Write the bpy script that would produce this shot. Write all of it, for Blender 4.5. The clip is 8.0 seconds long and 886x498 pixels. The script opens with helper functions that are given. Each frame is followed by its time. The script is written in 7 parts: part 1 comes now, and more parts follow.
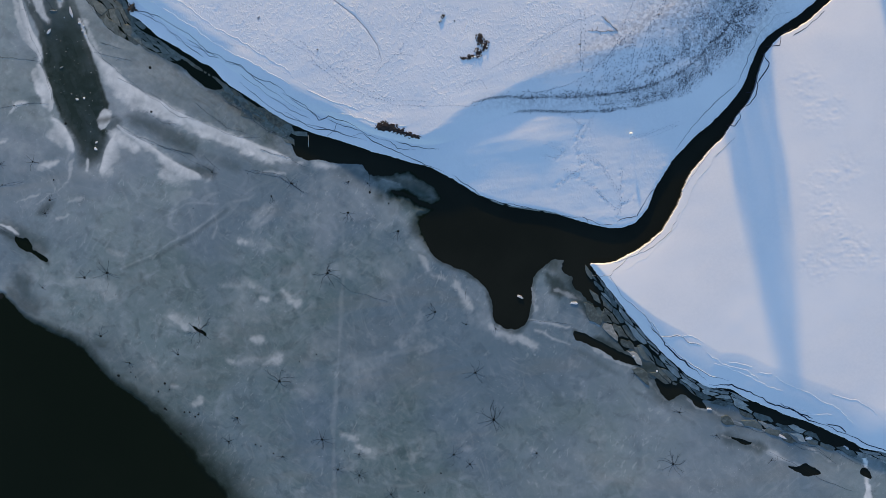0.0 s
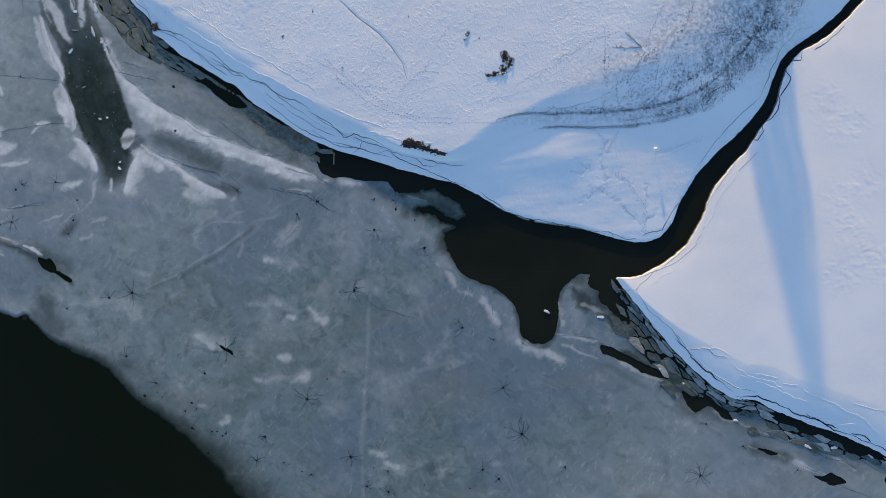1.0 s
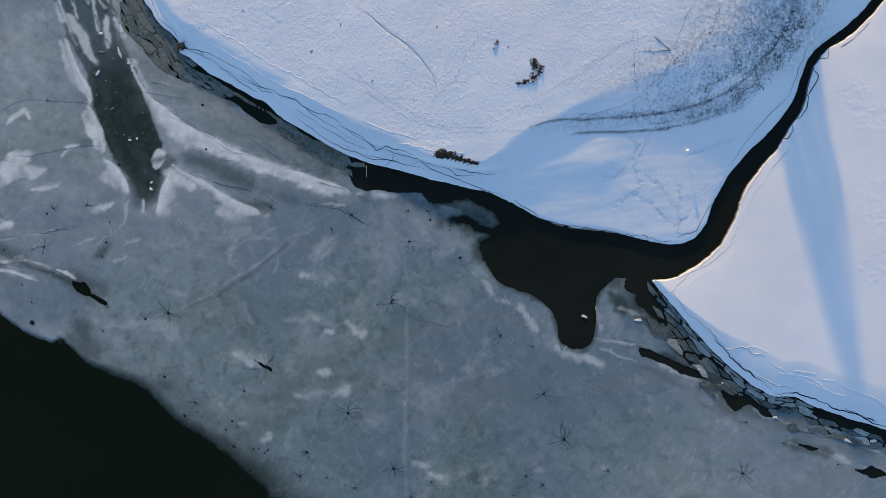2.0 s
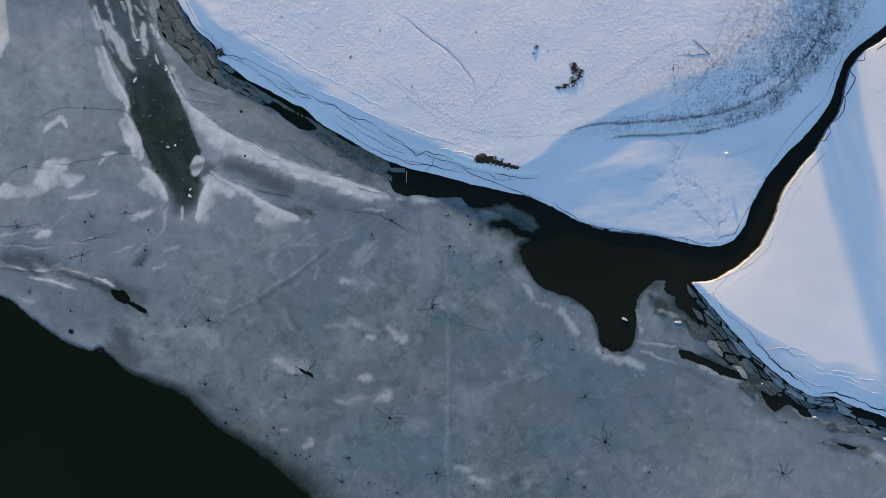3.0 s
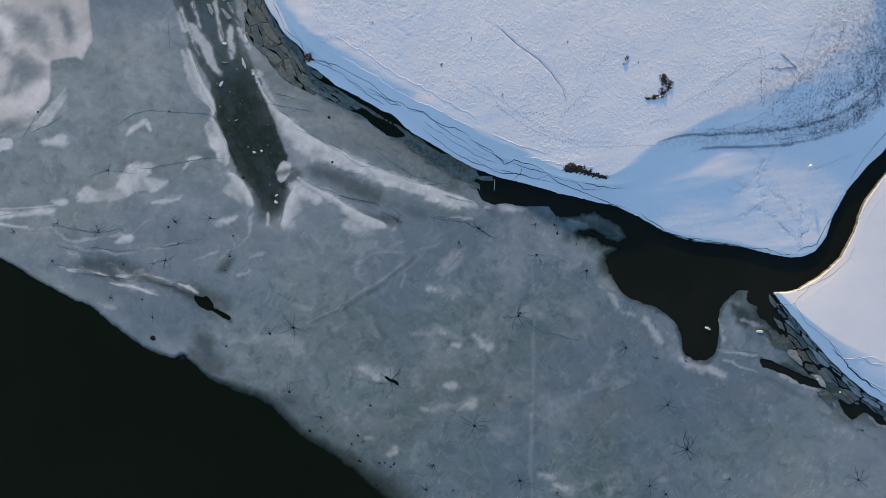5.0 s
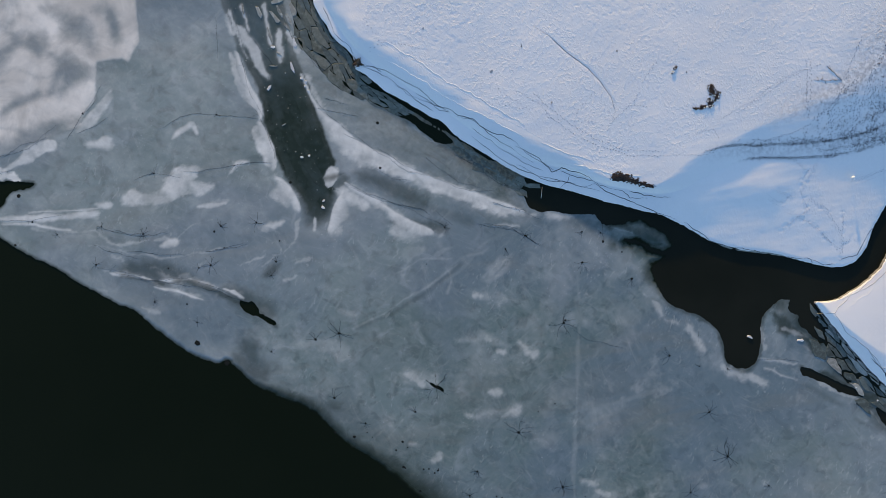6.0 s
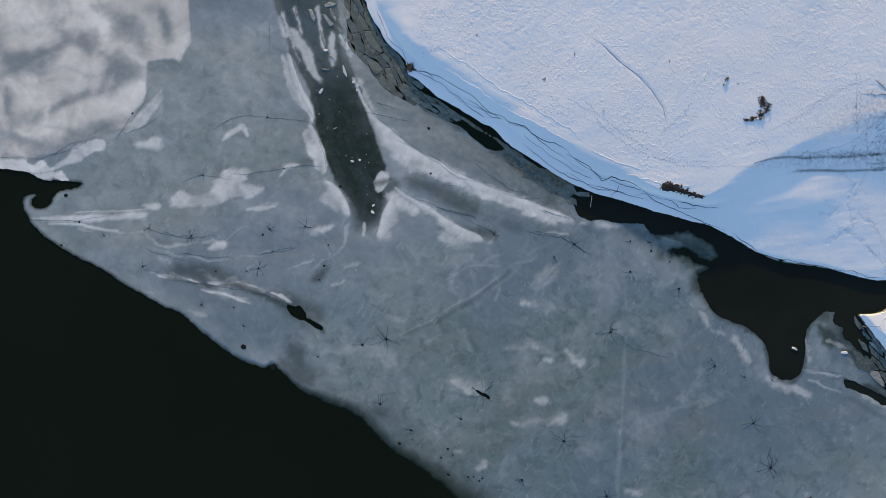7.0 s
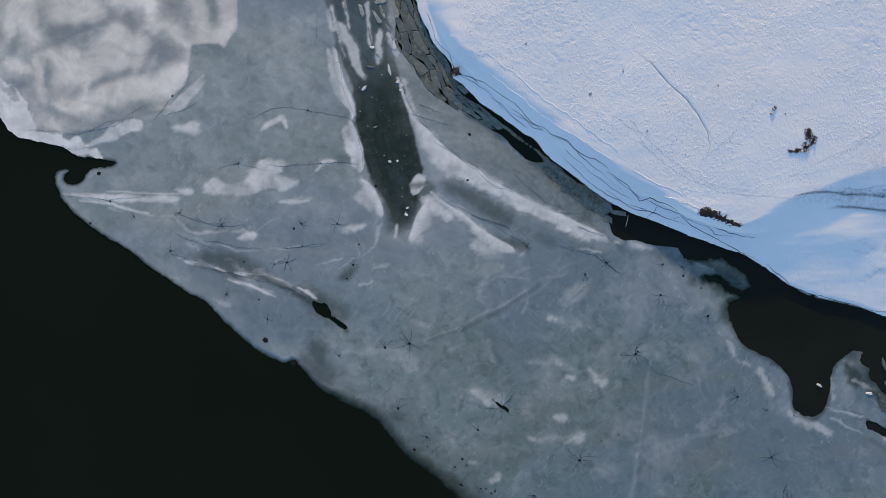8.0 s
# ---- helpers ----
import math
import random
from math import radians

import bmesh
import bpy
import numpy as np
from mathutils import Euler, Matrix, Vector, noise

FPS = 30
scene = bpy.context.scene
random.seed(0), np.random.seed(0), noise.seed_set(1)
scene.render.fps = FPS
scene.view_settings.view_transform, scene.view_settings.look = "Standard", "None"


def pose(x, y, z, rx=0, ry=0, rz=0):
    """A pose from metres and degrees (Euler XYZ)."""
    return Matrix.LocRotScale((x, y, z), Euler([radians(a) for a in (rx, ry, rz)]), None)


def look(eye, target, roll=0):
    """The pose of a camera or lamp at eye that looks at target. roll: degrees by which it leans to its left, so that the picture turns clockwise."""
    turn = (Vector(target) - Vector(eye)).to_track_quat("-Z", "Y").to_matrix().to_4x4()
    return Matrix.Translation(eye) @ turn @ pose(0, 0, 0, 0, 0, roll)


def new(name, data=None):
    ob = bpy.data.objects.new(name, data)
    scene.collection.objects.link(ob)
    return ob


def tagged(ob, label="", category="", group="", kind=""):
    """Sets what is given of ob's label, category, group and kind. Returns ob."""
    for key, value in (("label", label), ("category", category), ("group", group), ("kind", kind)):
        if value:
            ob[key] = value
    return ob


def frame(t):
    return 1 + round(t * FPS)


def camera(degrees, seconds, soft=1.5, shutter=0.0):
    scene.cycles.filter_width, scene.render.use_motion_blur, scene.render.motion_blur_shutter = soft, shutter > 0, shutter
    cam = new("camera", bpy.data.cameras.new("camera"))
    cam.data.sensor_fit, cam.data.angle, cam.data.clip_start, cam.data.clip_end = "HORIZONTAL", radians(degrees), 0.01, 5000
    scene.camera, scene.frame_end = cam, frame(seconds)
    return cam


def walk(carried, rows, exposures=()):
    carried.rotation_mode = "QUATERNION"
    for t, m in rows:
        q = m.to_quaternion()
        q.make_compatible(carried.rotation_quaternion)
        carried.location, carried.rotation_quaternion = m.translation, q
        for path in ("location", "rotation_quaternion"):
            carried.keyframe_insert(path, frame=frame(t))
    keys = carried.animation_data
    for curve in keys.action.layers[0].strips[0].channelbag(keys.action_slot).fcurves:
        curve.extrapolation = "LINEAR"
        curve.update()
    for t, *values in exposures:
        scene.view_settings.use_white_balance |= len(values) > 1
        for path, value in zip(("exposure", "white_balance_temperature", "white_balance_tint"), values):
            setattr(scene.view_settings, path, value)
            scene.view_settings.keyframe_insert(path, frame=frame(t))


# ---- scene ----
cam = camera(63.8, 8.0, soft=0.5)
PATH = [
    (0, 5.663, 3.306, 126.588, -1.376, 2.597, 0.209),
    (0.5, 2.545, 4.693, 126.912, -1.28, 2.138, 0.07),
    (1, -0.999, 5.953, 127.222, -1.285, 1.7, -0.463),
    (2.5, -13.031, 8.866, 127.697, -1.481, 0.654, -3.058),
    (3, -17.479, 9.585, 127.828, -1.536, 0.3, -3.079),
    (3.5, -22.045, 10.179, 127.858, -1.521, -0.066, -3.093),
    (4, -26.888, 10.768, 127.875, -1.506, -0.479, -3.002),
    (4.5, -31.965, 11.622, 127.791, -1.612, -0.969, -2.847),
    (6, -48.491, 15.034, 127.118, -2.17, -2.896, -1.939),
    (6.5, -53.935, 15.915, 126.719, -2.204, -3.276, -1.847),
    (7, -58.929, 15.934, 125.99, -1.99, -3.668, -0.968),
    (7.5, -62.179, 16.582, 125.067, -2.154, -3.577, 1.263),
    (8, -64.164, 17.575, 124.11, -2.539, -3.405, 3.579),
]
walk(cam, [(t, pose(x, y, z, rx, ry, rz)) for t, x, y, z, rx, ry, rz in PATH], [(0.0, 1.25, 7330, 18), (4.0, 1.24, 7560, 18), (8.0, 1.36, 7800, 18)])

# ---- light ----
SUN_EL, SUN_ROT = radians(7.0), radians(-9.0)
world = bpy.data.worlds.new("sky")
scene.world = world
world.use_nodes = True
wn = world.node_tree.nodes
sky = wn.new("ShaderNodeTexSky")
sky.sky_type, sky.sun_disc = "NISHITA", False
sky.dust_density, sky.ozone_density = 0.5, 3.3
sky.sun_elevation, sky.sun_rotation = SUN_EL, SUN_ROT
world.node_tree.links.new(sky.outputs[0], wn["Background"].inputs[0])
wn["Background"].inputs[1].default_value = 0.17
sun = new("sun", bpy.data.lights.new("sun", "SUN"))
sun.data.energy, sun.data.angle, sun.data.color = 2.5, radians(1.2), (1.0, 0.69, 0.23)
SUN_WAY = Vector((math.sin(SUN_ROT) * math.cos(SUN_EL), math.cos(SUN_ROT) * math.cos(SUN_EL), math.sin(SUN_EL)))
sun.matrix_world = look(SUN_WAY * 200, (0, 0, 0))


# ---- materials ----
class Mat:
    """A node material with a few short-hands."""

    def __init__(self, name, rough=0.6, spec=0.3, metal=0.0):
        self.m = bpy.data.materials.new(name)
        self.m.use_nodes = True
        self.n, self.l = self.m.node_tree.nodes, self.m.node_tree.links
        self.b = self.n["Principled BSDF"]
        self.b.inputs["Roughness"].default_value = rough
        self.b.inputs["Specular IOR Level"].default_value = spec
        self.b.inputs["Metallic"].default_value = metal
        self.pos = self.n.new("ShaderNodeNewGeometry").outputs["Position"]

    def put(self, socket, v):
        if isinstance(v, bpy.types.NodeSocket):
            self.l.new(v, socket)
        elif isinstance(v, (int, float)):
            socket.default_value = v
        else:
            socket.default_value = (*v, 1.0) if len(v) == 3 and len(socket.default_value) == 4 else v

    def noise(self, scale, detail=4.0, rough=0.55, warp=0.0, stretch=None, kind="noise"):
        at = self.pos
        if stretch:
            mp = self.n.new("ShaderNodeMapping")
            mp.vector_type = "TEXTURE"
            mp.inputs["Scale"].default_value = [1 / v for v in stretch[:3]]
            mp.inputs["Rotation"].default_value = (0, 0, radians(stretch[3]))
            self.l.new(at, mp.inputs[0])
            at = mp.outputs[0]
        t = self.n.new("ShaderNodeTexNoise")
        t.inputs["Scale"].default_value, t.inputs["Detail"].default_value = scale, detail
        t.inputs["Roughness"].default_value, t.inputs["Distortion"].default_value = rough, warp
        self.l.new(at, t.inputs["Vector"])
        return t.outputs["Fac"]

    def attr(self, name):
        a = self.n.new("ShaderNodeAttribute")
        a.attribute_name = name
        return a.outputs["Fac"]

    def ramp(self, v, lo, hi, a=0.0, b=1.0):
        r = self.n.new("ShaderNodeMapRange")
        r.interpolation_type = "SMOOTHSTEP"
        for socket, value in zip(r.inputs, (v, lo, hi, a, b)):
            self.put(socket, value)
        return r.outputs[0]

    def math(self, op, a, b=0.0, clamp=False):
        m = self.n.new("ShaderNodeMath")
        m.operation, m.use_clamp = op, clamp
        self.put(m.inputs[0], a)
        self.put(m.inputs[1], b)
        return m.outputs[0]

    def mix(self, f, a, b):
        m = self.n.new("ShaderNodeMix")
        m.data_type = "RGBA"
        self.put(m.inputs[0], f)
        self.put(m.inputs[6], a)
        self.put(m.inputs[7], b)
        return m.outputs[2]

    def random(self):
        return self.n.new("ShaderNodeObjectInfo").outputs["Random"]

    def island(self):
        return self.n.new("ShaderNodeNewGeometry").outputs["Random Per Island"]

    def color(self, v):
        self.put(self.b.inputs["Base Color"], v)
        return self

    def rough(self, v):
        self.put(self.b.inputs["Roughness"], v)
        return self

    def bump(self, h, dist, strength=1.0):
        b = self.n.new("ShaderNodeBump")
        b.inputs["Distance"].default_value, b.inputs["Strength"].default_value = dist, strength
        self.l.new(h, b.inputs["Height"])
        self.l.new(b.outputs[0], self.b.inputs["Normal"])
        return self


def snow_material():
    m = Mat("snow", 0.65, 0.25)
    big, fine = m.noise(0.05, 5), m.noise(2.2, 6, 0.65)
    c = m.mix(m.ramp(big, 0.35, 0.68), (0.80, 0.81, 0.83), (0.88, 0.88, 0.89))
    c = m.mix(m.ramp(fine, 0.3, 0.75, 0.0, 0.6), c, (0.88, 0.88, 0.89))
    # Bare soil, and the stubble slope's shade, both laid on as this grey
    soil_shade = m.math("MULTIPLY", m.attr("soil_shade"), m.ramp(m.noise(1.5, 6, 0.7), 0.38, 0.62))
    c = m.mix(soil_shade, c, (0.19, 0.185, 0.20))
    h = m.math("ADD", m.math("MULTIPLY", m.noise(0.9, 3, 0.5), 0.1), m.math("MULTIPLY", m.ramp(m.noise(2.3, 4, 0.6, 0.4, (1.0, 0.7, 1.0, 20)), 0.44, 0.7, 0.0, 0.7), m.ramp(m.noise(0.09, 5, 0.6), 0.38, 0.66, 0.2, 0.85)))
    return m.color(c).bump(m.math("MULTIPLY", h, m.attr("crust")), 0.17, 0.52).m


def ice_material():
    m = Mat("river_ice", 0.35, 0.15)
    frost, thin, grime = m.attr("frost"), m.attr("thin"), m.attr("grime")
    n1, n2, n3 = m.noise(0.035, 5, 0.6), m.noise(0.16, 6, 0.62, 0.6), m.noise(1.1, 6, 0.65)
    drift = m.noise(0.25, 5, 0.6, 1.2, (1.0, 0.35, 1.0, 28))
    c = m.mix(m.ramp(n1, 0.36, 0.66), (0.115, 0.176, 0.172), (0.175, 0.25, 0.252))
    c = m.mix(m.ramp(n2, 0.35, 0.75, 0.0, 0.55), c, (0.20, 0.26, 0.27))
    c = m.mix(m.ramp(drift, 0.56, 0.8, 0.0, 0.5), c, (0.305, 0.365, 0.375))
    c = m.mix(m.ramp(n3, 0.42, 0.8, 0.0, 0.28), c, (0.33, 0.36, 0.35))
    c = m.mix(m.ramp(m.noise(0.5, 4, 0.6), 0.66, 0.78, 0.0, 0.5), c, (0.42, 0.45, 0.45))
    c = m.mix(m.ramp(m.noise(6.0, 2), 0.72, 0.8, 0.0, 0.4), c, (0.45, 0.47, 0.48))
    patchy = m.noise(0.42, 4, 0.55, 0.6)
    c = m.mix(m.ramp(patchy, 0.52, 0.32, 0.0, 0.6), c, (0.07, 0.108, 0.108))
    feather = m.math("MULTIPLY", m.ramp(m.noise(0.3, 7, 0.68, 1.0), 0.5, 0.72), m.ramp(m.noise(0.05, 5, 0.6), 0.42, 0.6, 0.1, 0.6))
    c = m.mix(feather, c, (0.34, 0.40, 0.42))
    c = m.mix(m.ramp(m.noise(0.3, 4, 0.55, 0.6), 0.52, 0.72, 0.0, 0.4), c, (0.255, 0.31, 0.32))
    c = m.mix(m.ramp(m.noise(0.028, 4), 0.42, 0.58, 0.0, 0.6), c, (0.13, 0.19, 0.24))
    # old flow streaks, faintly brown
    streak = m.noise(0.11, 6, 0.62, 0.5, (1.0, 0.22, 1.0, 96))
    c = m.mix(m.ramp(streak, 0.5, 0.7, 0.0, 0.4), c, (0.215, 0.225, 0.205))
    # scaly flecks
    scale = m.noise(1.5, 4, 0.6, 0.8, (0.45, 1.0, 1.0, 62))
    c = m.mix(m.math("MULTIPLY", m.ramp(scale, 0.58, 0.66), m.ramp(m.noise(0.07, 4, 0.55), 0.5, 0.6, 0.0, 0.35)), c, (0.46, 0.49, 0.48))
    # specks of rime and brushed frost
    specks = m.math("MULTIPLY", m.ramp(m.noise(3.2, 2), 0.69, 0.73), m.ramp(m.noise(0.11, 4), 0.48, 0.62, 0.0, 0.75))
    c = m.mix(specks, c, (0.60, 0.63, 0.64))
    for turn, seed in ((20, 0.5), (62, 0.8), (-48, 0.65)):
        brush = m.noise(seed * 1.6, 6, 0.72, 0.9, (1.0, 0.22, 1.0, turn))
        where = m.ramp(m.noise(0.06 * (1 + seed), 3, 0.5, 0.0, (1.0, 1.0, 1.0, turn * 3)), 0.46, 0.6, 0.0, 0.23)
        c = m.mix(m.math("MULTIPLY", m.ramp(brush, 0.5, 0.72), where), c, (0.44, 0.465, 0.45))
    c = m.mix(m.ramp(m.noise(2.2, 4, 0.65), 0.6, 0.7, 0.0, 0.4), c, (0.07, 0.10, 0.10))
    c = m.mix(m.math("MULTIPLY", grime, m.ramp(m.noise(0.3, 6, 0.65, 1.0, (1.0, 0.4, 1.0, -40)), 0.3, 0.6, 0.35, 1.0)), c, m.mix(m.ramp(m.noise(0.9, 5), 0.35, 0.65), (0.105, 0.14, 0.125), (0.19, 0.225, 0.20)))
    flow = m.noise(0.55, 7, 0.7, 0.7, (0.28, 1.0, 1.0, -36))
    c = m.mix(m.math("MULTIPLY", grime, m.ramp(flow, 0.5, 0.66, 0.0, 0.8)), c, (0.062, 0.078, 0.07))
    c = m.mix(m.math("MULTIPLY", grime, m.ramp(flow, 0.46, 0.32, 0.0, 0.5)), c, (0.27, 0.3, 0.28))
    c = m.mix(m.math("MULTIPLY", m.attr("silt_warmth"), m.ramp(m.noise(0.7, 6, 0.65, 0.5), 0.2, 0.7, 0.6, 0.95)), c, m.mix(m.ramp(m.noise(1.4, 5), 0.35, 0.65), (0.07, 0.053, 0.032), (0.18, 0.145, 0.095)))
    torn = m.math("ADD", frost, m.math("MULTIPLY", m.math("SUBTRACT", m.noise(0.9, 7, 0.75, 0.6), 0.5), 0.8))
    f = m.math("ADD", m.math("MULTIPLY", frost, 0.7), m.math("MULTIPLY", m.ramp(torn, 0.1, 1.0), m.ramp(frost, 0.05, 0.6, 0.12, 0.32)))
    f = m.math("MULTIPLY", f, m.ramp(m.noise(0.45, 6, 0.62), 0.2, 0.62, 0.85, 1.0))
    white = m.mix(m.ramp(m.noise(0.3, 5, 0.6, 0.5), 0.35, 0.7), (0.68, 0.68, 0.65), (0.89, 0.88, 0.84))
    old = m.mix(m.ramp(m.noise(0.12, 5, 0.6, 0.8), 0.35, 0.7), (0.62, 0.58, 0.53), (0.92, 0.86, 0.79))
    c = m.mix(f, c, m.mix(m.attr("old"), white, old))
    t = m.math("MULTIPLY", thin, m.ramp(m.noise(0.6, 5), 0.25, 0.6, 0.9, 1.0))
    c = m.mix(t, c, (0.018, 0.030, 0.021))
    c = m.mix(m.ramp(thin, 0.955, 1.0), c, (0.0068, 0.0108, 0.005))
    m.put(m.b.inputs["Specular IOR Level"], m.ramp(thin, 0.9, 1.0, 0.15, 0.10))
    m.rough(m.math("MULTIPLY", m.ramp(frost, 0.0, 0.8, 0.34, 0.7), m.ramp(thin, 0.9, 1.0, 1.0, 0.25)))
    return m.color(c).bump(n3, 0.05, 0.4).m


def water_material():
    m = Mat("river_water", 0.08, 0.10)
    deep = m.mix(m.ramp(m.noise(0.02, 4), 0.35, 0.65), (0.0058, 0.0098, 0.0042), (0.0076, 0.0118, 0.0056))
    silty = m.mix(m.ramp(m.noise(0.06, 5), 0.35, 0.65), (0.0105, 0.0128, 0.009), (0.0145, 0.0168, 0.0122))
    xyz = m.n.new("ShaderNodeSeparateXYZ")
    m.l.new(m.pos, xyz.inputs[0])
    m.color(m.mix(m.ramp(xyz.outputs[0], -48.0, -18.0), deep, silty))
    return m.bump(m.noise(0.8, 3), 0.01, 0.08).m


def slab_material(name, lo, hi, rough=0.45):
    m = Mat(name, rough + 0.1, 0.12)
    c = m.mix(m.random(), lo, hi)
    c = m.mix(m.ramp(m.noise(1.3, 6, 0.65), 0.42, 0.78, 0.0, 0.6), c, tuple(min(1, 1.9 * v) for v in hi))
    c = m.mix(m.ramp(m.noise(0.6, 5), 0.55, 0.75, 0.0, 0.6), c, tuple(0.45 * v for v in lo))
    return m.color(c).bump(m.noise(3.0, 5), 0.04, 0.6).m


def plain_material(name, lo, hi, scale=3.0, rough=0.8, relief=0.6):
    m = Mat(name, rough, 0.2)
    c = m.mix(m.ramp(m.noise(scale, 5, 0.6), 0.3, 0.7), lo, hi)
    c = m.mix(m.ramp(m.noise(scale * 7, 3), 0.45, 0.8, 0.0, 0.5), c, tuple(1.5 * v for v in hi))
    return m.color(c).bump(m.noise(scale * 4, 4), 0.03, relief).m


SNOW = snow_material()
ICE = ice_material()
WATER = water_material()
SLAB_GREY = slab_material("grey_ice", (0.055, 0.072, 0.07), (0.112, 0.14, 0.136))
SLAB_PALE = slab_material("pale_ice", (0.18, 0.192, 0.182), (0.34, 0.352, 0.33))
SLAB_BROWN = slab_material("silty_ice", (0.085, 0.1, 0.088), (0.15, 0.168, 0.15))
SLAB_WHITE = slab_material("white_ice", (0.52, 0.53, 0.55), (0.70, 0.71, 0.72), 0.6)
DARK_GAP = plain_material("dark_wet_gap", (0.007, 0.009, 0.008), (0.012, 0.0145, 0.013), 2.0, 0.85, 0.05)
# Dark blue stands for the shade inside cracks; their strips lie flat on snow
CRACK_SHADE = plain_material("crack_shade", (0.006, 0.009, 0.02), (0.02, 0.028, 0.05), 2.0, 0.8, 0.1)
# Packed snow with the blue shade of prints and furrow put into its colour
PACKED_SHADE = plain_material("packed_snow_shade", (0.09, 0.105, 0.15), (0.19, 0.215, 0.275), 2.0)
EARTH = plain_material("bare_earth", (0.022, 0.014, 0.012), (0.06, 0.04, 0.033), 2.5)
GRASS = plain_material("dry_grass", (0.009, 0.01, 0.015), (0.028, 0.027, 0.033), 1.0)
# Darker and bluer than snow, to offset the low sun on steep bank rims
BANK_EDGE_DIM = plain_material("bank_edge_dim", (0.10, 0.115, 0.15), (0.19, 0.215, 0.27), 1.5)
TWIG = plain_material("dry_twig", (0.05, 0.035, 0.028), (0.13, 0.095, 0.07), 4.0)
NEEDLES = plain_material("needles", (0.02, 0.035, 0.02), (0.045, 0.07, 0.04), 3.0)
WHITE_PAINT = plain_material("white_paint", (0.72, 0.72, 0.72), (0.82, 0.82, 0.82), 6.0, 0.5)

# ---- outlines of the place, in metres ----
# far bank shoreline
NORTH_SHORE = [(-82.8, 92.8), (-74.4, 77.8), (-68.9, 66), (-65.6, 59.6), (-63.7, 55), (-62.7, 52.2), (-61.5, 50.2), (-60.6, 48.3), (-59.4, 46.9), (-57.9, 45.5), (-56.9, 44.1), (-56.5, 42.3), (-54.5, 40.7), (-51.6, 38.5), (-48.5, 36.5), (-44.9, 34.3), (-41.2, 32.2), (-39.6, 30.4), (-34, 26.5), (-27.9, 22.8), (-22.8, 20.7), (-16.7, 18.8), (-8.6, 16.4), (-2.5, 14.7), (1.5, 12.8), (6.5, 9.8), (11.5, 8.1), (17.5, 7.2), (22.4, 5.9), (27.4, 4.4), (30.4, 4.1), (33.3, 4.9), (35.7, 7.5), (37.1, 10.9), (39.5, 15.1), (42.7, 19.1), (47.7, 23.4), (51.7, 28.5), (53.7, 33.7), (55.2, 36.6), (57.9, 38.7), (61.1, 40.8), (64.7, 44.1), (68.4, 49.2), (74.8, 62.5), (81.9, 83.3)]
EAST_SHORE = [(84.2, 83.2), (77.6, 62.5), (71.2, 49.2), (67, 44), (63.8, 40.8), (60.3, 38.3), (57.9, 37.2), (55.6, 34.3), (54.5, 30.5), (53.1, 26.5), (50.8, 23.6), (48.9, 20.6), (46.6, 17.9), (44.1, 15.2), (42.3, 12.4), (41.2, 9.4), (39.3, 5.3), (36.3, 2), (32.6, -0.5), (29.4, -1.9), (25.7, -2), (27.5, -4.5), (29.5, -7), (31.7, -9.7), (34.3, -13), (36.6, -15.6), (39.6, -18.6), (42.6, -21.3), (46.3, -23.7), (50.5, -24.2), (53.4, -25.8), (57.1, -27.3), (61, -28.7), (65.1, -30.2), (69.8, -32.3), (73.6, -34.1), (77.3, -34.9), (84.2, -37.6), (99.6, -47.1)]
# river edge
RIVER = [(-211.4, 104.2), (-170.4, 66.3), (-143.1, 38.5), (-135.7, 32.9), (-132, 30.4), (-130.5, 28.1), (-129.1, 27), (-126.3, 26.7), (-123.5, 26.2), (-120.7, 25.5), (-118.8, 24.5), (-116.5, 24.4), (-114.2, 24), (-112.9, 23.9), (-112.8, 23.5), (-114.1, 22.9), (-116.4, 22.5), (-117.5, 21.6), (-118.2, 20.3), (-120, 19.7), (-121.2, 20.1), (-121.3, 21.1), (-120.4, 21.9), (-121, 22.2), (-122.3, 21.8), (-122.8, 20.3), (-122, 18.3), (-121.5, 17.2), (-119.4, 15.1), (-116.5, 12.9), (-113.6, 11.1), (-109.8, 9), (-106.9, 6.7), (-103, 4.3), (-99.1, 2.3), (-96.1, 0.5), (-93.1, -2.3), (-89.3, -5.5)]
# pool
POOL = [(-28.9, 22), (-28.1, 20.7), (-27.4, 18.8), (-26.3, 16.8), (-24.3, 16.2), (-21.3, 16), (-18.2, 15.3), (-14.7, 15.2), (-13.4, 13.8), (-9.6, 13.5), (-8.6, 14.1), (-6.4, 13.8), (-4.5, 12.8), (-2.8, 11.7), (-1.3, 10.4), (-0.7, 9.2), (-2.3, 8.4), (-4.7, 9.2), (-6.8, 10.3), (-8.6, 11), (-9.6, 10.6), (-8.1, 9.8), (-6, 9.2), (-4, 7.8), (-2, 7.2), (-4, 5.9), (-4.3, 4.4), (-3.5, 2.3), (-2.8, 0.3), (-1, -1.7), (1.6, -2.7), (4.6, -4.2), (6.6, -5.7), (8.1, -7.2), (8.6, -9.2), (8.8, -11.2), (9.6, -13)]
POOL2 = [(11.7, -14), (13.5, -13.9), (14.7, -12.9), (15.3, -11.1), (15.6, -8.6), (15.9, -5.6), (16.6, -3.8), (18.2, -2.4), (19.6, -1.5), (21.5, -1.9), (24.5, -3), (31.5, -5.5)]
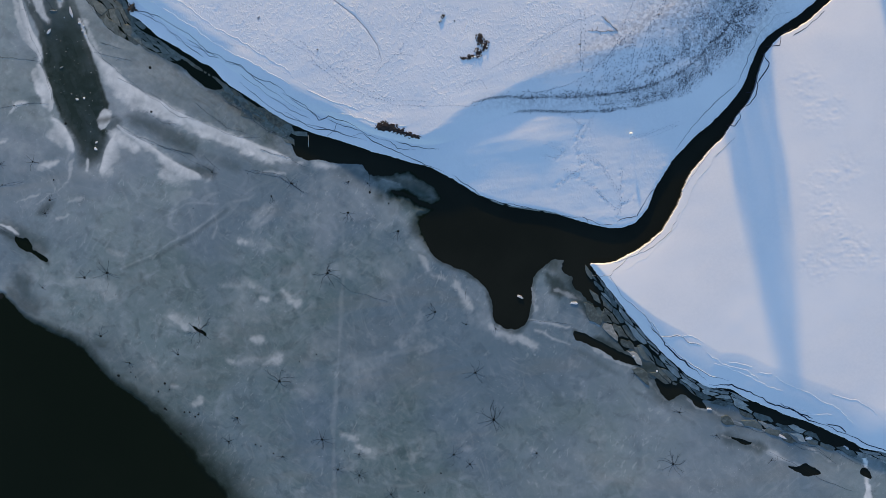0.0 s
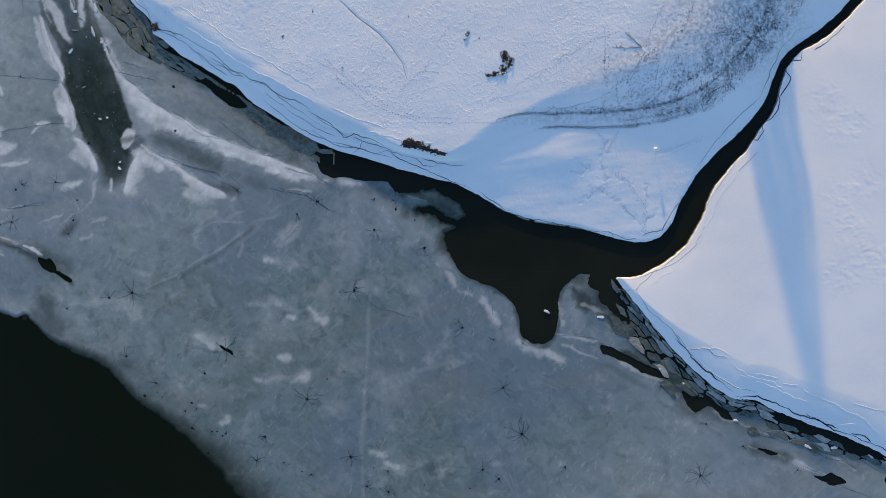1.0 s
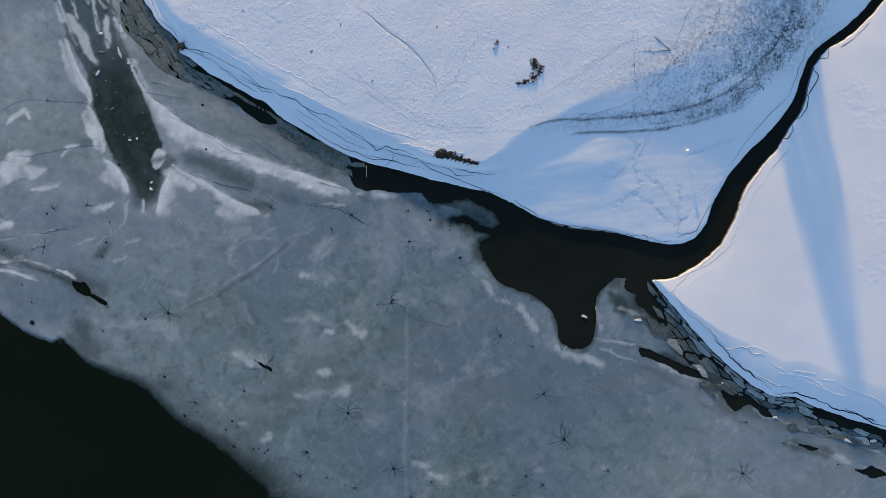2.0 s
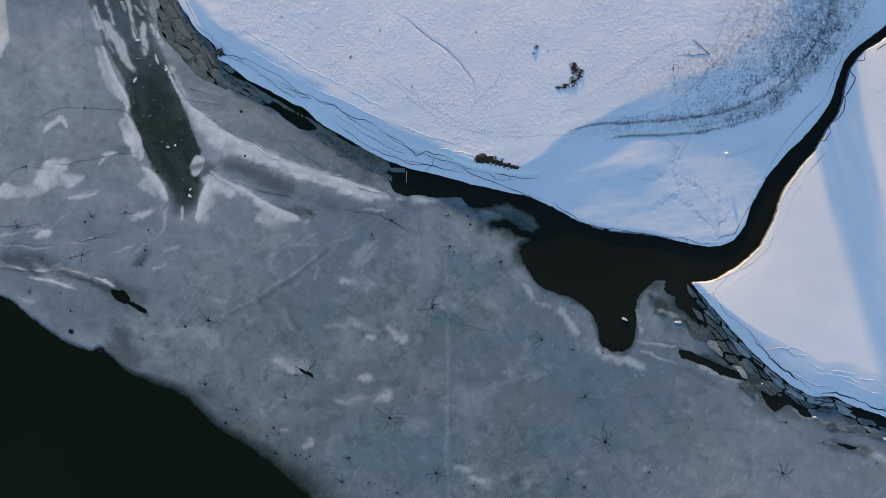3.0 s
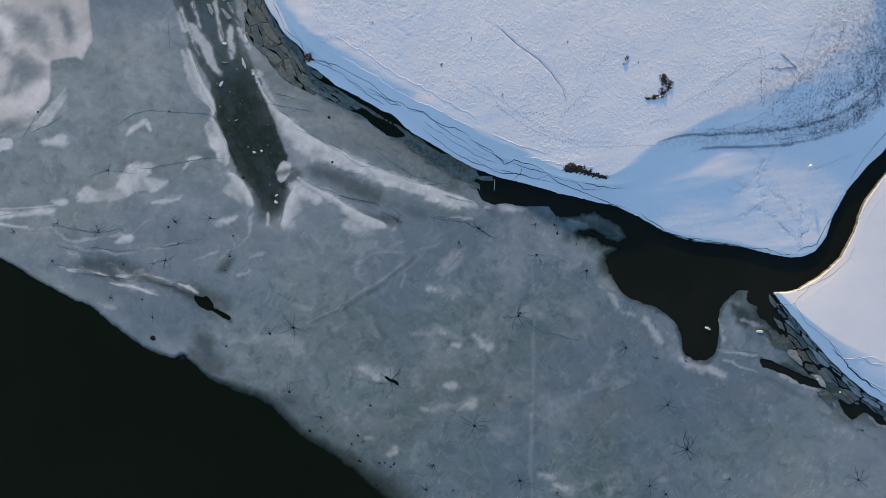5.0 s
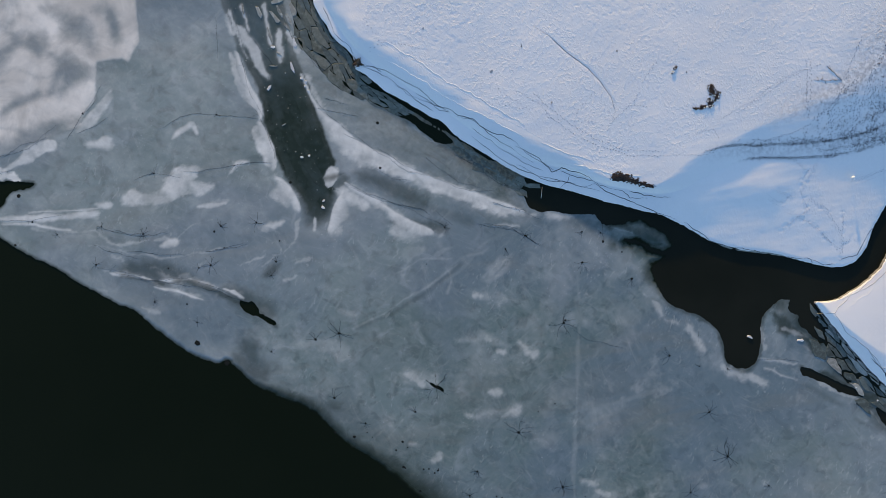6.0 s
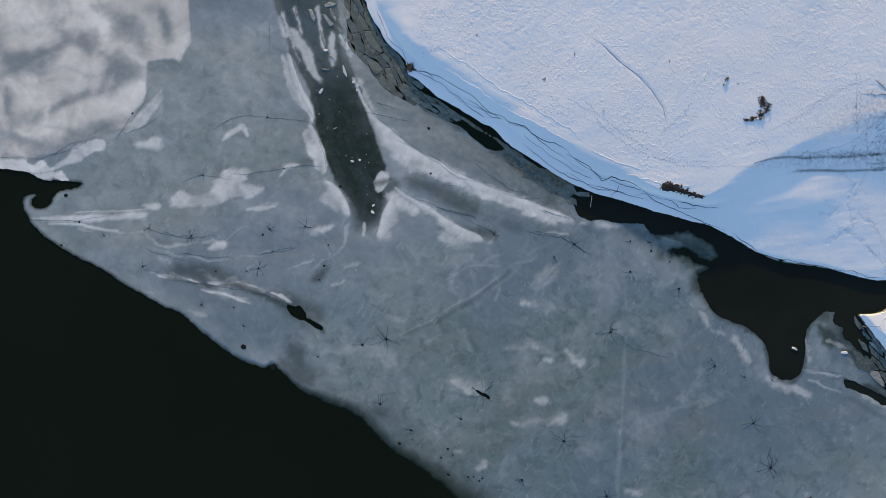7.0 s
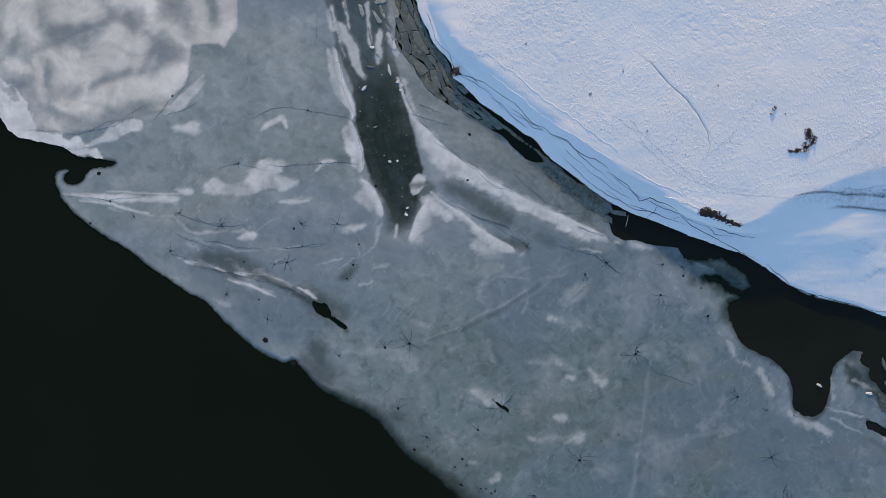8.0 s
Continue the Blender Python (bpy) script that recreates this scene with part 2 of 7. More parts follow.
# strip of broken ice, outer edge
STRIP = [(19.4, -2), (21.2, -4.6), (22.8, -6.3), (24.6, -8.5), (27.4, -11.1), (29.4, -13.7), (30.8, -16.1), (33.6, -19.5), (36.2, -22.2), (38.4, -24.6), (41.5, -25.8), (43, -26), (45.5, -27.7), (50.4, -29.5), (54.3, -30.6), (61.2, -32.7), (66, -34.2), (70.9, -35.1), (77.4, -36.6), (90.1, -41.5), (104.5, -50.1)]
HOLE_A = [(-78.5, 2.2), (-76.5, 1.8), (-75.5, 0.9), (-75, -0.2), (-73, -1.4), (-72.4, -2.3), (-73.4, -2.3), (-75.2, -0.9), (-76.9, -0.2), (-77.9, 0.6)]
# ice stars: x, y, radius
STARS_A = [(-20.8, -4.2, 3), (-29.6, -23.8, 2.8), (9.1, -30.2, 3.2), (5.8, -21.8, 1.9), (40.8, -37.6, 2.5), (-17.1, 6.7, 1.7), (-8.1, 3.4, 1.8), (-1.4, -11, 2.1), (-21.8, -34.3, 1.9), (2, -36.6, 1.9), (4.9, -38.3, 1.3), (16.8, -36.1, 1.2), (-15, -40.7, 1.5), (-18.9, -39.7, 1.1), (-15.1, -36.9, 1), (-61.3, -4.4, 2.4), (-65.5, -5.3, 2.3), (-62.6, -16, 1.8), (-48.2, -19.2, 1.3), (-44.2, -14.8, 2.5), (-71.9, 8.8, 1.2), (-31, 9.6, 1.6), (-41.8, 13.9, 1), (-27.4, 11.9, 1.3), (-17, 12.2, 1.1), (-37.3, -30.6, 1.1), (-38.9, -35, 1.2)]
STARS_B = [(-29, -37.5, 1.1), (-57.2, -20.8, 1), (-73.4, -7.2, 0.9), (48.3, -32.3, 0.9), (41.8, -28.4, 1), (57.8, -36.6, 0.7), (33.8, -21.5, 0.8), (-13.6, 11.9, 0.7), (4.1, -13.2, 0.8), (9.4, -13.9, 0.8), (-9.3, -44, 1.3), (-72.8, 6.4, 0.9)]
STARS_C = [(-92.3, 25, 0.9), (-103, 9.4, 1.1), (-83.3, 8.6, 1.7), (-75, 15.8, 1.7), (-81.2, 15.4, 1.2), (-101.8, 16, 0.9), (-94.7, 14.5, 1.3), (-109.3, 14.9, 0.8), (-86.1, -1.4, 0.9), (-93.3, 2.5, 0.7), (-81.1, 34.9, 0.7), (-78.4, 26, 0.8), (-85.4, 8.2, 0.8)]
DOTS_A = [(-59.3, -23.2, 0.5), (-47.8, -33.7, 0.35), (-46.1, -29.7, 0.25), (-45.1, -30.5, 0.3), (-44.4, -29.8, 0.2), (-34, -35.4, 0.25), (-33, -35.7, 0.2), (-30.7, -37, 0.25), (-50.4, -29.3, 0.25), (-49.8, -25.6, 0.2), (-53.1, 32.7, 0.45), (-22.8, -18.9, 0.2), (-4.4, -43.4, 0.2), (-3.2, -43.6, 0.25), (-17.7, -36.3, 0.2), (-25.9, -20.2, 0.2), (-69.9, 25.7, 0.2), (-52.9, 24.8, 0.35), (-8.5, -39.4, 0.2), (-0.3, -40, 0.25)]
DOTS_B = [(-115.5, 21.8, 0.55), (-86.2, -5.1, 0.8), (-81.2, -8.8, 0.75), (-62.7, -22.2, 0.3), (-57, -22.5, 0.2), (-56.1, -23.4, 0.2), (-51.9, -26, 0.3), (-50.7, -24.5, 0.35), (-47.1, -29.7, 0.3), (-44.5, -30.1, 0.3), (-50.7, -29.1, 0.35), (-90.6, 8.3, 0.25), (-87.7, 1.9, 0.25), (-80.8, 11.6, 0.2), (-116.5, 13.3, 0.4), (-113.4, 17.2, 0.3), (-103.9, 35.7, 0.3), (-71.1, 12.5, 0.25), (-82.4, 14.5, 0.3), (-68.8, 22.7, 0.4)]
# dark cracks in the ice
ICE_CRACKS_A = [
    [(-91, 32.6), (-88.2, 34.2), (-85.4, 35.1), (-81.1, 34.9), (-77.7, 34.4), (-73.3, 33.8)],
    [(-121.4, 17.8), (-117.6, 17.6), (-113.9, 17.5), (-108.3, 18.3)],
    [(-102.6, 16), (-99.7, 15.1), (-94.4, 14.2), (-90.1, 14.5)],
    [(-100.3, 8.5), (-98.4, 7.9), (-95, 6.7), (-91.6, 6.3), (-88.7, 6.6)],
    [(-85.8, 5.6), (-83.8, 5.1), (-79.9, 3.4)],
]
ICE_CRACKS_A_2 = [
    [(-57.9, 21.7), (-55.4, 20.4), (-52.3, 19.2), (-48.2, 17.5), (-45.1, 15.8), (-41.5, 14)],
    [(-76.3, 44.5), (-75.6, 39.7), (-74.1, 36.4), (-72.8, 34.1)],
]
ICE_CRACKS_A += ICE_CRACKS_A_2
ICE_CRACKS_B = [
    [(-53.7, 24.9), (-50.6, 22.9), (-47.5, 22.1)],
    [(-64.2, 35.7), (-60.2, 35), (-56.2, 33.8)],
    [(-33.2, 18), (-30.5, 17), (-27.1, 16.4)],
    [(-84.1, 11), (-80.3, 11.6), (-77.4, 12.2)],
    [(-103.3, 12.7), (-99.5, 11.5), (-95.6, 10.3)],
    [(-39.3, 26.6), (-36.7, 25.3), (-34.6, 23.9), (-31.9, 21.6), (-30.3, 20.7), (-27.4, 19.9)],
    [(-50.3, 34.9), (-46.2, 31.9), (-42, 29.4), (-36.7, 25.3)],
    [(-66.4, 49.1), (-65.2, 45.3), (-63.1, 42.7), (-60.6, 40.8), (-57.5, 38.9), (-51.4, 36.1)],
    [(-64.6, 50.2), (-63.3, 45.9), (-60.7, 42.2), (-57.6, 41)],
    [(-66.5, 25.8), (-64.9, 22.9), (-63.3, 21.6)],
    [(-118.1, 28.5), (-113.5, 29.8), (-110.3, 31.9)],
    [(-107, 31.2), (-103.9, 35.5), (-100.4, 40.7)],
]
ICE_CRACKS_B_2 = [
    [(-125.4, 26.6), (-120.7, 25.5), (-116.1, 26.1)],
    [(-74.6, 48.4), (-72.5, 45.7), (-70.9, 42.9)],
]
ICE_CRACKS_B += ICE_CRACKS_B_2
ICE_CRACKS_C = [
    [(-20.2, -4.8), (-16.7, -7.3), (-9.6, -9.3)],
    [(-36.2, 14.1), (-32, 13.4), (-29.5, 13.1), (-27.4, 11.9), (-24.3, 9.9)],
    [(50.4, -29.8), (55.3, -31.7), (59.2, -31.6), (61.2, -32.6)],
    [(61.2, -33.1), (63.1, -34.5), (66, -34.8), (69, -37.1)],
    [(64, -31.5), (67, -32.5), (70.9, -35.7), (74.8, -37)],
    [(15.6, -12.4), (19.6, -12.8), (23.1, -13.1)],
    [(34.6, -21), (37.6, -22.6), (39.5, -24.6)],
    [(57.3, -35.1), (61.2, -37.1), (66.1, -39.5), (71.9, -41.8)],
]
# frost strokes: x, y, width
FROST_A = [
    [(-103, 30.2, 1), (-99.9, 29.8, 1.6)],
]
FROST_B = [
    [(-73, 53.8, 0.6), (-71.6, 48.7, 0.8), (-71.2, 47.2, 0.4)],
    [(-59.8, 20.8, 1.6), (-56, 18.4, 2)],
]
FROST_C = [
    [(-73.7, 15, 1.4), (-70.8, 15.5, 1.4)],
    [(-68.9, 15.8, 0.6), (-67.6, 18.8, 0.5)],
    [(-48.8, -12.5, 1.8), (-44.7, -13.6, 1.4)],
    [(-64.6, -6.2, 1.8), (-60.3, -8, 1.6)],
    [(-39.1, -6.4, 1.4), (-37, -6.5, 1.6)],
    [(-36.6, -20.6, 0.8), (-31, -20.1, 1.2)],
    [(-80.9, 4.3, 1.2), (-79.4, 3.9, 1)],
    [(-74.8, 0.2, 1.2), (-73, -1.2, 1)],
    [(-99.8, 8.1, 0.6), (-93.5, 6.5, 0.7), (-88.7, 4.8, 0.8)],
    [(-86.8, 6.9, 1), (-83.8, 5.1, 1), (-79.9, 3.9, 0.8)],
    [(-93.5, 6.5, 0.6), (-89.6, 4.3, 0.8)],
    [(-48.2, 9.1, 1.6), (-45.7, 10.5, 1.2)],
    [(-34.3, 4.9, 1.4), (-32.4, 6.8, 1.8)],
    [(-36, 0.8, 0.8), (-35, 1.1, 1.2)],
]
FROST_D = [
    [(-22.8, 15.4, 1), (-18.7, 14.7, 0.8), (-13.6, 14.4, 0.5)],
    [(-14.2, 12.9, 0.6), (-9.1, 11.6, 0.7)],
    [(-15.6, -34.9, 1), (-13.1, -36.9, 1.6)],
    [(-29, -7.9, 1.2), (-26.9, -8.1, 1)],
    [(-35.7, 1.2, 0.9), (-35, 1, 0.9)],
    [(55.3, -34.2, 0.4), (61.2, -36.6, 0.6)],
]
FROST_D_2 = [
    [(-35.2, -5.9, 1.6), (-32.1, -7.5, 1)],
]
FROST_D += FROST_D_2
# thin dark ice strokes
THIN_A = [
    [(-77.4, -6.9, 3), (-76.2, -9.8, 4)],
    [(-59.6, -23.1, 1.4), (-58.1, -23.3, 1.6)],
    [(-66.3, 21.4, 1.4), (-65, 16.1, 2.4)],
    [(-61.9, 21.7, 1.2), (-59.5, 22.8, 1.2)],
    [(-55.6, 23.6, 2), (-51.5, 21.8, 2.4), (-45.3, 18.3, 2)],
    [(-50, 15, 1.5), (-42, 14, 1.5)],
    [(-91.6, 7.1, 3), (-86.8, 6.1, 2)],
    [(-78.9, 2.9, 2.6), (-73.8, -0.2, 2.6)],
    [(-73.2, 6.7, 1.4), (-71.8, 7.8, 1)],
    [(-63.9, -17.7, 2), (-62.5, -17.2, 2)],
    [(-56.3, -28.5, 5), (-49.9, -33.4, 6)],
    [(-96.5, 8.3, 2), (-90.7, 7.7, 3)],
]
THIN_B = [
    [(-78.3, -8.8, 3), (-76.1, -10.9, 3)],
    [(-56.2, -26.8, 2), (-46.8, -37, 2.5), (-39.5, -46.2, 3)],
    [(24.6, -7.5, 1.6), (27.6, -11.5, 2)],
    [(50.4, -32.8, 1.5), (55.3, -34.2, 1.5)],
]
# bank cracks
NORTH_CRACKS_A = [
    [(-56.1, 42.9), (-53.4, 42.4), (-51.8, 41.3)],
    [(-49.7, 39.3), (-47.7, 38.2), (-46.1, 36.4), (-43, 34.6)],
    [(-46.2, 37.8), (-43.6, 36.1), (-42, 34.7), (-40, 34.2)],
    [(-38.9, 33.4), (-36.4, 32.6), (-33.8, 30.9), (-29.6, 29.2), (-26.4, 26.2), (-24.6, 25), (-21.4, 23)],
    [(-36.7, 29.9), (-33, 27), (-29.8, 24.7), (-26.7, 23.2), (-23.5, 22.1), (-19.4, 21.3), (-16.8, 20.3), (-13.6, 19.4)],
    [(-20.6, 23.1), (-17.4, 22), (-14.8, 21.2)],
    [(-61.7, 53.1), (-60.7, 50.3), (-60.1, 48.4), (-57.5, 46.2), (-56.7, 44.3)],
    [(-19, 22.4), (-19.4, 21.3), (-20.9, 20.3)],
]
NORTH_CRACKS_B = [
    [(-28.8, 27.9), (-24.7, 25.9), (-22.2, 23.1), (-20.4, 23.8), (-16.6, 22.4), (-13.6, 20.4), (-9.5, 19.3), (-8.3, 18.1), (-5, 17.8)],
    [(-28.8, 24.9), (-24.2, 21.9), (-20.1, 21.4), (-17.1, 20.4), (-14.6, 20.7), (-10.5, 18.3), (-5, 16.1), (-3.3, 15.3), (0.5, 13.8)],
    [(-8.5, 19.3), (-3.5, 18), (-0.9, 17.8)],
    [(1.5, 13.2), (4.5, 11.6), (6.5, 9.9), (10.5, 8.4), (16.5, 7.4)],
    [(20.4, 6.2), (24.4, 6.1), (25.8, 4.9)],
    [(37.3, 11.4), (35.9, 9.9), (33.9, 6.2), (30.5, 5.3)],
    [(50.9, 29), (47.7, 26.5), (45.1, 23.6), (42, 20.2), (40.4, 17.5)],
    [(59.8, 41.5), (56.9, 40.6), (54.6, 37.7), (52.7, 33.8), (50.9, 29)],
]
NORTH_CRACKS_B_2 = [
    [(24.4, 6.1), (27.3, 4.6), (29.8, 4.5)],
]
NORTH_CRACKS_B += NORTH_CRACKS_B_2
EAST_CRACKS = [
    [(26.1, -4.5), (29.2, -4.4), (32.4, -1.2), (37.2, 1), (39.7, 3.5), (41.4, 6.9)],
    [(30, -2), (34, -0.5), (38.2, 3.3)],
    [(29.2, -4.4), (31.2, -7.6), (35.4, -11), (36.9, -13.5), (38.5, -15.1), (41.7, -18.6), (46.7, -21.6), (50.2, -22.6)],
    [(35.4, -11), (38.4, -15), (41, -14.4), (43, -15.9), (45, -16.2)],
    [(47.1, 16.4), (48.7, 18), (50.5, 19.8)],
    [(46.6, 17.8), (44.3, 14.7), (42.9, 12.9), (41.3, 9.9)],
]
EAST_SLABS = [
    [(46.5, -23.4), (50.6, -23.4), (52.3, -24.1), (55.7, -25.5), (58.2, -26.8), (60.6, -27.5), (63.8, -29.2), (66.7, -30.1), (69.1, -31.2), (71.2, -31.9), (74.1, -33.4), (77.1, -34.5), (80.1, -36)],
    [(59, -26.3), (61.8, -27.9), (64.7, -29)],
    [(66.7, -29.7), (69.1, -30.3), (70.4, -31.4)],
    [(36.3, -12.9), (39.3, -16.5), (42.8, -19.7), (46.2, -22.4)],
]
EAST_RIDGES = [
    [(39.2, -15.3), (42.6, -14.4), (45.5, -15.7)],
    [(46, -17.7), (48.5, -19.3), (52.8, -20.5), (55.3, -22.2)],
    [(47.3, -19.3), (50.2, -20.6), (53.9, -21.9), (57.1, -23.5), (59.5, -24.3)],
    [(57.8, -21.5), (61.2, -23.4), (64.8, -25.3), (68.5, -26.9), (71.3, -29.5)],
    [(49.9, -19.1), (53.8, -19.8)],
    [(54.8, -20.8), (57.3, -21)],
    [(67.2, -24.5), (71.7, -25.6), (75.3, -27.8)],
    [(60.6, -26.9), (64.5, -28.3), (67.4, -28.2)],
    [(32.2, -3.2), (36.1, -0.5), (39.9, 3.5), (42.3, 8.4), (43.9, 12.3), (48.5, 18)],
]
# tracks
TRACKS_A = [
    [(-28.3, 37.4), (-24.3, 35), (-22.3, 32.5), (-18.3, 29.5), (-14.3, 27.5), (-8.3, 25.5), (-0.4, 25.3), (4.5, 25), (7.4, 25.9)],
    [(-25.3, 36.9), (-22.3, 34), (-18.3, 31), (-14.3, 28.5), (-9.3, 26.5), (-2.4, 26)],
    [(8.4, 31.8), (13.2, 34.2), (17.1, 37.1), (20.9, 39), (26.7, 40.8)],
    [(11.3, 32.7), (15.2, 35.1), (19.5, 38), (23.8, 39.9)],
]
TRACKS_A_2 = [
    [(3.5, 28.9), (6.4, 29.8), (7.9, 27.4)],
    [(-12.3, 30.9), (-8.4, 34.3), (-4.4, 34)],
]
TRACKS_SLOPE = [
    [(23.5, 41.2), (23.6, 35.5), (23.4, 32.9), (24.3, 30.6)],
    [(30.5, 36.9), (28.4, 33.6), (25.8, 31.8), (24.1, 30.4)],
    [(32.0, 37.6), (29.4, 35.0), (27.9, 33.1), (25.3, 31.3)],
    [(32.1, 36.8), (32.6, 33.9), (32.1, 30.0), (32.3, 27.0)],
    [(38.5, 44.5), (36.0, 40.3), (34.7, 37.7), (34.0, 34.8), (33.2, 31.9)],
    [(28.0, 32.2), (27.7, 29.2), (28.0, 26.3)],
    [(25.6, 30.8), (25.9, 28.3), (26.5, 25.8)],
    [(24.3, 30.2), (20.8, 28.6), (16.8, 27.6), (12.8, 27.4)],
    [(33.4, 45.1), (31.5, 40.5), (30.5, 37.5)],
    [(22.7, 27.0), (23.5, 28.5), (24.1, 29.9)],
]
TRACKS_A += TRACKS_A_2
TRACKS_B = [
    [(21.7, 23.7), (24.2, 22), (23.2, 19.2)],
    [(26.1, 23.7), (24.2, 20.2), (23, 18.1)],
    [(24.7, 16.8), (27.7, 14.8), (31.1, 9.9), (30.8, 5.9)],
    [(32.5, 19.7), (35.9, 20.7), (40.7, 22.1)],
    [(18.8, 18.3), (21.3, 17.3), (19.3, 16.3), (17.4, 16.8)],
    [(23.2, 18.3), (24.3, 14.3), (22.3, 13.3), (19.9, 11.4)],
    [(21.3, 14.3), (25.2, 12.3), (29.2, 8.4)],
    [(27.2, 10.4), (30.2, 7.4), (33.1, 9.4)],
    [(31.1, 14.3), (31.1, 10.4)],
]
TRACKS_C = [
    [(-54.5, 50.4), (-52.9, 48.1), (-52.3, 46.7), (-48.4, 46.1), (-44.4, 44.9)],
    [(-41, 37), (-36, 35.9), (-31, 35.3), (-26.9, 34.1)],
    [(-51.4, 46.3), (-53.7, 45.7), (-54.6, 44.2)],
    [(-32.2, 38.1), (-26.9, 34.6), (-21.8, 32.3), (-13.6, 31.6)],
    [(-17.8, 33.3), (-15.5, 35.9), (-14.1, 37.5)],
    [(-7.8, 34.5), (-5.2, 39.6), (-2.9, 42.7)],
]
FURROW = [(-25.2, 48.7), (-22.5, 46.9), (-19.3, 43.9), (-15.6, 41.0), (-13.7, 38.9), (-11.6, 35.9), (-10.9, 33.4), (-11.5, 31.8)]
MOUND = [(4, 17.5), (7.5, 18.7), (11.4, 19.3), (15.9, 19.5)]
RUMPLE = [(62.2, 28.8), (66.5, 24.9), (63.7, 24), (64.8, 11.4), (65.8, 7), (68.6, 14.3), (69.7, 1.7), (65, -2.3), (71.7, -0.3)]
# loose slabs: x, y, length, width, turn
SLABS_WHITE = [(-71.7, 39.4, 1.2, 0.6, 54), (-67.6, 42.7, 2.2, 0.6, -76), (-66, 40.9, 0.7, 0.6, -16), (-65.3, 40.3, 0.6, 0.5, -56), (-65.5, 39.5, 0.4, 0.4, 4), (-65, 38.7, 0.4, 0.3, 4), (-66.6, 27.1, 0.8, 0.5, -6), (-65.3, 27.3, 0.6, 0.5, -56), (-63.2, 18.1, 1, 0.6, -36), (-63.1, 19.3, 0.7, 0.4, 34), (-70.8, 46.4, 1, 0.6, -11), (-67.1, 47.1, 2, 0.7, -76)]
SLABS_LEAD = [(-70.3, 51.6, 3, 0.9, -58), (-69.4, 52.5, 3, 0.7, -71), (-67.8, 50.9, 2.8, 0.7, -71), (-71.3, 48.5, 3.4, 0.5, -76), (-68.3, 49.9, 1.8, 0.6, -51), (-69.8, 45.2, 1.4, 0.5, -36), (-67.1, 52.8, 2.6, 1.2, -66), (-69.9, 54.3, 2.6, 1, 14), (-75.7, 53.1, 2.4, 0.5, -81), (-72.9, 52.4, 2.4, 0.9, -71), (-70.9, 43.1, 1.4, 0.3, -6), (-69.4, 32.9, 1, 0.3, 24)]
SLABS_SHORE_B = [(-31.8, 23.1, 2.6, 0.7, -58), (-25.7, 20.8, 3.4, 0.9, -6), (-54.6, 40.3, 2.4, 1.2, -26), (-57.4, 40.1, 1.4, 1, -6)]
SLABS_POOL = [(25.4, 5.9, 4.6, 0.4, -12), (14.9, 7.5, 7.1, 0.5, -7), (19.9, 6.7, 6.0, 0.6, -9), (22.6, 5.9, 4.0, 0.4, -17), (9.2, 8.7, 3.8, 0.4, -23)]
STICK = [(-24.3, 18), (-24.1, 20.5)]
BRANCH = [(24.8, 37.8), (29.8, 37.7), (26.9, 40.4)]
# faint marks
FAINT_A = [
    [(-18.2, 11.4, 0.5), (-17.9, -3.8, 0.5), (-18.9, -20.1, 0.4), (-19.8, -32.4, 0.5), (-19.5, -45.8, 0.5)],
    [(-58.6, -2.8, 0.3), (-51.8, -0.2, 0.3), (-45.5, 3.4, 0.3), (-39.3, 8, 0.3)],
    [(-44.5, 3.2, 0.8), (-39.3, 5.8, 0.6), (-35.1, 10.4, 0.5)],
    [(-33.6, 4.8, 0.5), (-32.1, 6.3, 0.4), (-30, 8.3, 0.3)],
    [(-34.6, 4.8, 0.4), (-33.1, 6.8, 0.4), (-31.2, 7.8, 0.3)],
    [(-65.4, 1.1, 0.4), (-64.2, 2.1, 0.5), (-63.5, 3.6, 0.4)],
    [(-62.8, 0, 0.4), (-61.7, 1.6, 0.5), (-61.4, 3.3, 0.4)],
    [(-66.5, 0, 0.4), (-65.2, 1.6, 0.4), (-64.9, 3.6, 0.3)],
    [(-60.2, -0.5, 0.6), (-57, -1.2, 0.5)],
]
FAINT_A_2 = [
    [(-53.4, -0.9, 0.3), (-49.7, 1.1, 0.3)],
    [(-38.8, 8.1, 0.5), (-35.1, 9.1, 0.5)],
    [(-70.1, 5.2, 0.4), (-68.6, 6.2, 0.4), (-67, 7.2, 0.3)],
    [(-69.6, 8.3, 0.4), (-66.4, 9.3, 0.4), (-63.8, 9.8, 0.3)],
]
FAINT_A += FAINT_A_2
FAINT_B = [
    [(73.6, -36, 1), (74, -39.8, 1.2), (74.4, -44.8, 1.4)],
    [(21.9, -41.3, 1), (29.8, -42.7, 1)],
    [(-10.5, -42, 0.4), (-7.4, -42.6, 0.4), (-4.9, -42.2, 0.3)],
    [(-14.6, -20, 0.6), (-2.4, -16.9, 0.5)],
    [(-64.2, 18.5, 0.4), (-66.4, 14.4, 0.4), (-70.6, 10.3, 0.3)],
    [(-4, -2.7, 0.4), (0.6, -5.7, 0.4)],
    [(-35.1, 10.4, 0.6), (-33.6, 11.4, 0.5)],
    [(-37.2, 8.8, 0.4), (-34.1, 9.3, 0.4)],
    [(-43.4, 10.3, 1.2), (-41.3, 9.3, 0.8)],
    [(46.5, -31.3, 0.4), (54.4, -35.2, 0.5), (63.2, -40, 0.4)],
    [(51.4, -30.2, 0.4), (57.3, -31.6, 0.5)],
    [(59.2, -31.9, 0.7), (60.4, -32.5, 0.5)],
    [(64.1, -34.7, 0.6), (65.6, -35, 0.5)],
]
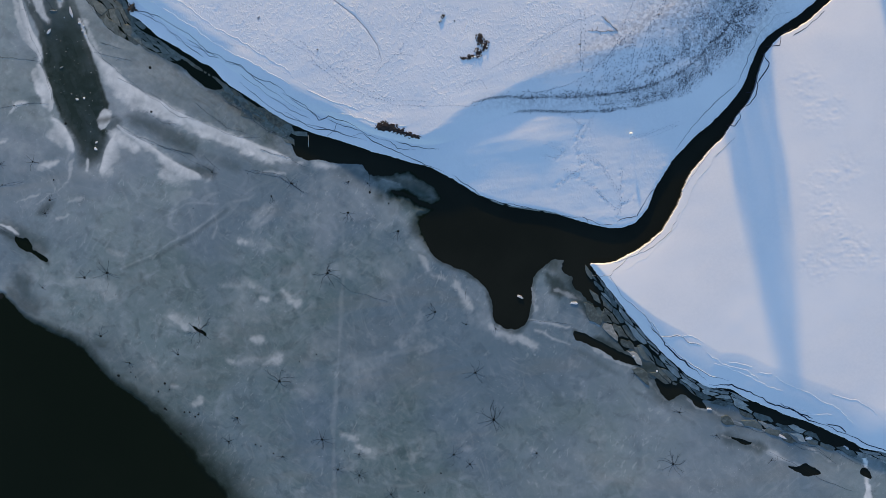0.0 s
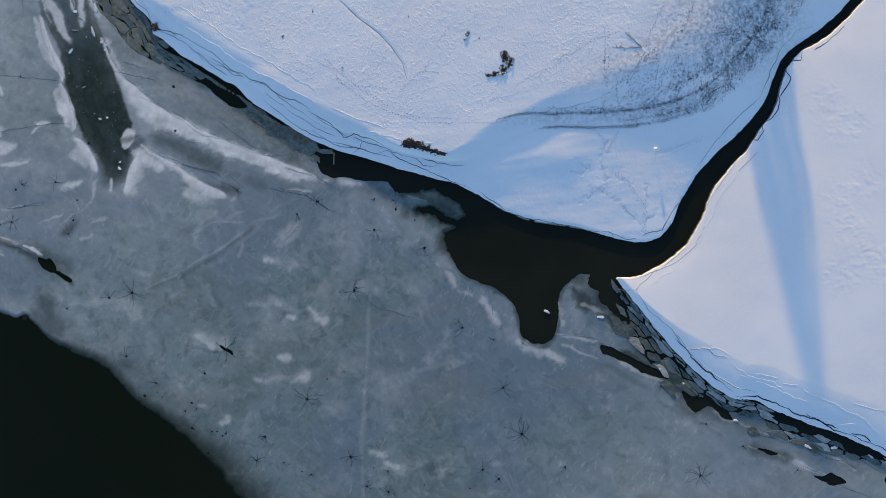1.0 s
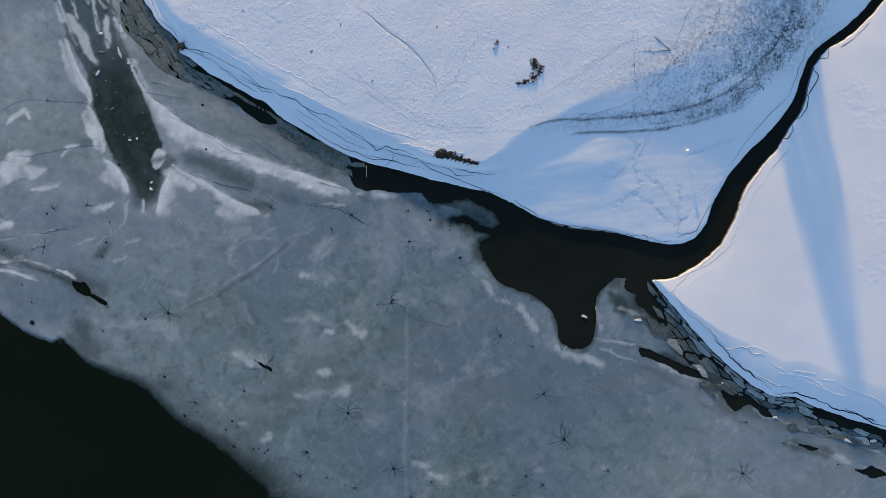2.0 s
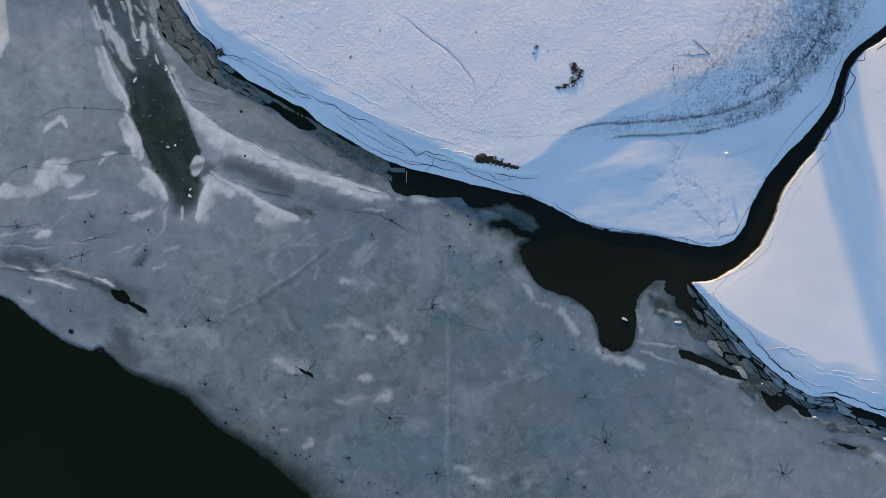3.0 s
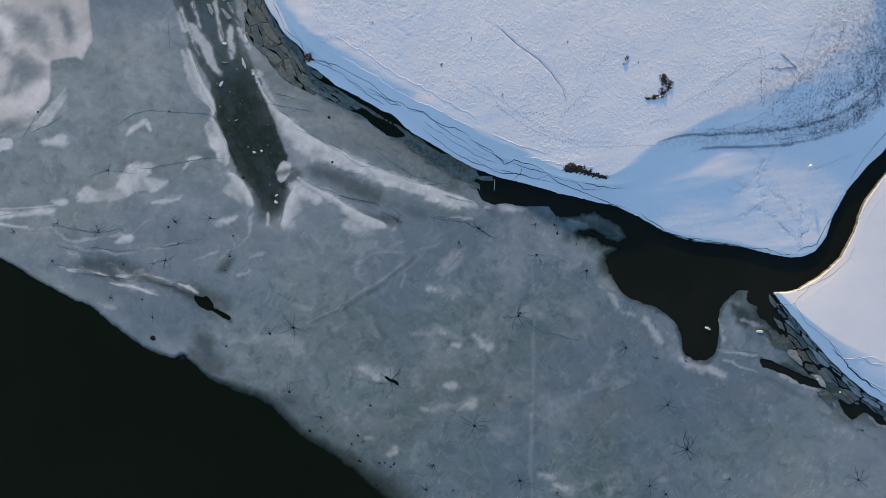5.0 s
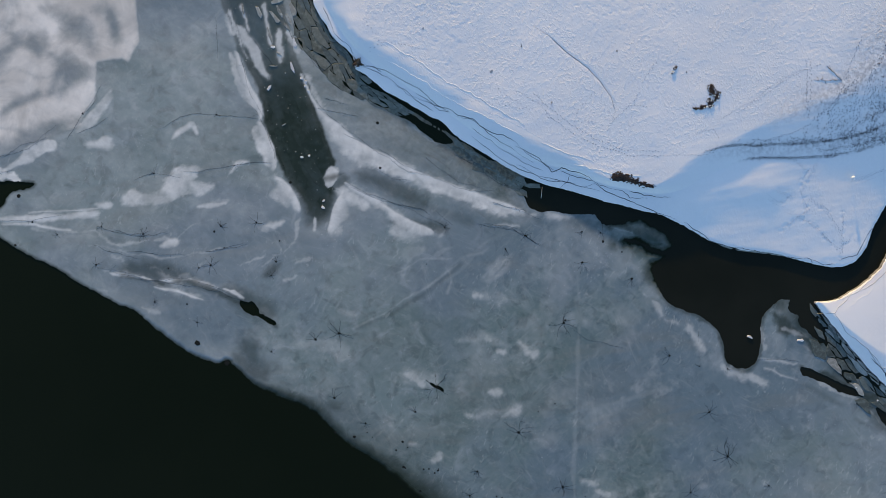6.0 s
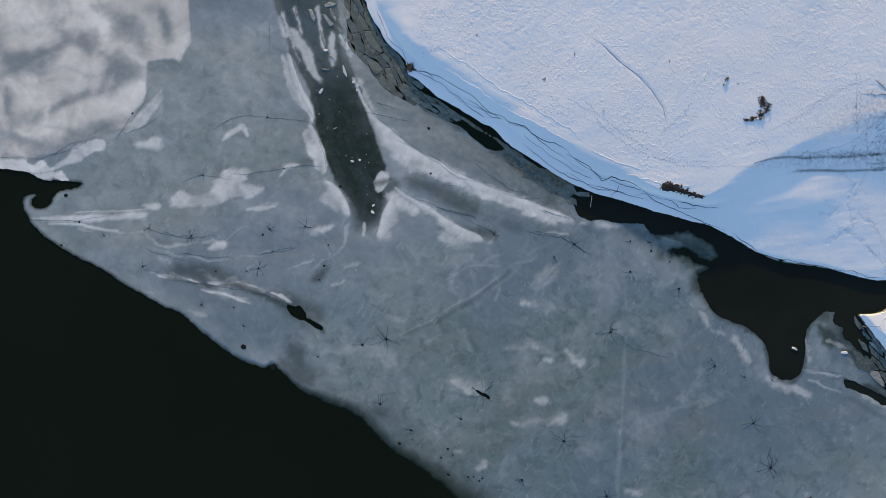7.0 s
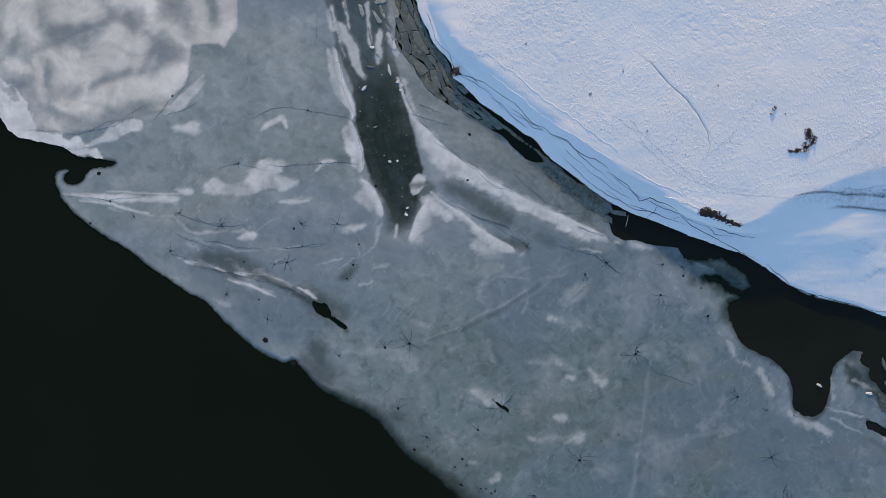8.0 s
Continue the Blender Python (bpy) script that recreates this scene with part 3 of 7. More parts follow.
FAINT_B_2 = [
    [(59.2, -34.1, 0.5), (65.1, -38, 0.5), (71, -40.9, 0.5)],
]
FAINT_B += FAINT_B_2
FAINT_DARK = [
    [(-58.1, -3.6, 0.5), (-51.3, -1, 0.5), (-45, 2.6, 0.5), (-39.3, 7.1, 0.5)],
    [(68.9, -34.9, 0.8), (76.7, -37.8, 0.8)],
    [(33.6, -24.5, 0.4), (44.5, -30.3, 0.4)],
    [(-32, 19.5, 1), (-24.9, 14.4, 1)],
    [(-54.8, 24.6, 1), (-46.5, 18.5, 1.2), (-37.2, 14.4, 1.2)],
    [(23.7, -17.6, 0.8), (30.6, -21.5, 0.8)],
]
BAND_W = [(-63.7, 55.0), (-61.5, 50.2), (-59.4, 46.9), (-56.9, 44.1), (-54.5, 40.7), (-51.6, 38.5), (-48.5, 36.5), (-46.0, 34.6), (-49.4, 33.9), (-52.2, 35.3), (-55.2, 36.8), (-58.0, 38.1), (-60.2, 39.4), (-62.0, 41.5), (-63.2, 43.2), (-64.4, 44.7), (-66.0, 46.2), (-66.8, 47.7), (-67.0, 52.9), (-68.2, 60.4), (-70.0, 67.9), (-69.1, 69.8), (-65.2, 59.7)]
BAND_C = [(-41, 29.1), (-37.3, 26.7), (-34.6, 24.2), (-32, 21.5), (-30.3, 20.4), (-27.2, 19.6), (-26.1, 21.5), (-25.8, 23.5), (-29.6, 25), (-33.8, 27.2), (-37, 29.1), (-39.1, 30.8)]
# frost banked against cracks: x, y, width to the right of the line
FROST_EDGE = [
    [(-65.6, 41.4, 0.6), (-63.8, 37.2, 1.0), (-61.7, 34.2, 1.6), (-59.9, 32.8, 2.8), (-57.5, 30.7, 3.2), (-54.5, 28.5, 2.8), (-51.6, 26.9, 2.4), (-47.9, 25.0, 2.4), (-44.1, 23.1, 2.2), (-39.1, 21.1, 2.0), (-35.0, 19.5, 1.8), (-31.0, 17.9, 1.3), (-27.7, 16.5, 0.8)],
    [(-58.8, 22.4, 0.8), (-55.7, 20.4, 1.2), (-53.2, 19.1, 1.6), (-50.2, 17.0, 2.8), (-47.7, 15.3, 3.4), (-44.2, 13.6, 1.4)],
    [(-76.8, 45.4, 0.9), (-75.0, 40.5, 1.4), (-73.3, 36.6, 2.0), (-73.3, 34.0, 1.0)],
    [(-73.4, 33.4, 1.0), (-72.0, 30.7, 2.2), (-71.0, 28.2, 2.4), (-70.9, 25.7, 1.2)],
    [(-70.5, 23.6, 1.2), (-68.5, 21.8, 3.0), (-67.1, 19.0, 2.0)],
]
FROST_EDGE_2 = [
    [(-62.5, 14.5, 1.6), (-61.6, 17.7, 2.0), (-60.2, 20.7, 1.0)],
    [(-77.0, 50.2, 0.5), (-75.5, 49.2, 0.8), (-74.2, 45.8, 1.2), (-73.2, 42.7, 0.5)],
]
FROST_EDGE += FROST_EDGE_2
FROST_EDGE_2 = [
    [(-62.5, 14.5, 2.0), (-61.6, 17.7, 2.6), (-60.2, 20.7, 1.4)],
    [(-77.0, 50.2, 0.6), (-75.5, 49.2, 1.0), (-74.2, 45.8, 1.4), (-73.2, 42.7, 0.6)],
]
FROST_EDGE += FROST_EDGE_2
RIME = [
    [(-133, 34.5, 3), (-131.3, 32.6, 5), (-129.6, 30.1, 5.5), (-128.2, 27.5, 4)],
    [(-126.3, 27.1, 2), (-122.6, 26.8, 2.4), (-118.9, 25.7, 2.2), (-116.4, 24.7, 1)],
    [(-129.4, 34.3, 1), (-127.9, 32.6, 1.5)],
]
LEAD_FROST = [
    [(-76.6, 49.7, 1), (-74.3, 46, 1.8), (-72.3, 41.7, 0.8)],
    [(-72.2, 53.4, 0.8), (-71.1, 47.3, 0.4)],
    [(-76.1, 53.6, 0.6), (-75.1, 49.5, 0.4)],
    [(-69.6, 48.8, 0.8), (-69.5, 44, 1)],
    [(-67.9, 48.8, 0.8), (-66.7, 45.7, 0.8)],
    [(-78.2, 52.4, 0.8), (-77.4, 49.4, 0.8)],
]
RIME_PATH = [
    [(73.7, -35.6, 0.6), (73.9, -38.8, 0.9), (74.4, -43.8, 1.1)],
    [(24.8, 6, 0.5), (26, 5.2, 0.4)],
]
THIN_C = [
    [(-13.1, 14.4, 1), (-8.6, 12.4, 1.6), (-2.3, 10.6, 2)],
    [(-7.1, 9.9, 1.5), (-2, 8.2, 2.5)],
    [(19.1, -5.1, 1.6), (20.1, -6.4, 2.6), (21.6, -6.8, 1.4)],
    [(22.6, -7.6, 1), (26.1, -11.1, 1.4)],
    [(27.1, -15.5, 1), (31.6, -18, 1)],
    [(24.6, -15.6, 0.6), (23.6, -14.6, 0.6)],
]
SPOTS = [
    [(-36.1, 1.1, 0.7), (-35.4, 0.9, 0.9)],
    [(-28.3, -7.9, 0.9), (-27.6, -8.4, 1.3)],
    [(-34, -16, 0.5), (-32.8, -16.4, 0.9)],
    [(-31.7, -20, 0.9), (-30.3, -19.6, 1.3)],
    [(-35.5, -6.6, 1.2), (-34.8, -7.2, 0.8)],
    [(-33.3, -8.5, 0.5), (-32.5, -8.6, 0.6)],
    [(-49.8, -12.2, 0.9), (-48.5, -12.8, 1.6), (-47.5, -13.7, 0.8)],
    [(-38.8, -19.7, 0.5), (-37.7, -20.3, 1)],
    [(-44.8, -28, 0.8), (-44, -27.8, 0.8)],
    [(-48.8, -24.8, 0.7), (-48, -24.9, 0.8)],
    [(-43.5, -37.5, 0.5), (-42.6, -37.4, 0.7)],
    [(-17.1, -33.4, 0.8), (-15.9, -33.8, 1)],
    [(-14.6, -35.9, 0.8), (-13.6, -36.4, 1.3)],
]
SPOTS_2 = [
    [(54.4, -34.2, 0.4), (59.5, -36.1, 0.9), (62.2, -37.6, 0.6)],
]
SPOTS += SPOTS_2
VEINS = [
    [(-112.9, 16.2, 0.3), (-107.1, 15.4, 0.3), (-103.1, 15.2, 0.3), (-100.5, 13, 0.3), (-97.6, 12.7, 0.5), (-94.6, 13.4, 0.4), (-91.2, 13.8, 0.5), (-88.2, 12.9, 0.3)],
    [(-104, 12.8, 0.2), (-100, 12.1, 0.2), (-96.5, 10.7, 0.2), (-91.5, 10, 0.3), (-85.1, 10.4, 0.3), (-82.1, 11.1, 0.3), (-77.1, 12.2, 0.2)],
    [(-101.3, 8.4, 0.5), (-97.9, 7.6, 0.7), (-95.4, 7, 0.4), (-92.8, 5.7, 0.6), (-89.3, 4.1, 0.4), (-85.7, 3.4, 0.3)],
    [(-87.4, 6.7, 0.6), (-84.8, 5.4, 0.9), (-81.8, 4.2, 0.7), (-78.7, 3.4, 1.1)],
    [(-74.4, 8.2, 0.3), (-71, 10, 0.3), (-68.5, 11.9, 0.4), (-67.5, 16, 0.3)],
]
VEINS_2 = [
    [(-89.2, 13.7, 0.2), (-86.8, 15.6, 0.3), (-82.4, 16.4, 0.2)],
    [(-70.7, 5.4, 0.2), (-68.7, 6.5, 0.4)],
    [(-68.8, 8.3, 0.2), (-65.8, 9.2, 0.4)],
    [(-91.9, 7.6, 1), (-89.2, 5.8, 1.4)],
    [(-113, 18.4, 0.5), (-107.4, 18.1, 0.9), (-102.4, 17.4, 0.7)],
    [(-102.8, 20.5, 0.6), (-100.8, 20, 1)],
    [(-100.4, 11, 0.6), (-98.5, 10.1, 0.6)],
    [(-95.2, 1.5, 0.5), (-92.3, 0.7, 0.7)],
    [(-104, 5.4, 0.4), (-101.1, 4.6, 0.5)],
    [(-82.7, 19.4, 0.8), (-80.8, 20, 0.8)],
    [(-73.7, 15, 1), (-70.8, 15.5, 0.6)],
    [(-78.2, 8.4, 0.2), (-74.4, 10.1, 0.25)],
]
VEINS += VEINS_2
THIN_D = [
    [(-15.2, 14.2, 3), (-9.6, 12.9, 6), (-4.5, 11.2, 7), (-1, 9.4, 6)],
    [(20.1, -6.4, 1.5), (21.6, -7.6, 1.2)],
]
NORTH_CRACKS_C = [
    [(-55, 42.8), (-51.5, 41.8), (-48.5, 39.9), (-45.5, 38.4), (-43.5, 36.4), (-40.3, 34.3)],
    [(-55.7, 42.9), (-50.2, 40.3), (-47.8, 37.6), (-43.1, 35.7), (-40, 34.3), (-36.4, 32.7), (-33.7, 30.4), (-29.6, 27.6), (-25.5, 24.8)],
    [(-36.4, 31.4), (-32.1, 28), (-27.9, 25.3), (-23.7, 23.4)],
]
NORTH_RIDGES = [
    [(-51.4, 46.7), (-48.7, 44.8), (-45.9, 43.4), (-42.3, 40.3), (-36.9, 37.3), (-31.7, 34.4), (-26.9, 31.3)],
    [(-52.8, 44.5), (-46.6, 40.9), (-40.3, 36.5), (-35.5, 33.9), (-31.6, 31.9), (-26.8, 29.2)],
    [(-24.2, 28.5), (-20, 26.3), (-14.8, 24.7)],
    [(-21.9, 24.7), (-16.7, 23.8), (-12.5, 22.5), (-6.3, 21.7)],
]
ICE_CRACKS_D = [
    [(-64.2, 45.1), (-63, 42.8), (-61, 41.5), (-59.5, 39.7), (-57, 38.9)],
    [(-62.2, 37.2), (-60.3, 36.7), (-58.3, 36)],
    [(-39.6, 26.7), (-37.1, 25.4), (-35.7, 24.1)],
    [(-80.4, 51.8), (-80.2, 44.4)],
    [(-70.8, 55.4), (-67.9, 49.4), (-66.8, 46.3)],
]
VEINS_N = [
    [(-57, 38.9, 0.5), (-53, 36.9, 0.8), (-51, 35.5, 0.4)],
    [(-56, 37.8, 0.2), (-52, 36, 0.3), (-50, 35.1, 0.3), (-48.5, 33.4, 0.3), (-45.8, 31.1, 0.3), (-42.8, 28.9, 0.2)],
    [(-64.2, 45.4, 0.6), (-62.9, 43.1, 0.3), (-61.6, 41.7, 0.2)],
    [(-59.5, 39.9, 0.3), (-56.5, 38.4, 0.3)],
    [(-72.1, 55.3, 0.6), (-70.1, 50.7, 0.5), (-68.8, 47.9, 0.3)],
]
VEINS_R = [
    [(-66.4, 0.2, 0.3), (-65.5, 1.4, 0.3), (-65.1, 2.6, 0.2)],
    [(-65.2, -0.1, 0.3), (-64.3, 1.3, 0.3), (-63.9, 2.7, 0.2)],
    [(-63.9, -0.3, 0.3), (-62.9, 1.3, 0.3), (-62.4, 2.5, 0.2)],
    [(-61.6, 0, 0.2), (-60.8, 1.2, 0.3), (-60.5, 2.2, 0.2)],
    [(-60.8, -0.4, 0.7), (-58.4, -1, 0.4)],
    [(-35, 4.4, 0.4), (-33.4, 6.3, 0.5), (-32, 7.5, 0.3)],
    [(-34.2, 4, 0.6), (-32.1, 5.2, 0.9), (-30.7, 6.7, 0.4)],
    [(-43.4, 9.1, 0.6), (-42.3, 9.8, 0.8), (-41, 10.1, 0.4)],
    [(-37.7, 8.6, 0.4), (-35.5, 9.2, 0.6), (-34.4, 9.9, 0.3)],
    [(-36.1, 1.1, 0.7), (-35.2, 0.8, 0.9)],
]
VEINS_R_2 = [
    [(-57.6, 12.7, 0.4), (-55.7, 10, 0.5), (-54.8, 8, 0.4)],
    [(-59.1, 11.7, 0.3), (-57.8, 9.1, 0.4), (-56.9, 6.5, 0.3)],
    [(-56.7, 10.1, 0.3), (-53.8, 7.9, 0.4), (-48.8, 6.6, 0.3)],
    [(-50.9, 5.7, 0.3), (-45.6, 8.5, 0.4), (-40.6, 8.2, 0.3)],
    [(-58.5, -3.6, 0.25), (-51.2, -0.2, 0.3), (-44.9, 3.4, 0.3), (-39.6, 7.2, 0.25)],
    [(-68.6, -6.1, 1), (-64.8, -6, 1.4), (-60.8, -7, 1)],
    [(-70, 8.3, 0.3), (-67.9, 9.2, 0.4), (-65.7, 9.5, 0.3)],
    [(-41.9, 2.2, 0.4), (-40.8, 4.2, 0.5), (-40.9, 6.2, 0.3)],
]
VEINS_R += VEINS_R_2
THIN_E = [
    [(-77.2, 1.1, 1.2), (-80.3, 2.9, 0.7), (-83.8, 4.7, 0.9), (-86.8, 5.9, 0.7), (-89.2, 6, 0.5)],
    [(-98.8, 7.2, 0.3), (-95, 6.4, 0.5), (-91.6, 5.6, 0.4)],
    [(-74.8, -0.3, 0.8), (-72.5, -2.7, 0.5)],
    [(-65.4, 23.7, 0.4), (-64.2, 23, 1.2), (-62, 23.3, 1.2), (-60, 24, 0.6)],
]

# bright and bare patches of the old white ice: x, y, width
CLOUD_WHITE = [
    [(-128.6, 49.8, 4.0), (-128.2, 47.5, 4.5), (-127.4, 44.8, 2.6)],
    [(-122.5, 48.0, 2.6), (-118.9, 49.2, 3.6), (-116.6, 48.0, 2.6)],
    [(-117.3, 43.7, 1.8), (-114.1, 44.9, 3.0), (-110.4, 44.2, 3.6)],
    [(-118.6, 41.7, 1.2), (-115.4, 42.2, 2.2), (-112.6, 41.7, 1.5)],
    [(-123.6, 40.4, 2.6), (-120.4, 40.2, 3.6), (-116.7, 40.0, 3.6), (-112.1, 40.6, 2.8), (-109.3, 41.0, 2.2)],
    [(-122.6, 37.2, 2.2), (-119.4, 38.4, 3.6), (-118.4, 36.5, 1.2)],
    [(-116.9, 34.8, 2.2), (-112.8, 36.5, 3.0), (-108.2, 37.3, 3.2), (-103.6, 39.5, 2.6)],
    [(-121.9, 33.0, 1.6), (-119.1, 32.2, 2.6), (-116.4, 32.0, 2.0)],
    [(-113.7, 34.5, 1.8), (-109.1, 35.8, 2.6)],
    [(-106.3, 36.5, 1.8), (-104.5, 37.6, 2.2), (-102.2, 40.1, 2.2)],
]
CLOUD_WHITE_2 = [
    [(-100.9, 51.1, 1.8), (-99.8, 48.8, 2.6), (-100.2, 46.4, 2.6)],
    [(-95.2, 51.1, 2.4), (-94.8, 48.0, 2.6), (-96.4, 46.0, 2.2)],
    [(-106.8, 46.9, 2.2), (-103.0, 46.2, 3.2), (-99.2, 45.7, 2.8)],
    [(-108.3, 50.5, 1.8), (-107.9, 47.7, 2.2)],
    [(-126.3, 39.7, 1.0), (-125.7, 36.0, 1.2), (-125.2, 33.2, 0.8)],
    [(-130.4, 38.9, 1.8), (-128.1, 38.2, 1.0)],
    [(-124.1, 30.0, 1.8), (-122.7, 29.1, 1.0)],
    [(-130.8, 47.8, 1.4), (-131.1, 44.5, 1.6)],
    [(-113.0, 50.6, 3.0), (-109.8, 51.3, 2.0)],
    [(-96.4, 55.2, 3.4), (-95.3, 52.5, 2.6)],
    [(-123.7, 53.0, 5.0), (-118.1, 53.0, 4.0)],
    [(-109.9, 54.1, 4.0), (-103.4, 55.1, 4.0)],
]
CLOUD_WHITE += CLOUD_WHITE_2
BARE = [
    [(-105.1, 51.7, 2.4), (-103.4, 50.0, 3.4), (-102.6, 48.1, 2.4)],
    [(-98.2, 52.7, 0.8), (-98.0, 49.0, 1.0)],
    [(-105.9, 44.3, 2.2), (-105.6, 41.7, 3.0), (-106.9, 39.3, 1.2)],
    [(-123.3, 43.2, 0.8), (-118.8, 45.7, 1.0), (-115.6, 47.3, 1.2), (-112.9, 49.4, 1.0)],
    [(-119.1, 42.1, 1.2), (-118.7, 43.6, 1.8), (-116.7, 45.1, 1.4)],
    [(-112.0, 48.8, 1.4), (-111.4, 47.0, 1.8)],
    [(-117.0, 36.5, 0.8), (-113.8, 38.0, 0.9), (-111.1, 39.4, 0.8)],
    [(-121.9, 31.1, 1.4), (-119.1, 30.3, 2.2), (-115.4, 30.9, 2.2), (-111.7, 32.3, 2.2), (-108.5, 33.5, 1.6)],
    [(-124.7, 32.3, 1.2), (-122.8, 31.0, 1.4)],
    [(-131.2, 36.1, 1.4), (-128.5, 35.8, 1.6)],
    [(-126.2, 48.6, 1.0), (-125.7, 45.8, 1.0)],
]
BARE_2 = [
    [(-130.1, 42.7, 1.6), (-130.5, 40.8, 1.2)],
    [(-108.8, 39.6, 1.0), (-107.5, 42.6, 1.4)],
    [(-124.5, 39.8, 0.8), (-124.4, 36.1, 0.8)],
    [(-108.0, 32.1, 1.8), (-104.2, 30.7, 2.0)],
    [(-108.9, 53.7, 1.6), (-106.1, 52.6, 2.0)],
    [(-124.2, 44.6, 1.4), (-121.5, 44.8, 1.6)],
]
BARE += BARE_2
CLOUD_AREA = [(-163.0, 84.9), (-125.2, 92.3), (-95.3, 80.6), (-94.3, 69.5), (-93.5, 60.2), (-93.9, 52.6), (-93.7, 47.9), (-94.9, 44.9), (-95.7, 44.1), (-96.8, 45.0), (-101.0, 44.3), (-101.3, 40.6), (-101.7, 37.8), (-104.3, 33.8), (-107.8, 32.1), (-112.1, 30.8), (-114.4, 29.7), (-118.1, 28.4), (-122.6, 27.3), (-126.3, 27.0), (-130.0, 27.7), (-132.9, 30.3), (-137.5, 34.2), (-150.4, 42.5)]
# frost that fills an outline
FROST_STREAK_A = [(-99.0, 40.1), (-98.6, 38.2), (-100.2, 35.8), (-102.0, 33.9), (-104.2, 32.3), (-105.8, 32.6), (-104.5, 34.1), (-102.5, 36.2), (-100.7, 38.0)]
FROST_STREAK_B = [(-109.3, 31.3), (-108.8, 29.8), (-111.1, 28.7), (-113.4, 27.4), (-116.0, 26.7), (-118.2, 26.0), (-116.2, 27.6), (-114.4, 29.1), (-113.5, 30.5)]
FROST_PATCH = [(-98.2, 20.8), (-95.7, 22.2), (-93.8, 21.5), (-91.4, 22.4), (-90.1, 24.2), (-87.8, 25.8), (-85.4, 26.2), (-84.4, 25.1), (-85.3, 23.4), (-82.8, 22.9), (-82.8, 21.8), (-84.7, 20.9), (-86.1, 21.2), (-88.0, 20.5), (-90.4, 19.5), (-92.7, 19.2), (-94.7, 19.7), (-97.0, 19.7)]
FROST_WEDGE_A = [(-72.6, 21.0), (-70.7, 22.6), (-69.3, 22.7), (-68.0, 21.3), (-67.6, 19.6), (-69.5, 17.7), (-70.5, 19.2)]
FROST_WEDGE_B = [(-75.0, 32.2), (-73.4, 32.8), (-72.5, 31.2), (-71.7, 29.2), (-71.1, 25.9), (-72.7, 25.8), (-74.3, 28.7)]
FROST_WEDGE_C = [(-78.5, 45.4), (-77.5, 44.6), (-76.4, 40.7), (-74.5, 38.7), (-73.3, 36.8), (-73.4, 34.0), (-74.6, 35.6), (-76.0, 37.4), (-77.6, 40.5)]
FROST_WEDGE_D = [(-77.1, 50.2), (-75.7, 49.4), (-74.8, 47.3), (-74.2, 45.8), (-73.2, 42.8), (-73.9, 43.1), (-75.3, 44.7), (-76.5, 46.6)]
FROST_WEDGE_E = [(-79.0, 52.3), (-78.1, 51.6), (-77.4, 49.0), (-78.1, 49.2), (-78.8, 50.7)]
FROST_BLOB = [(-63.6, 23.5), (-62.1, 25.2), (-60.4, 25.1), (-60.3, 23.7), (-61.8, 21.7), (-63.1, 21.6)]
FROST_WEDGE_F = [(-61.7, 18.4), (-60.6, 19.1), (-60.0, 16.4), (-60.3, 13.4), (-62.8, 13.4), (-62.4, 15.2), (-61.6, 16.8)]
FROST_BAND = [(-65.7, 41.5), (-64.4, 40.6), (-63.2, 37.0), (-61.7, 34.0), (-59.9, 32.8), (-58.4, 31.0), (-56.8, 29.0), (-54.6, 27.4), (-51.6, 26.7), (-47.9, 25.4), (-44.1, 23.1), (-39.1, 21.0), (-35.0, 19.4), (-31.0, 17.8), (-27.7, 16.5), (-25.6, 15.8), (-28.9, 15.5), (-34.0, 16.6), (-39.1, 18.6), (-44.1, 20.6), (-49.1, 22.8), (-53.1, 24.3), (-57.1, 25.5), (-59.0, 26.6), (-60.5, 28.6), (-61.4, 31.1), (-62.8, 34.5), (-64.3, 38.0)]
FROST_BAND_B = [(-58.4, 22.2), (-56.0, 20.7), (-53.5, 19.4), (-51.2, 18.0), (-48.6, 16.2), (-45.1, 14.4), (-41.9, 13.0), (-45.2, 12.5), (-47.4, 11.7), (-50.0, 12.0), (-51.7, 13.6), (-51.1, 15.3), (-52.9, 17.3), (-55.5, 19.0)]
FROST_SMALL = [
    [(-88.5, 31.3, 0.5), (-87.2, 32.6, 1.0), (-85.6, 33.5, 1.3)],
    [(-85.0, 33.0, 0.8), (-84.5, 31.8, 0.5)],
    [(-73.2, 15.2, 0.8), (-72.0, 15.2, 1.3), (-70.8, 15.7, 0.8)],
    [(-84.6, 19.1, 0.3), (-82.6, 19.1, 0.7), (-80.3, 19.5, 0.5)],
    [(-79.1, 25.1, 0.5), (-78.0, 26.3, 0.9), (-76.3, 26.7, 0.5)],
    [(-64.8, 14.1, 0.5), (-64.7, 16.1, 0.4)],
    [(-103.2, 30.5, 0.5), (-101.3, 30.4, 1.1), (-99.9, 31.0, 1.2)],
    [(-60.8, 20.8, 0.8), (-59.1, 20.2, 1.6), (-57.8, 19.3, 1.4)],
    [(-91.0, 12.5, 0.8), (-89.1, 12.8, 1.2)],
    [(-102.0, 19.8, 1.0), (-100.8, 19.6, 0.8)],
]
FROST_TONGUE = [
    [(-121.2, 18.0, 0.3), (-117.6, 17.7, 0.8), (-113.0, 17.8, 1.1), (-107.4, 18.2, 1.4), (-102.5, 18.4, 0.9)],
    [(-118.5, 17.0, 0.2), (-112.9, 16.7, 0.5), (-107.0, 15.4, 0.3)],
    [(-102.3, 20.0, 0.6), (-100.4, 19.9, 1.0)],
    [(-113.9, 18.8, 0.2), (-106.5, 19.2, 0.2), (-102.5, 19.3, 0.2)],
]
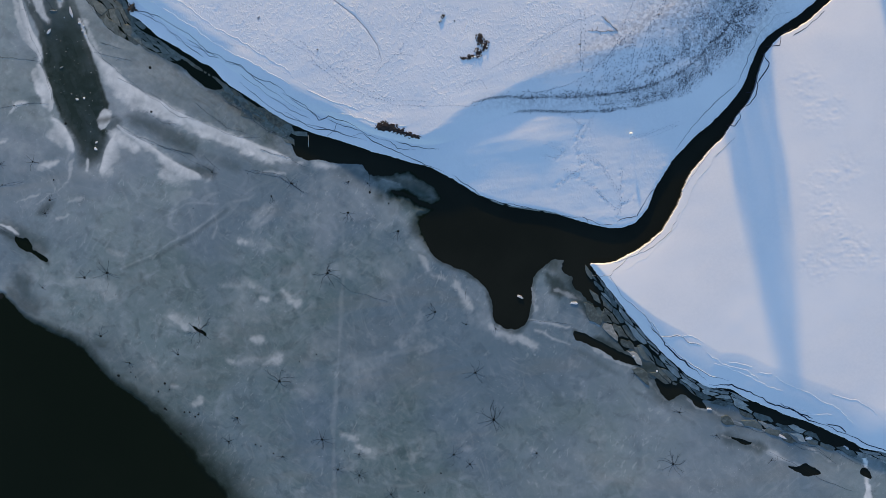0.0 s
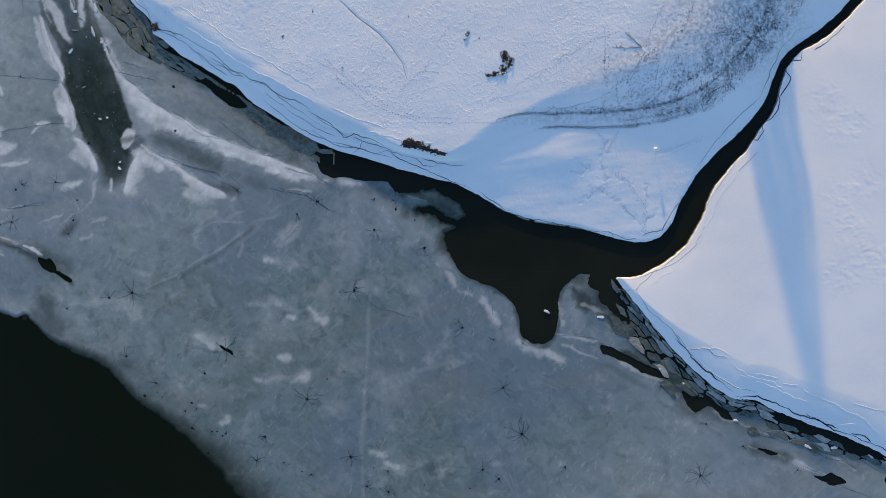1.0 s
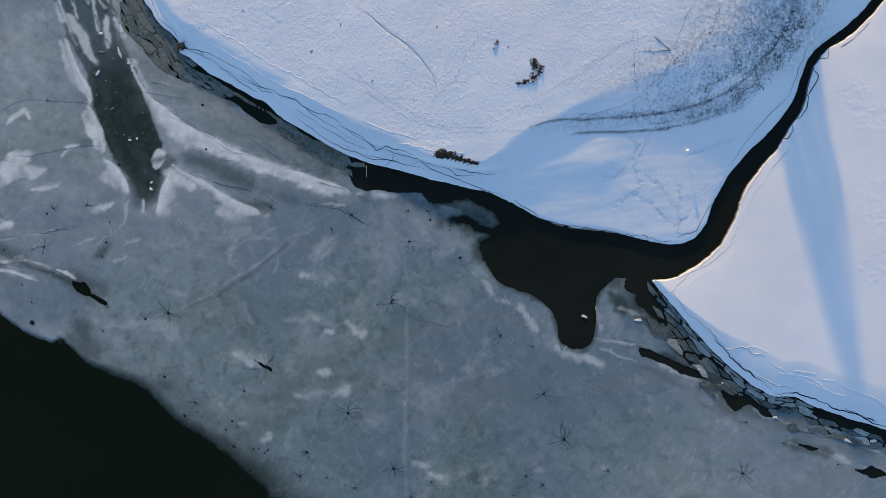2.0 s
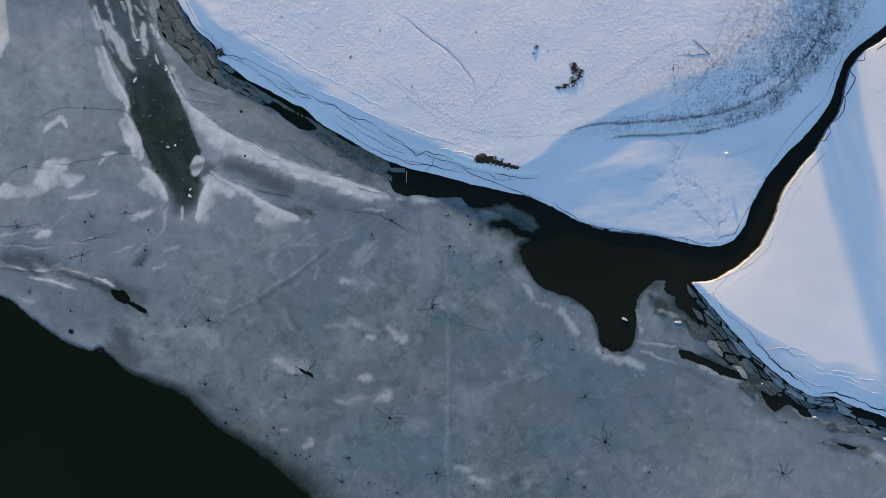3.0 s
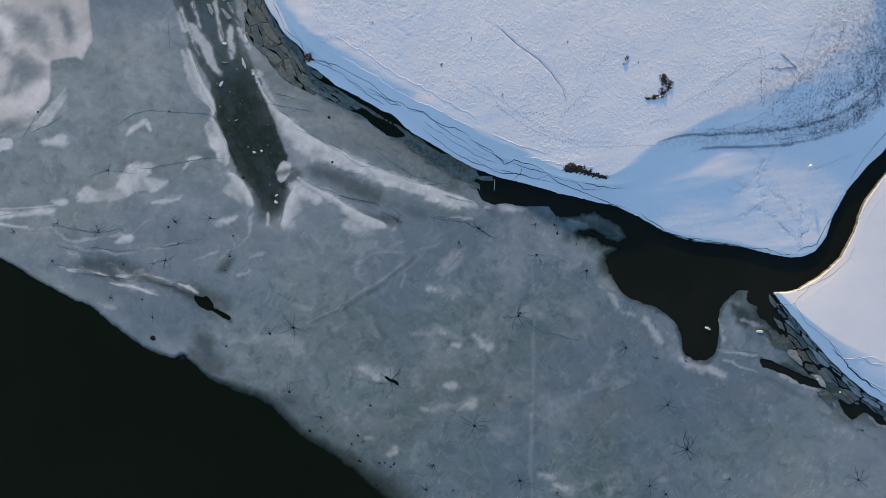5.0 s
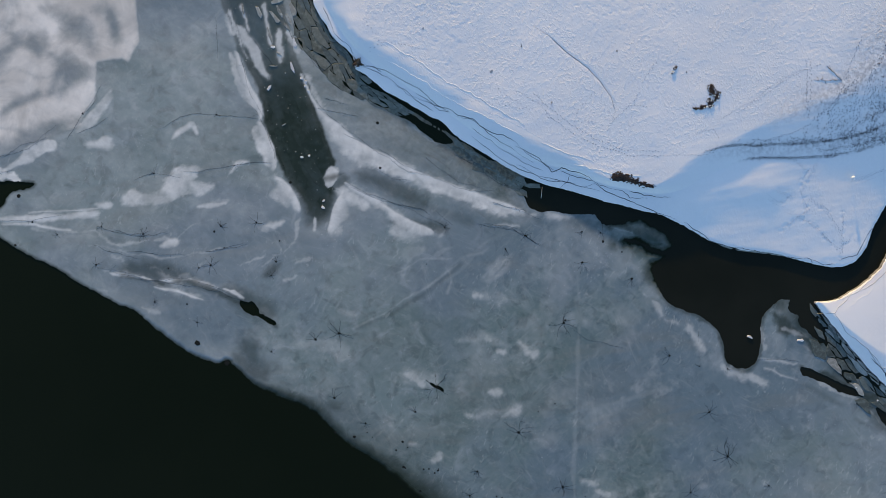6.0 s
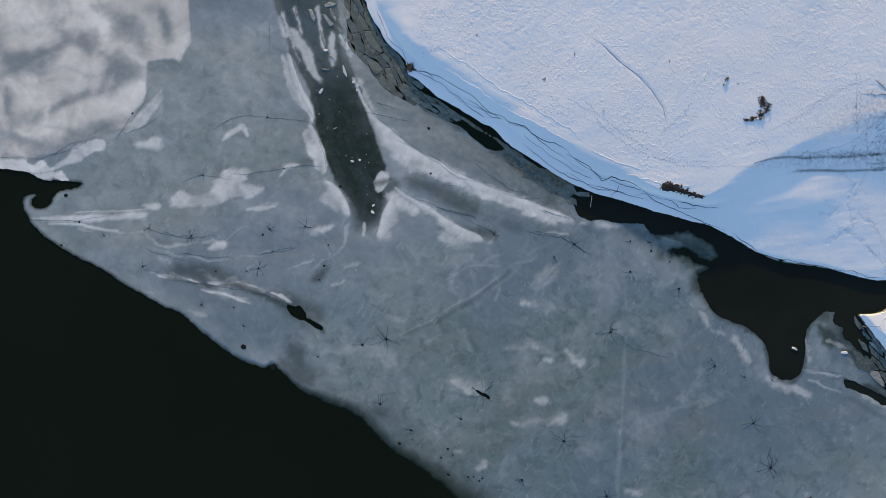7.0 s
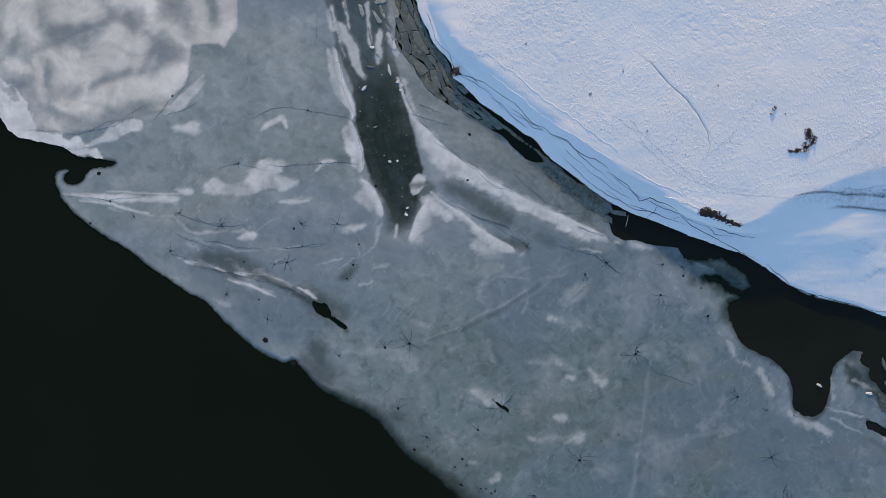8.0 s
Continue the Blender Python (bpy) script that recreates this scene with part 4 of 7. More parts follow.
POOL_TONGUE = [
    [(-11.7, 13.5, 0.5), (-8.7, 12.7, 1.0), (-4.6, 12.5, 1.5), (-1.6, 10.5, 1.2), (-0.6, 9.0, 0.6)],
    [(-6.1, 8.8, 0.8), (-1.1, 8.4, 0.7)],
]
POOL_RIM = [
    [(-5.1, -0.2, 0.4), (-3.2, -2.0, 1.0), (-2.2, -3.7, 0.8)],
    [(-1.7, -4.4, 0.3), (0.2, -5.5, 0.5)],
    [(2.3, -6.4, 0.6), (3.6, -8.2, 1.0), (4.9, -10.3, 0.6)],
    [(-22.8, 15.2, 0.8), (-20.9, 14.8, 1.2), (-19.1, 14.5, 0.5)],
    [(-11.9, 12.8, 0.3), (-9.8, 12.0, 0.6), (-8.2, 11.3, 0.3)],
    [(9.2, -13.6, 0.6), (10.8, -14.7, 1.2), (13.0, -15.8, 0.8)],
    [(-27.1, -8.6, 0.8), (-26.3, -9.0, 1.4)],
    [(-28.4, 13.6, 0.3), (-33.0, 14.0, 0.2)],
]
VEIN_BRIGHT = [
    [(-100.4, 7.8, 0.2), (-98.0, 7.4, 0.4), (-95.0, 6.8, 0.5), (-92.6, 5.8, 0.3)],
    [(-87.5, 6.4, 0.2), (-84.6, 5.3, 0.6), (-82.6, 4.6, 0.4)],
    [(-81.1, 4.2, 0.3), (-79.7, 3.6, 0.8), (-78.2, 2.7, 0.4)],
    [(-93.1, 5.1, 0.3), (-89.2, 4.1, 0.5), (-85.2, 2.7, 0.3)],
    [(-92.0, 6.4, 0.2), (-89.6, 6.0, 0.4), (-87.5, 6.1, 0.2)],
]
# thin frost veins in the cracks and in the broken strip
VEINS_S = [
    [(43.5, -25.8, 0.2), (45.0, -27.7, 0.2), (47.4, -28.1, 0.2), (51.6, -29.6, 0.2), (54.4, -30.8, 0.3), (58.1, -31.6, 0.3), (60.5, -33.0, 0.2)],
    [(55.9, -34.4, 0.2), (59.3, -36.0, 0.3), (62.5, -37.4, 0.2)],
    [(62.7, -34.1, 0.2), (65.4, -34.7, 0.3), (68.1, -36.7, 0.2)],
    [(49.5, -32.4, 0.2), (53.9, -33.9, 0.2), (58.3, -35.8, 0.2)],
    [(15.0, -12.3, 0.2), (18.0, -12.9, 0.2), (22.5, -13.6, 0.1)],
    [(16.4, -14.1, 0.2), (19.6, -15.6, 0.3), (22.4, -16.9, 0.2)],
    [(25.6, -16.6, 0.2), (29.0, -18.6, 0.4), (33.5, -20.5, 0.3), (36.0, -22.5, 0.2), (39.5, -26.0, 0.2)],
    [(15.8, -5.5, 0.2), (15.7, -9.6, 0.5), (16.3, -10.6, 0.8)],
]
VEINS_S_2 = [
    [(13.0, -15.3, 0.8), (14.6, -15.9, 1.4), (16.1, -16.9, 0.8)],
    [(39.5, -20.0, 0.1), (41.0, -21.2, 0.2)],
    [(20.5, -7.0, 0.6), (23.5, -8.5, 0.8)],
    [(24.0, -10.5, 0.4), (27.5, -13.0, 0.5)],
]
VEINS_S += VEINS_S_2
# black water in the broken strip
LEAD_A = [(23.3, -14.1), (25.3, -14.7), (28.0, -16.0), (29.0, -16.5), (31.0, -17.7), (33.5, -18.8), (35.0, -20.2), (32.5, -20.0), (30.0, -18.8), (27.5, -17.3), (25.1, -16.3), (23.2, -15.3)]
LEAD_D = [(37.5, -22.4), (39.7, -23.0), (42.3, -24.0), (44.4, -24.3), (45.4, -25.9), (46.5, -27.6), (45.1, -27.5), (43.5, -26.2), (42.1, -25.2), (40.0, -26.2), (38.5, -24.8)]
LEAD_E = [(52.3, -25.5), (56.3, -26.5), (59.2, -27.5), (63.1, -28.6), (66.3, -30.1), (69.0, -31.2), (71.2, -32.2), (73.1, -33.5), (75.1, -34.3), (73.0, -35.1), (70.6, -34.3), (68.5, -33.8), (66.1, -32.7), (64.6, -30.9), (61.2, -30.3), (58.3, -28.8), (53.8, -27.5)]
LEAD_B = [(60.5, -37.4), (62.3, -37.6), (63.7, -37.0), (64.5, -37.6), (66.4, -38.9), (64.1, -39.5), (62.5, -38.8)]
LEAD_C = [(50.4, -32.5), (52.4, -32.9), (54.4, -33.8), (53.4, -34.1), (51.6, -33.3)]
LEAD_F = [(73.3, -37.6), (74.2, -37.9), (75.0, -39.4), (74.0, -39.4), (73.2, -38.6)]
# brown water behind the frozen plates
HOLE_B = [(-45.5, -14.0), (-44.8, -14.2), (-44.1, -14.6), (-43.4, -14.8), (-42.7, -15.4), (-43.0, -15.8), (-43.7, -15.4), (-44.3, -15.1), (-45.0, -14.6)]
COVE = [(-50.3, 35.1), (-48.9, 34.9), (-46.0, 33.3), (-42.8, 31.7), (-41.0, 30.3), (-39.7, 29.1), (-41.0, 28.6), (-42.8, 29.2), (-44.5, 30.4), (-46.5, 31.9), (-48.5, 33.4), (-49.7, 34.2)]
COVE_B = [(-58.2, 45.8), (-54.8, 42.4), (-48.9, 38.2), (-43.9, 35.1), (-38.9, 31.4), (-33.9, 27.3), (-32.3, 25.5), (-34.4, 26.0), (-37.4, 28.6), (-41.0, 30.9), (-44.9, 33.3), (-48.9, 35.6), (-51.9, 37.3), (-54.6, 39.1), (-57.3, 41.6), (-59.0, 44.1)]
LEAD_GREEN = [(-83.1, 81.8), (-80.7, 68.5), (-80.0, 60.8), (-79.2, 54.6), (-77.9, 49.2), (-76.8, 45.4), (-74.3, 40.5), (-73.3, 35.6), (-72.6, 31.7), (-70.9, 26.7), (-69.0, 22.8), (-67.1, 20.0), (-66.2, 17.3), (-64.7, 15.6), (-62.8, 16.7), (-61.8, 19.2), (-61.0, 21.2), (-61.9, 23.2), (-60.9, 25.6), (-61.2, 27.1), (-62.1, 30.6), (-63.3, 34.5), (-64.6, 38.7), (-65.7, 41.2), (-66.9, 44.9), (-67.7, 49.2), (-68.8, 55.1), (-69.6, 60.9), (-70.9, 70.5), (-73.0, 82.9)]
# slabs beside the near bank: x, y, length, width, turn
STRIP_WHITE = [(64.2, -32.6, 1.3, 0.6, 6), (59.6, -32.4, 2.2, 0.5, -25), (23.3, -9.2, 1.6, 0.6, -5), (13.7, -8.2, 1.6, 0.6, -20), (33.7, -18.5, 0.5, 0.5, -30), (37.8, -21.1, 0.5, 0.4, -10), (70.6, -34.2, 1.4, 0.5, -35), (47.0, -27.7, 0.9, 0.4, -10)]
# cracks
ICE_CRACKS_E = [
    [(-127.3, 28.2), (-122.7, 28.5), (-119.4, 28.0), (-117.2, 28.9), (-114.9, 30.4), (-111.7, 31.3), (-108.4, 33.9)],
    [(-103.9, 35.5), (-102.7, 36.7), (-101.4, 38.2)],
    [(-95.8, 24.0), (-92.5, 25.0), (-90.1, 24.7), (-87.9, 24.3)],
    [(-87.3, 25.2), (-84.4, 25.1), (-80.6, 25.6), (-78.2, 26.1), (-75.3, 26.3), (-71.4, 26.2)],
    [(-92.5, 25.0), (-91.4, 26.8)],
    [(-99.7, 15.3), (-97.3, 14.6), (-95.1, 14.2), (-93.2, 14.5)],
    [(-95.1, 14.2), (-94.5, 15.7)],
    [(-97.6, 11.8), (-91.8, 10.9), (-87.0, 10.5)],
    [(-84.1, 11.0), (-80.3, 11.4), (-76.9, 12.2)],
    [(-75.4, 36.5), (-74.4, 35.7), (-73.3, 33.6), (-72.5, 31.7), (-71.5, 28.4), (-71.2, 25.5)],
    [(-105.2, 32.3), (-101.5, 33.5), (-99.7, 35.2)],
]
ICE_CRACKS_H = [
    [(-102.9, 9.0), (-99.0, 7.7), (-94.0, 6.4), (-89.1, 5.5), (-84.1, 4.5), (-79.2, 2.7), (-77.1, 1.5)],
    [(-100.4, 8.5), (-99.6, 9.3)],
    [(-96.2, 7.0), (-95.6, 7.7)],
]
ICE_CRACKS_I = [
    [(4.0, -6.6), (3.8, -8.7)],
    [(9.0, -8.6), (9.3, -9.9), (9.8, -11.0)],
    [(-13.4, 14.9), (-13.2, 12.3), (-13.1, 10.3)],
    [(-9.3, 10.7), (-6.7, 9.4), (-3.0, 9.1)],
    [(-3.8, 2.4), (-2.2, 0.8)],
    [(-33.6, 14.0), (-30.5, 13.6), (-28.4, 13.1), (-26.9, 11.6), (-24.4, 10.0)],
]
ICE_CRACKS_F = [
    [(-44.9, 26.4), (-42.1, 24.4), (-39.1, 21.9), (-35.0, 20.8)],
    [(-59.1, 22.1), (-54.7, 19.6), (-49.2, 18.0), (-45.7, 17.2)],
    [(-33.0, 18.0), (-30.5, 17.0), (-27.4, 16.3), (-24.8, 14.6)],
    [(-34.6, 14.2), (-30.0, 13.3), (-26.9, 11.9)],
    [(-63.8, 37.0), (-61.7, 34.3), (-59.9, 32.9), (-57.5, 31.0), (-54.5, 28.5), (-52.1, 27.0), (-47.9, 24.0), (-44.1, 23.2), (-40.3, 21.4), (-37.0, 20.1), (-32.5, 20.1)],
    [(-38.5, 26.7), (-36.0, 25.1), (-32.9, 22.8), (-28.9, 20.0), (-27.4, 19.6)],
    [(-53.0, 28.5), (-49.1, 25.5), (-44.9, 23.4)],
    [(-59.0, 31.0), (-56.0, 29.3)],
    [(-43.2, 16.9), (-40.2, 14.1)],
    [(-51.2, 18.5), (-45.7, 17.4), (-44.2, 15.9)],
]
ICE_CRACKS_G = [
    [(51.4, -29.5), (54.4, -30.7), (56.3, -31.5), (59.3, -31.8), (60.5, -32.8), (63.2, -33.8), (65.4, -34.1), (68.1, -36.5)],
    [(25.5, -4.0), (27.0, -6.0), (28.7, -8.5)],
    [(52.4, -27.7), (53.8, -29.4)],
    [(57.8, -29.0), (58.8, -31.3), (62.2, -31.8)],
    [(69.1, -34.9), (72.0, -36.7), (75.0, -38.1)],
]
# river edge, downstream
RIVER2 = [(-87.2, -6.9), (-83.2, -8.7), (-81.6, -8.4), (-80.6, -8.4), (-80.0, -9.6), (-76.6, -12.9), (-71.1, -15.9), (-67.8, -17.4), (-64.3, -20.2), (-61.5, -23.6), (-57.6, -26.4), (-53.6, -29.8), (-50.9, -32.9), (-47.6, -36.5), (-43.6, -41.5), (-40.1, -44.9), (-27.4, -65.2), (-10.7, -95.0)]
# gaps round the blocks that break off the near bank
EAST_BLOCKS = [
    [(54.8, 34.4), (56.1, 32.5), (55.4, 30.7), (54.0, 29.0)],
    [(55.6, 35.6), (57.9, 35.6), (58.1, 37.5)],
    [(53.6, 30.2), (54.2, 29.0), (53.9, 27.1), (53.0, 25.7), (52.0, 25.1)],
    [(52.5, 27.6), (53.7, 27.6)],
    [(51.1, 24.7), (51.4, 23.2), (50.4, 21.7), (49.0, 22.0)],
    [(58.4, 37.6), (59.3, 38.1), (60.1, 38.7)],
    [(60.2, 37.3), (62.0, 38.5), (63.9, 40.0), (65.6, 41.6)],
]


# ---- arithmetic on grids ----
def value_noise(x, y, seed=0):
    xi, yi = np.floor(x).astype(np.int64), np.floor(y).astype(np.int64)
    u, v = x - xi, y - yi
    u, v = u * u * (3 - 2 * u), v * v * (3 - 2 * v)

    def h(a, b):
        k = (a * 374761393 + b * 668265263 + seed * 974711) & 0x7FFFFFFF
        k = ((k ^ (k >> 13)) * 1274126177) & 0x7FFFFFFF
        return ((k ^ (k >> 16)) & 0xFFFF) / 65535.0

    return (h(xi, yi) * (1 - u) + h(xi + 1, yi) * u) * (1 - v) + (h(xi, yi + 1) * (1 - u) + h(xi + 1, yi + 1) * u) * v


def fbm(x, y, scale, octaves=4, seed=0, gain=0.5):
    """Fractal noise, about -1 to 1; scale: metres of the largest form."""
    out, amp, total = 0.0, 1.0, 0.0
    for k in range(octaves):
        f = 2.0 ** k / scale
        out = out + amp * (2 * value_noise(x * f + 13.7 * k, y * f - 7.3 * k, seed + k) - 1)
        total += amp
        amp *= gain
    return out / total


def smooth(v, lo, hi):
    t = np.clip((v - lo) / (hi - lo), 0, 1)
    return t * t * (3 - 2 * t)


def curve_points(pts, n=4, closed=False):
    """A smooth line through control points."""
    p = np.array(pts, float)
    if closed:
        p = np.vstack([p[-1], p, p[0], p[1]])
    else:
        p = np.vstack([2 * p[0] - p[1], p, 2 * p[-1] - p[-2]])
    out = []
    for a, b, c, d in zip(p[:-3], p[1:-2], p[2:-1], p[3:]):
        for k in range(n):
            t = k / n
            out.append(0.5 * (2 * b + (c - a) * t + (2 * a - 5 * b + 4 * c - d) * t * t + (3 * b - 3 * c + d - a) * t ** 3))
    if not closed:
        out.append(p[-2])
    return np.array(out)


def line_distance(x, y, line, widths=None):
    """Distance to an open line; with widths, the distance less the half width there."""
    best = np.full(x.shape, 1e9)
    for k in range(len(line) - 1):
        ax, ay = line[k][:2]
        bx, by = line[k + 1][:2]
        dx, dy = bx - ax, by - ay
        t = np.clip(((x - ax) * dx + (y - ay) * dy) / (dx * dx + dy * dy + 1e-9), 0, 1)
        d = np.hypot(x - ax - t * dx, y - ay - t * dy)
        if widths is not None:
            d = d - 0.5 * (widths[k] + (widths[k + 1] - widths[k]) * t)
        np.minimum(best, d, out=best)
    return best


def inside(x, y, poly):
    odd = np.zeros(x.shape, bool)
    for (ax, ay), (bx, by) in zip(poly, np.roll(poly, -1, 0)):
        if ay != by:
            odd ^= ((ay > y) != (by > y)) & (x < (bx - ax) * (y - ay) / (by - ay) + ax)
    return odd


def area_depth(x, y, poly, reach=1e9):
    """Depth inside a closed outline, negative outside; exact only within reach of it."""
    poly = np.asarray(poly)
    out = np.full(x.shape, -reach)
    lo, hi = poly.min(0) - reach, poly.max(0) + reach
    m = (x > lo[0]) & (x < hi[0]) & (y > lo[1]) & (y < hi[1])
    px, py = x[m], y[m]
    d = line_distance(px, py, np.vstack([poly, poly[:1]]))
    out[m] = np.where(inside(px, py, poly), d, -d)
    return out


def axis_steps(lo, hi, step, far, count=44):
    """Even steps from lo to hi, then widening steps out to the distance far on both sides."""
    mid = np.arange(lo, hi + step / 2, step)
    grow = np.geomspace(step * 4, far, count)
    return np.concatenate([lo - grow[::-1], mid, mid[-1] + grow])


def sheet(name, xs, ys, depth, height, material, floor_z, layers=None, rim_material=None, smooth_top=True):
    """A sheet over the part of the grid where depth > 0, its rim drawn onto the outline, with a skirt down to floor_z."""
    x, y = np.meshgrid(xs, ys)
    d = depth.copy()
    gy, gx = np.gradient(d, ys, xs)
    g = np.maximum(np.hypot(gx, gy), 0.3)
    cell = np.minimum(np.gradient(xs)[None, :], np.gradient(ys)[:, None])
    rim = np.abs(d) < 0.62 * cell
    x = np.where(rim, x - d * gx / g ** 2, x)
    y = np.where(rim, y - d * gy / g ** 2, y)
    d[rim] = 0
    ok = d >= 0
    rows, cols = d.shape
    idx = np.arange(rows * cols).reshape(rows, cols)
    quad = ok[:-1, :-1] & ok[1:, :-1] & ok[:-1, 1:] & ok[1:, 1:]
    quad &= ~(rim[:-1, :-1] & rim[1:, :-1] & rim[:-1, 1:] & rim[1:, 1:])
    corner = np.stack([idx[:-1, :-1], idx[:-1, 1:], idx[1:, 1:], idx[1:, :-1]], -1)
    good = np.stack([ok[:-1, :-1], ok[:-1, 1:], ok[1:, 1:], ok[1:, :-1]], -1)
    onrim = np.stack([rim[:-1, :-1], rim[:-1, 1:], rim[1:, 1:], rim[1:, :-1]], -1)
    q = corner[quad]
    three = (good.sum(-1) == 3)
    tris = []
    for k in range(4):
        keep = [j for j in range(4) if j != k]
        pick = three & ~good[..., k] & ~onrim[..., keep].all(-1)
        tris.append(corner[pick][:, keep])
    tri = np.vstack(tris)
    flatq = np.concatenate([q.ravel(), tri.ravel()])
    used, flatq = np.unique(flatq, return_inverse=True)
    q, tri = flatq[:q.size].reshape(-1, 4), flatq[q.size:].reshape(-1, 3)
    co = np.stack([x.ravel()[used], y.ravel()[used], height.ravel()[used]], 1)
    e = np.concatenate([q[:, [k, (k + 1) % 4]] for k in range(4)] + [tri[:, [k, (k + 1) % 3]] for k in range(3)])
    key = np.sort(e, 1) @ np.array([len(co), 1])
    _, first, count = np.unique(key, return_index=True, return_counts=True)
    e = e[first[count == 1]]
    ring, flat = np.unique(e, return_inverse=True)
    flat = flat.reshape(-1, 2) + len(co)
    low = co[ring].copy()
    low[:, 2] = floor_z
    skirt = np.stack([e[:, 1], e[:, 0], flat[:, 0], flat[:, 1]], 1)
    me = bpy.data.meshes.new(name)
    allco = np.vstack([co, low])
    me.vertices.add(len(allco))
    me.vertices.foreach_set("co", allco.astype(np.float32).ravel())
    loops = np.concatenate([q.ravel(), tri.ravel(), skirt.ravel()])
    sizes = np.concatenate([np.full(len(q), 4), np.full(len(tri), 3), np.full(len(skirt), 4)])
    me.loops.add(len(loops))
    me.loops.foreach_set("vertex_index", loops.astype(np.int32))
    me.polygons.add(len(sizes))
    me.polygons.foreach_set("loop_start", (np.cumsum(sizes) - sizes).astype(np.int32))
    is_skirt = np.arange(len(sizes)) >= len(q) + len(tri)
    me.polygons.foreach_set("use_smooth", ~is_skirt & smooth_top)
    me.update(calc_edges=True)
    for key, values in (layers or {}).items():
        v = values.ravel()[used]
        a = me.attributes.new(key, "FLOAT", "POINT")
        a.data.foreach_set("value", np.concatenate([v, v[ring]]).astype(np.float32))
    me.materials.append(material)
    if rim_material:
        me.materials.append(rim_material)
        me.polygons.foreach_set("material_index", is_skirt.astype(np.int32))
    me.validate()
    return new(name, me)


def mesh_of(name, verts, faces, material, smooth_faces=False):
    me = bpy.data.meshes.new(name)
    me.from_pydata([tuple(map(float, v)) for v in verts], [], faces)
    me.materials.append(material)
    if smooth_faces:
        me.polygons.foreach_set("use_smooth", [True] * len(me.polygons))
    me.update()
    return me


def part(name, me, parent, label=""):
    ob = new(name, me)
    ob.parent = parent
    return tagged(ob, label=label)


def stack(pieces):
    """Joins (verts, faces) pieces into one."""
    verts, faces = [], []
    for v, f in pieces:
        k = len(verts)
        verts += [tuple(p) for p in v]
        faces += [tuple(i + k for i in face) for face in f]
    return verts, faces


def tube(points, radii, sides=5):
    """A tapered round bar along points."""
    verts, faces = [], []
    pts = [Vector(p) for p in points]
    for k, (p, r) in enumerate(zip(pts, radii)):
        way = (pts[min(k + 1, len(pts) - 1)] - pts[max(k - 1, 0)]).normalized()
        turn = way.to_track_quat("Z", "Y")
        for s in range(sides):
            a = 2 * math.pi * s / sides
            verts.append(p + turn @ Vector((r * math.cos(a), r * math.sin(a), 0)))
    for k in range(len(pts) - 1):
        for s in range(sides):
            t = (s + 1) % sides
            faces.append((k * sides + s, k * sides + t, (k + 1) * sides + t, (k + 1) * sides + s))
    faces.append(tuple(range(sides))[::-1])
    faces.append(tuple(len(verts) - sides + s for s in range(sides)))
    return verts, faces


# ---- the ground forms ----
rng = np.random.default_rng(7)
NORTH_AREA = np.vstack([[(-900, 1600), (-190, 300)], curve_points(NORTH_SHORE, 4), [(198, 400), (870, 1600)]])
EAST_NW = curve_points(EAST_SHORE[:21], 4)
EAST_SW = curve_points(EAST_SHORE[20:], 4)
EAST_AREA = np.vstack([[(900, 1600), (206, 400)], EAST_NW[:-1], EAST_SW, [(300, -200), (1600, -1250), (1600, 1600)]])
CREST = [(-64, 92), (-58.5, 73), (-58, 60), (-56.2, 49.3), (-53.3, 47.2), (-49.8, 45.1), (-46.8, 43.6), (-43.1, 40.6), (-37, 37.3), (-33.8, 34.2), (-28.6, 31.6), (-22.5, 28.0),
         (-18.3, 25.4), (-15.3, 23.4), (-12.1, 21.7), (-9.3, 22.3), (-4.4, 20.3), (-1.4, 21.6), (2.5, 24.8), (8.4, 27.1), (15.2, 30.2), (22, 32.6), (30, 35.5), (34, 38), (38.5, 41.5), (42.5, 45.5), (45.5, 49), (49.5, 58), (59.5, 81)]
STUBBLE_ROW = [(2.9, 25.2), (6.4, 26.3), (9.9, 26.8), (13.9, 26.8), (17.8, 26.8), (22.8, 26.9), (27.7, 27.1), (31.7, 27.7), (35.7, 28.7), (39.7, 30.3), (43.2, 32.8), (47.0, 36.6), (51.0, 42.6), (53.8, 52.0)]
TOE = [(-78, 92), (-66.5, 66), (-62.5, 56), (-59.6, 50), (-55.2, 44.4), (-49, 39.8), (-42, 35), (-34.5, 29.6), (-28, 26), (-21, 23.8), (-14.5, 21.3), (-11.5, 20.3), (-4.5, 18.7), (0.5, 19.0), (4.5, 20.7), (8.4, 22.6), (13.4, 24),
       (21.2, 23.9), (29, 24.2), (35.8, 25.4), (42.6, 27.4), (46.4, 30.7), (50.2, 34.5), (54.9, 40.5), (58.6, 46.2), (64.2, 56.7), (75, 82)]
CREST_LINE, TOE_LINE = curve_points(CREST, 3), curve_points(TOE, 3)
CREST_AREA = np.vstack([[(-800, 1600), (-180, 320)], CREST_LINE, [(180, 420), (820, 1600)]])
TOE_AREA = np.vstack([[(-870, 1600), (-187, 310)], TOE_LINE, [(192, 410), (850, 1600)]])


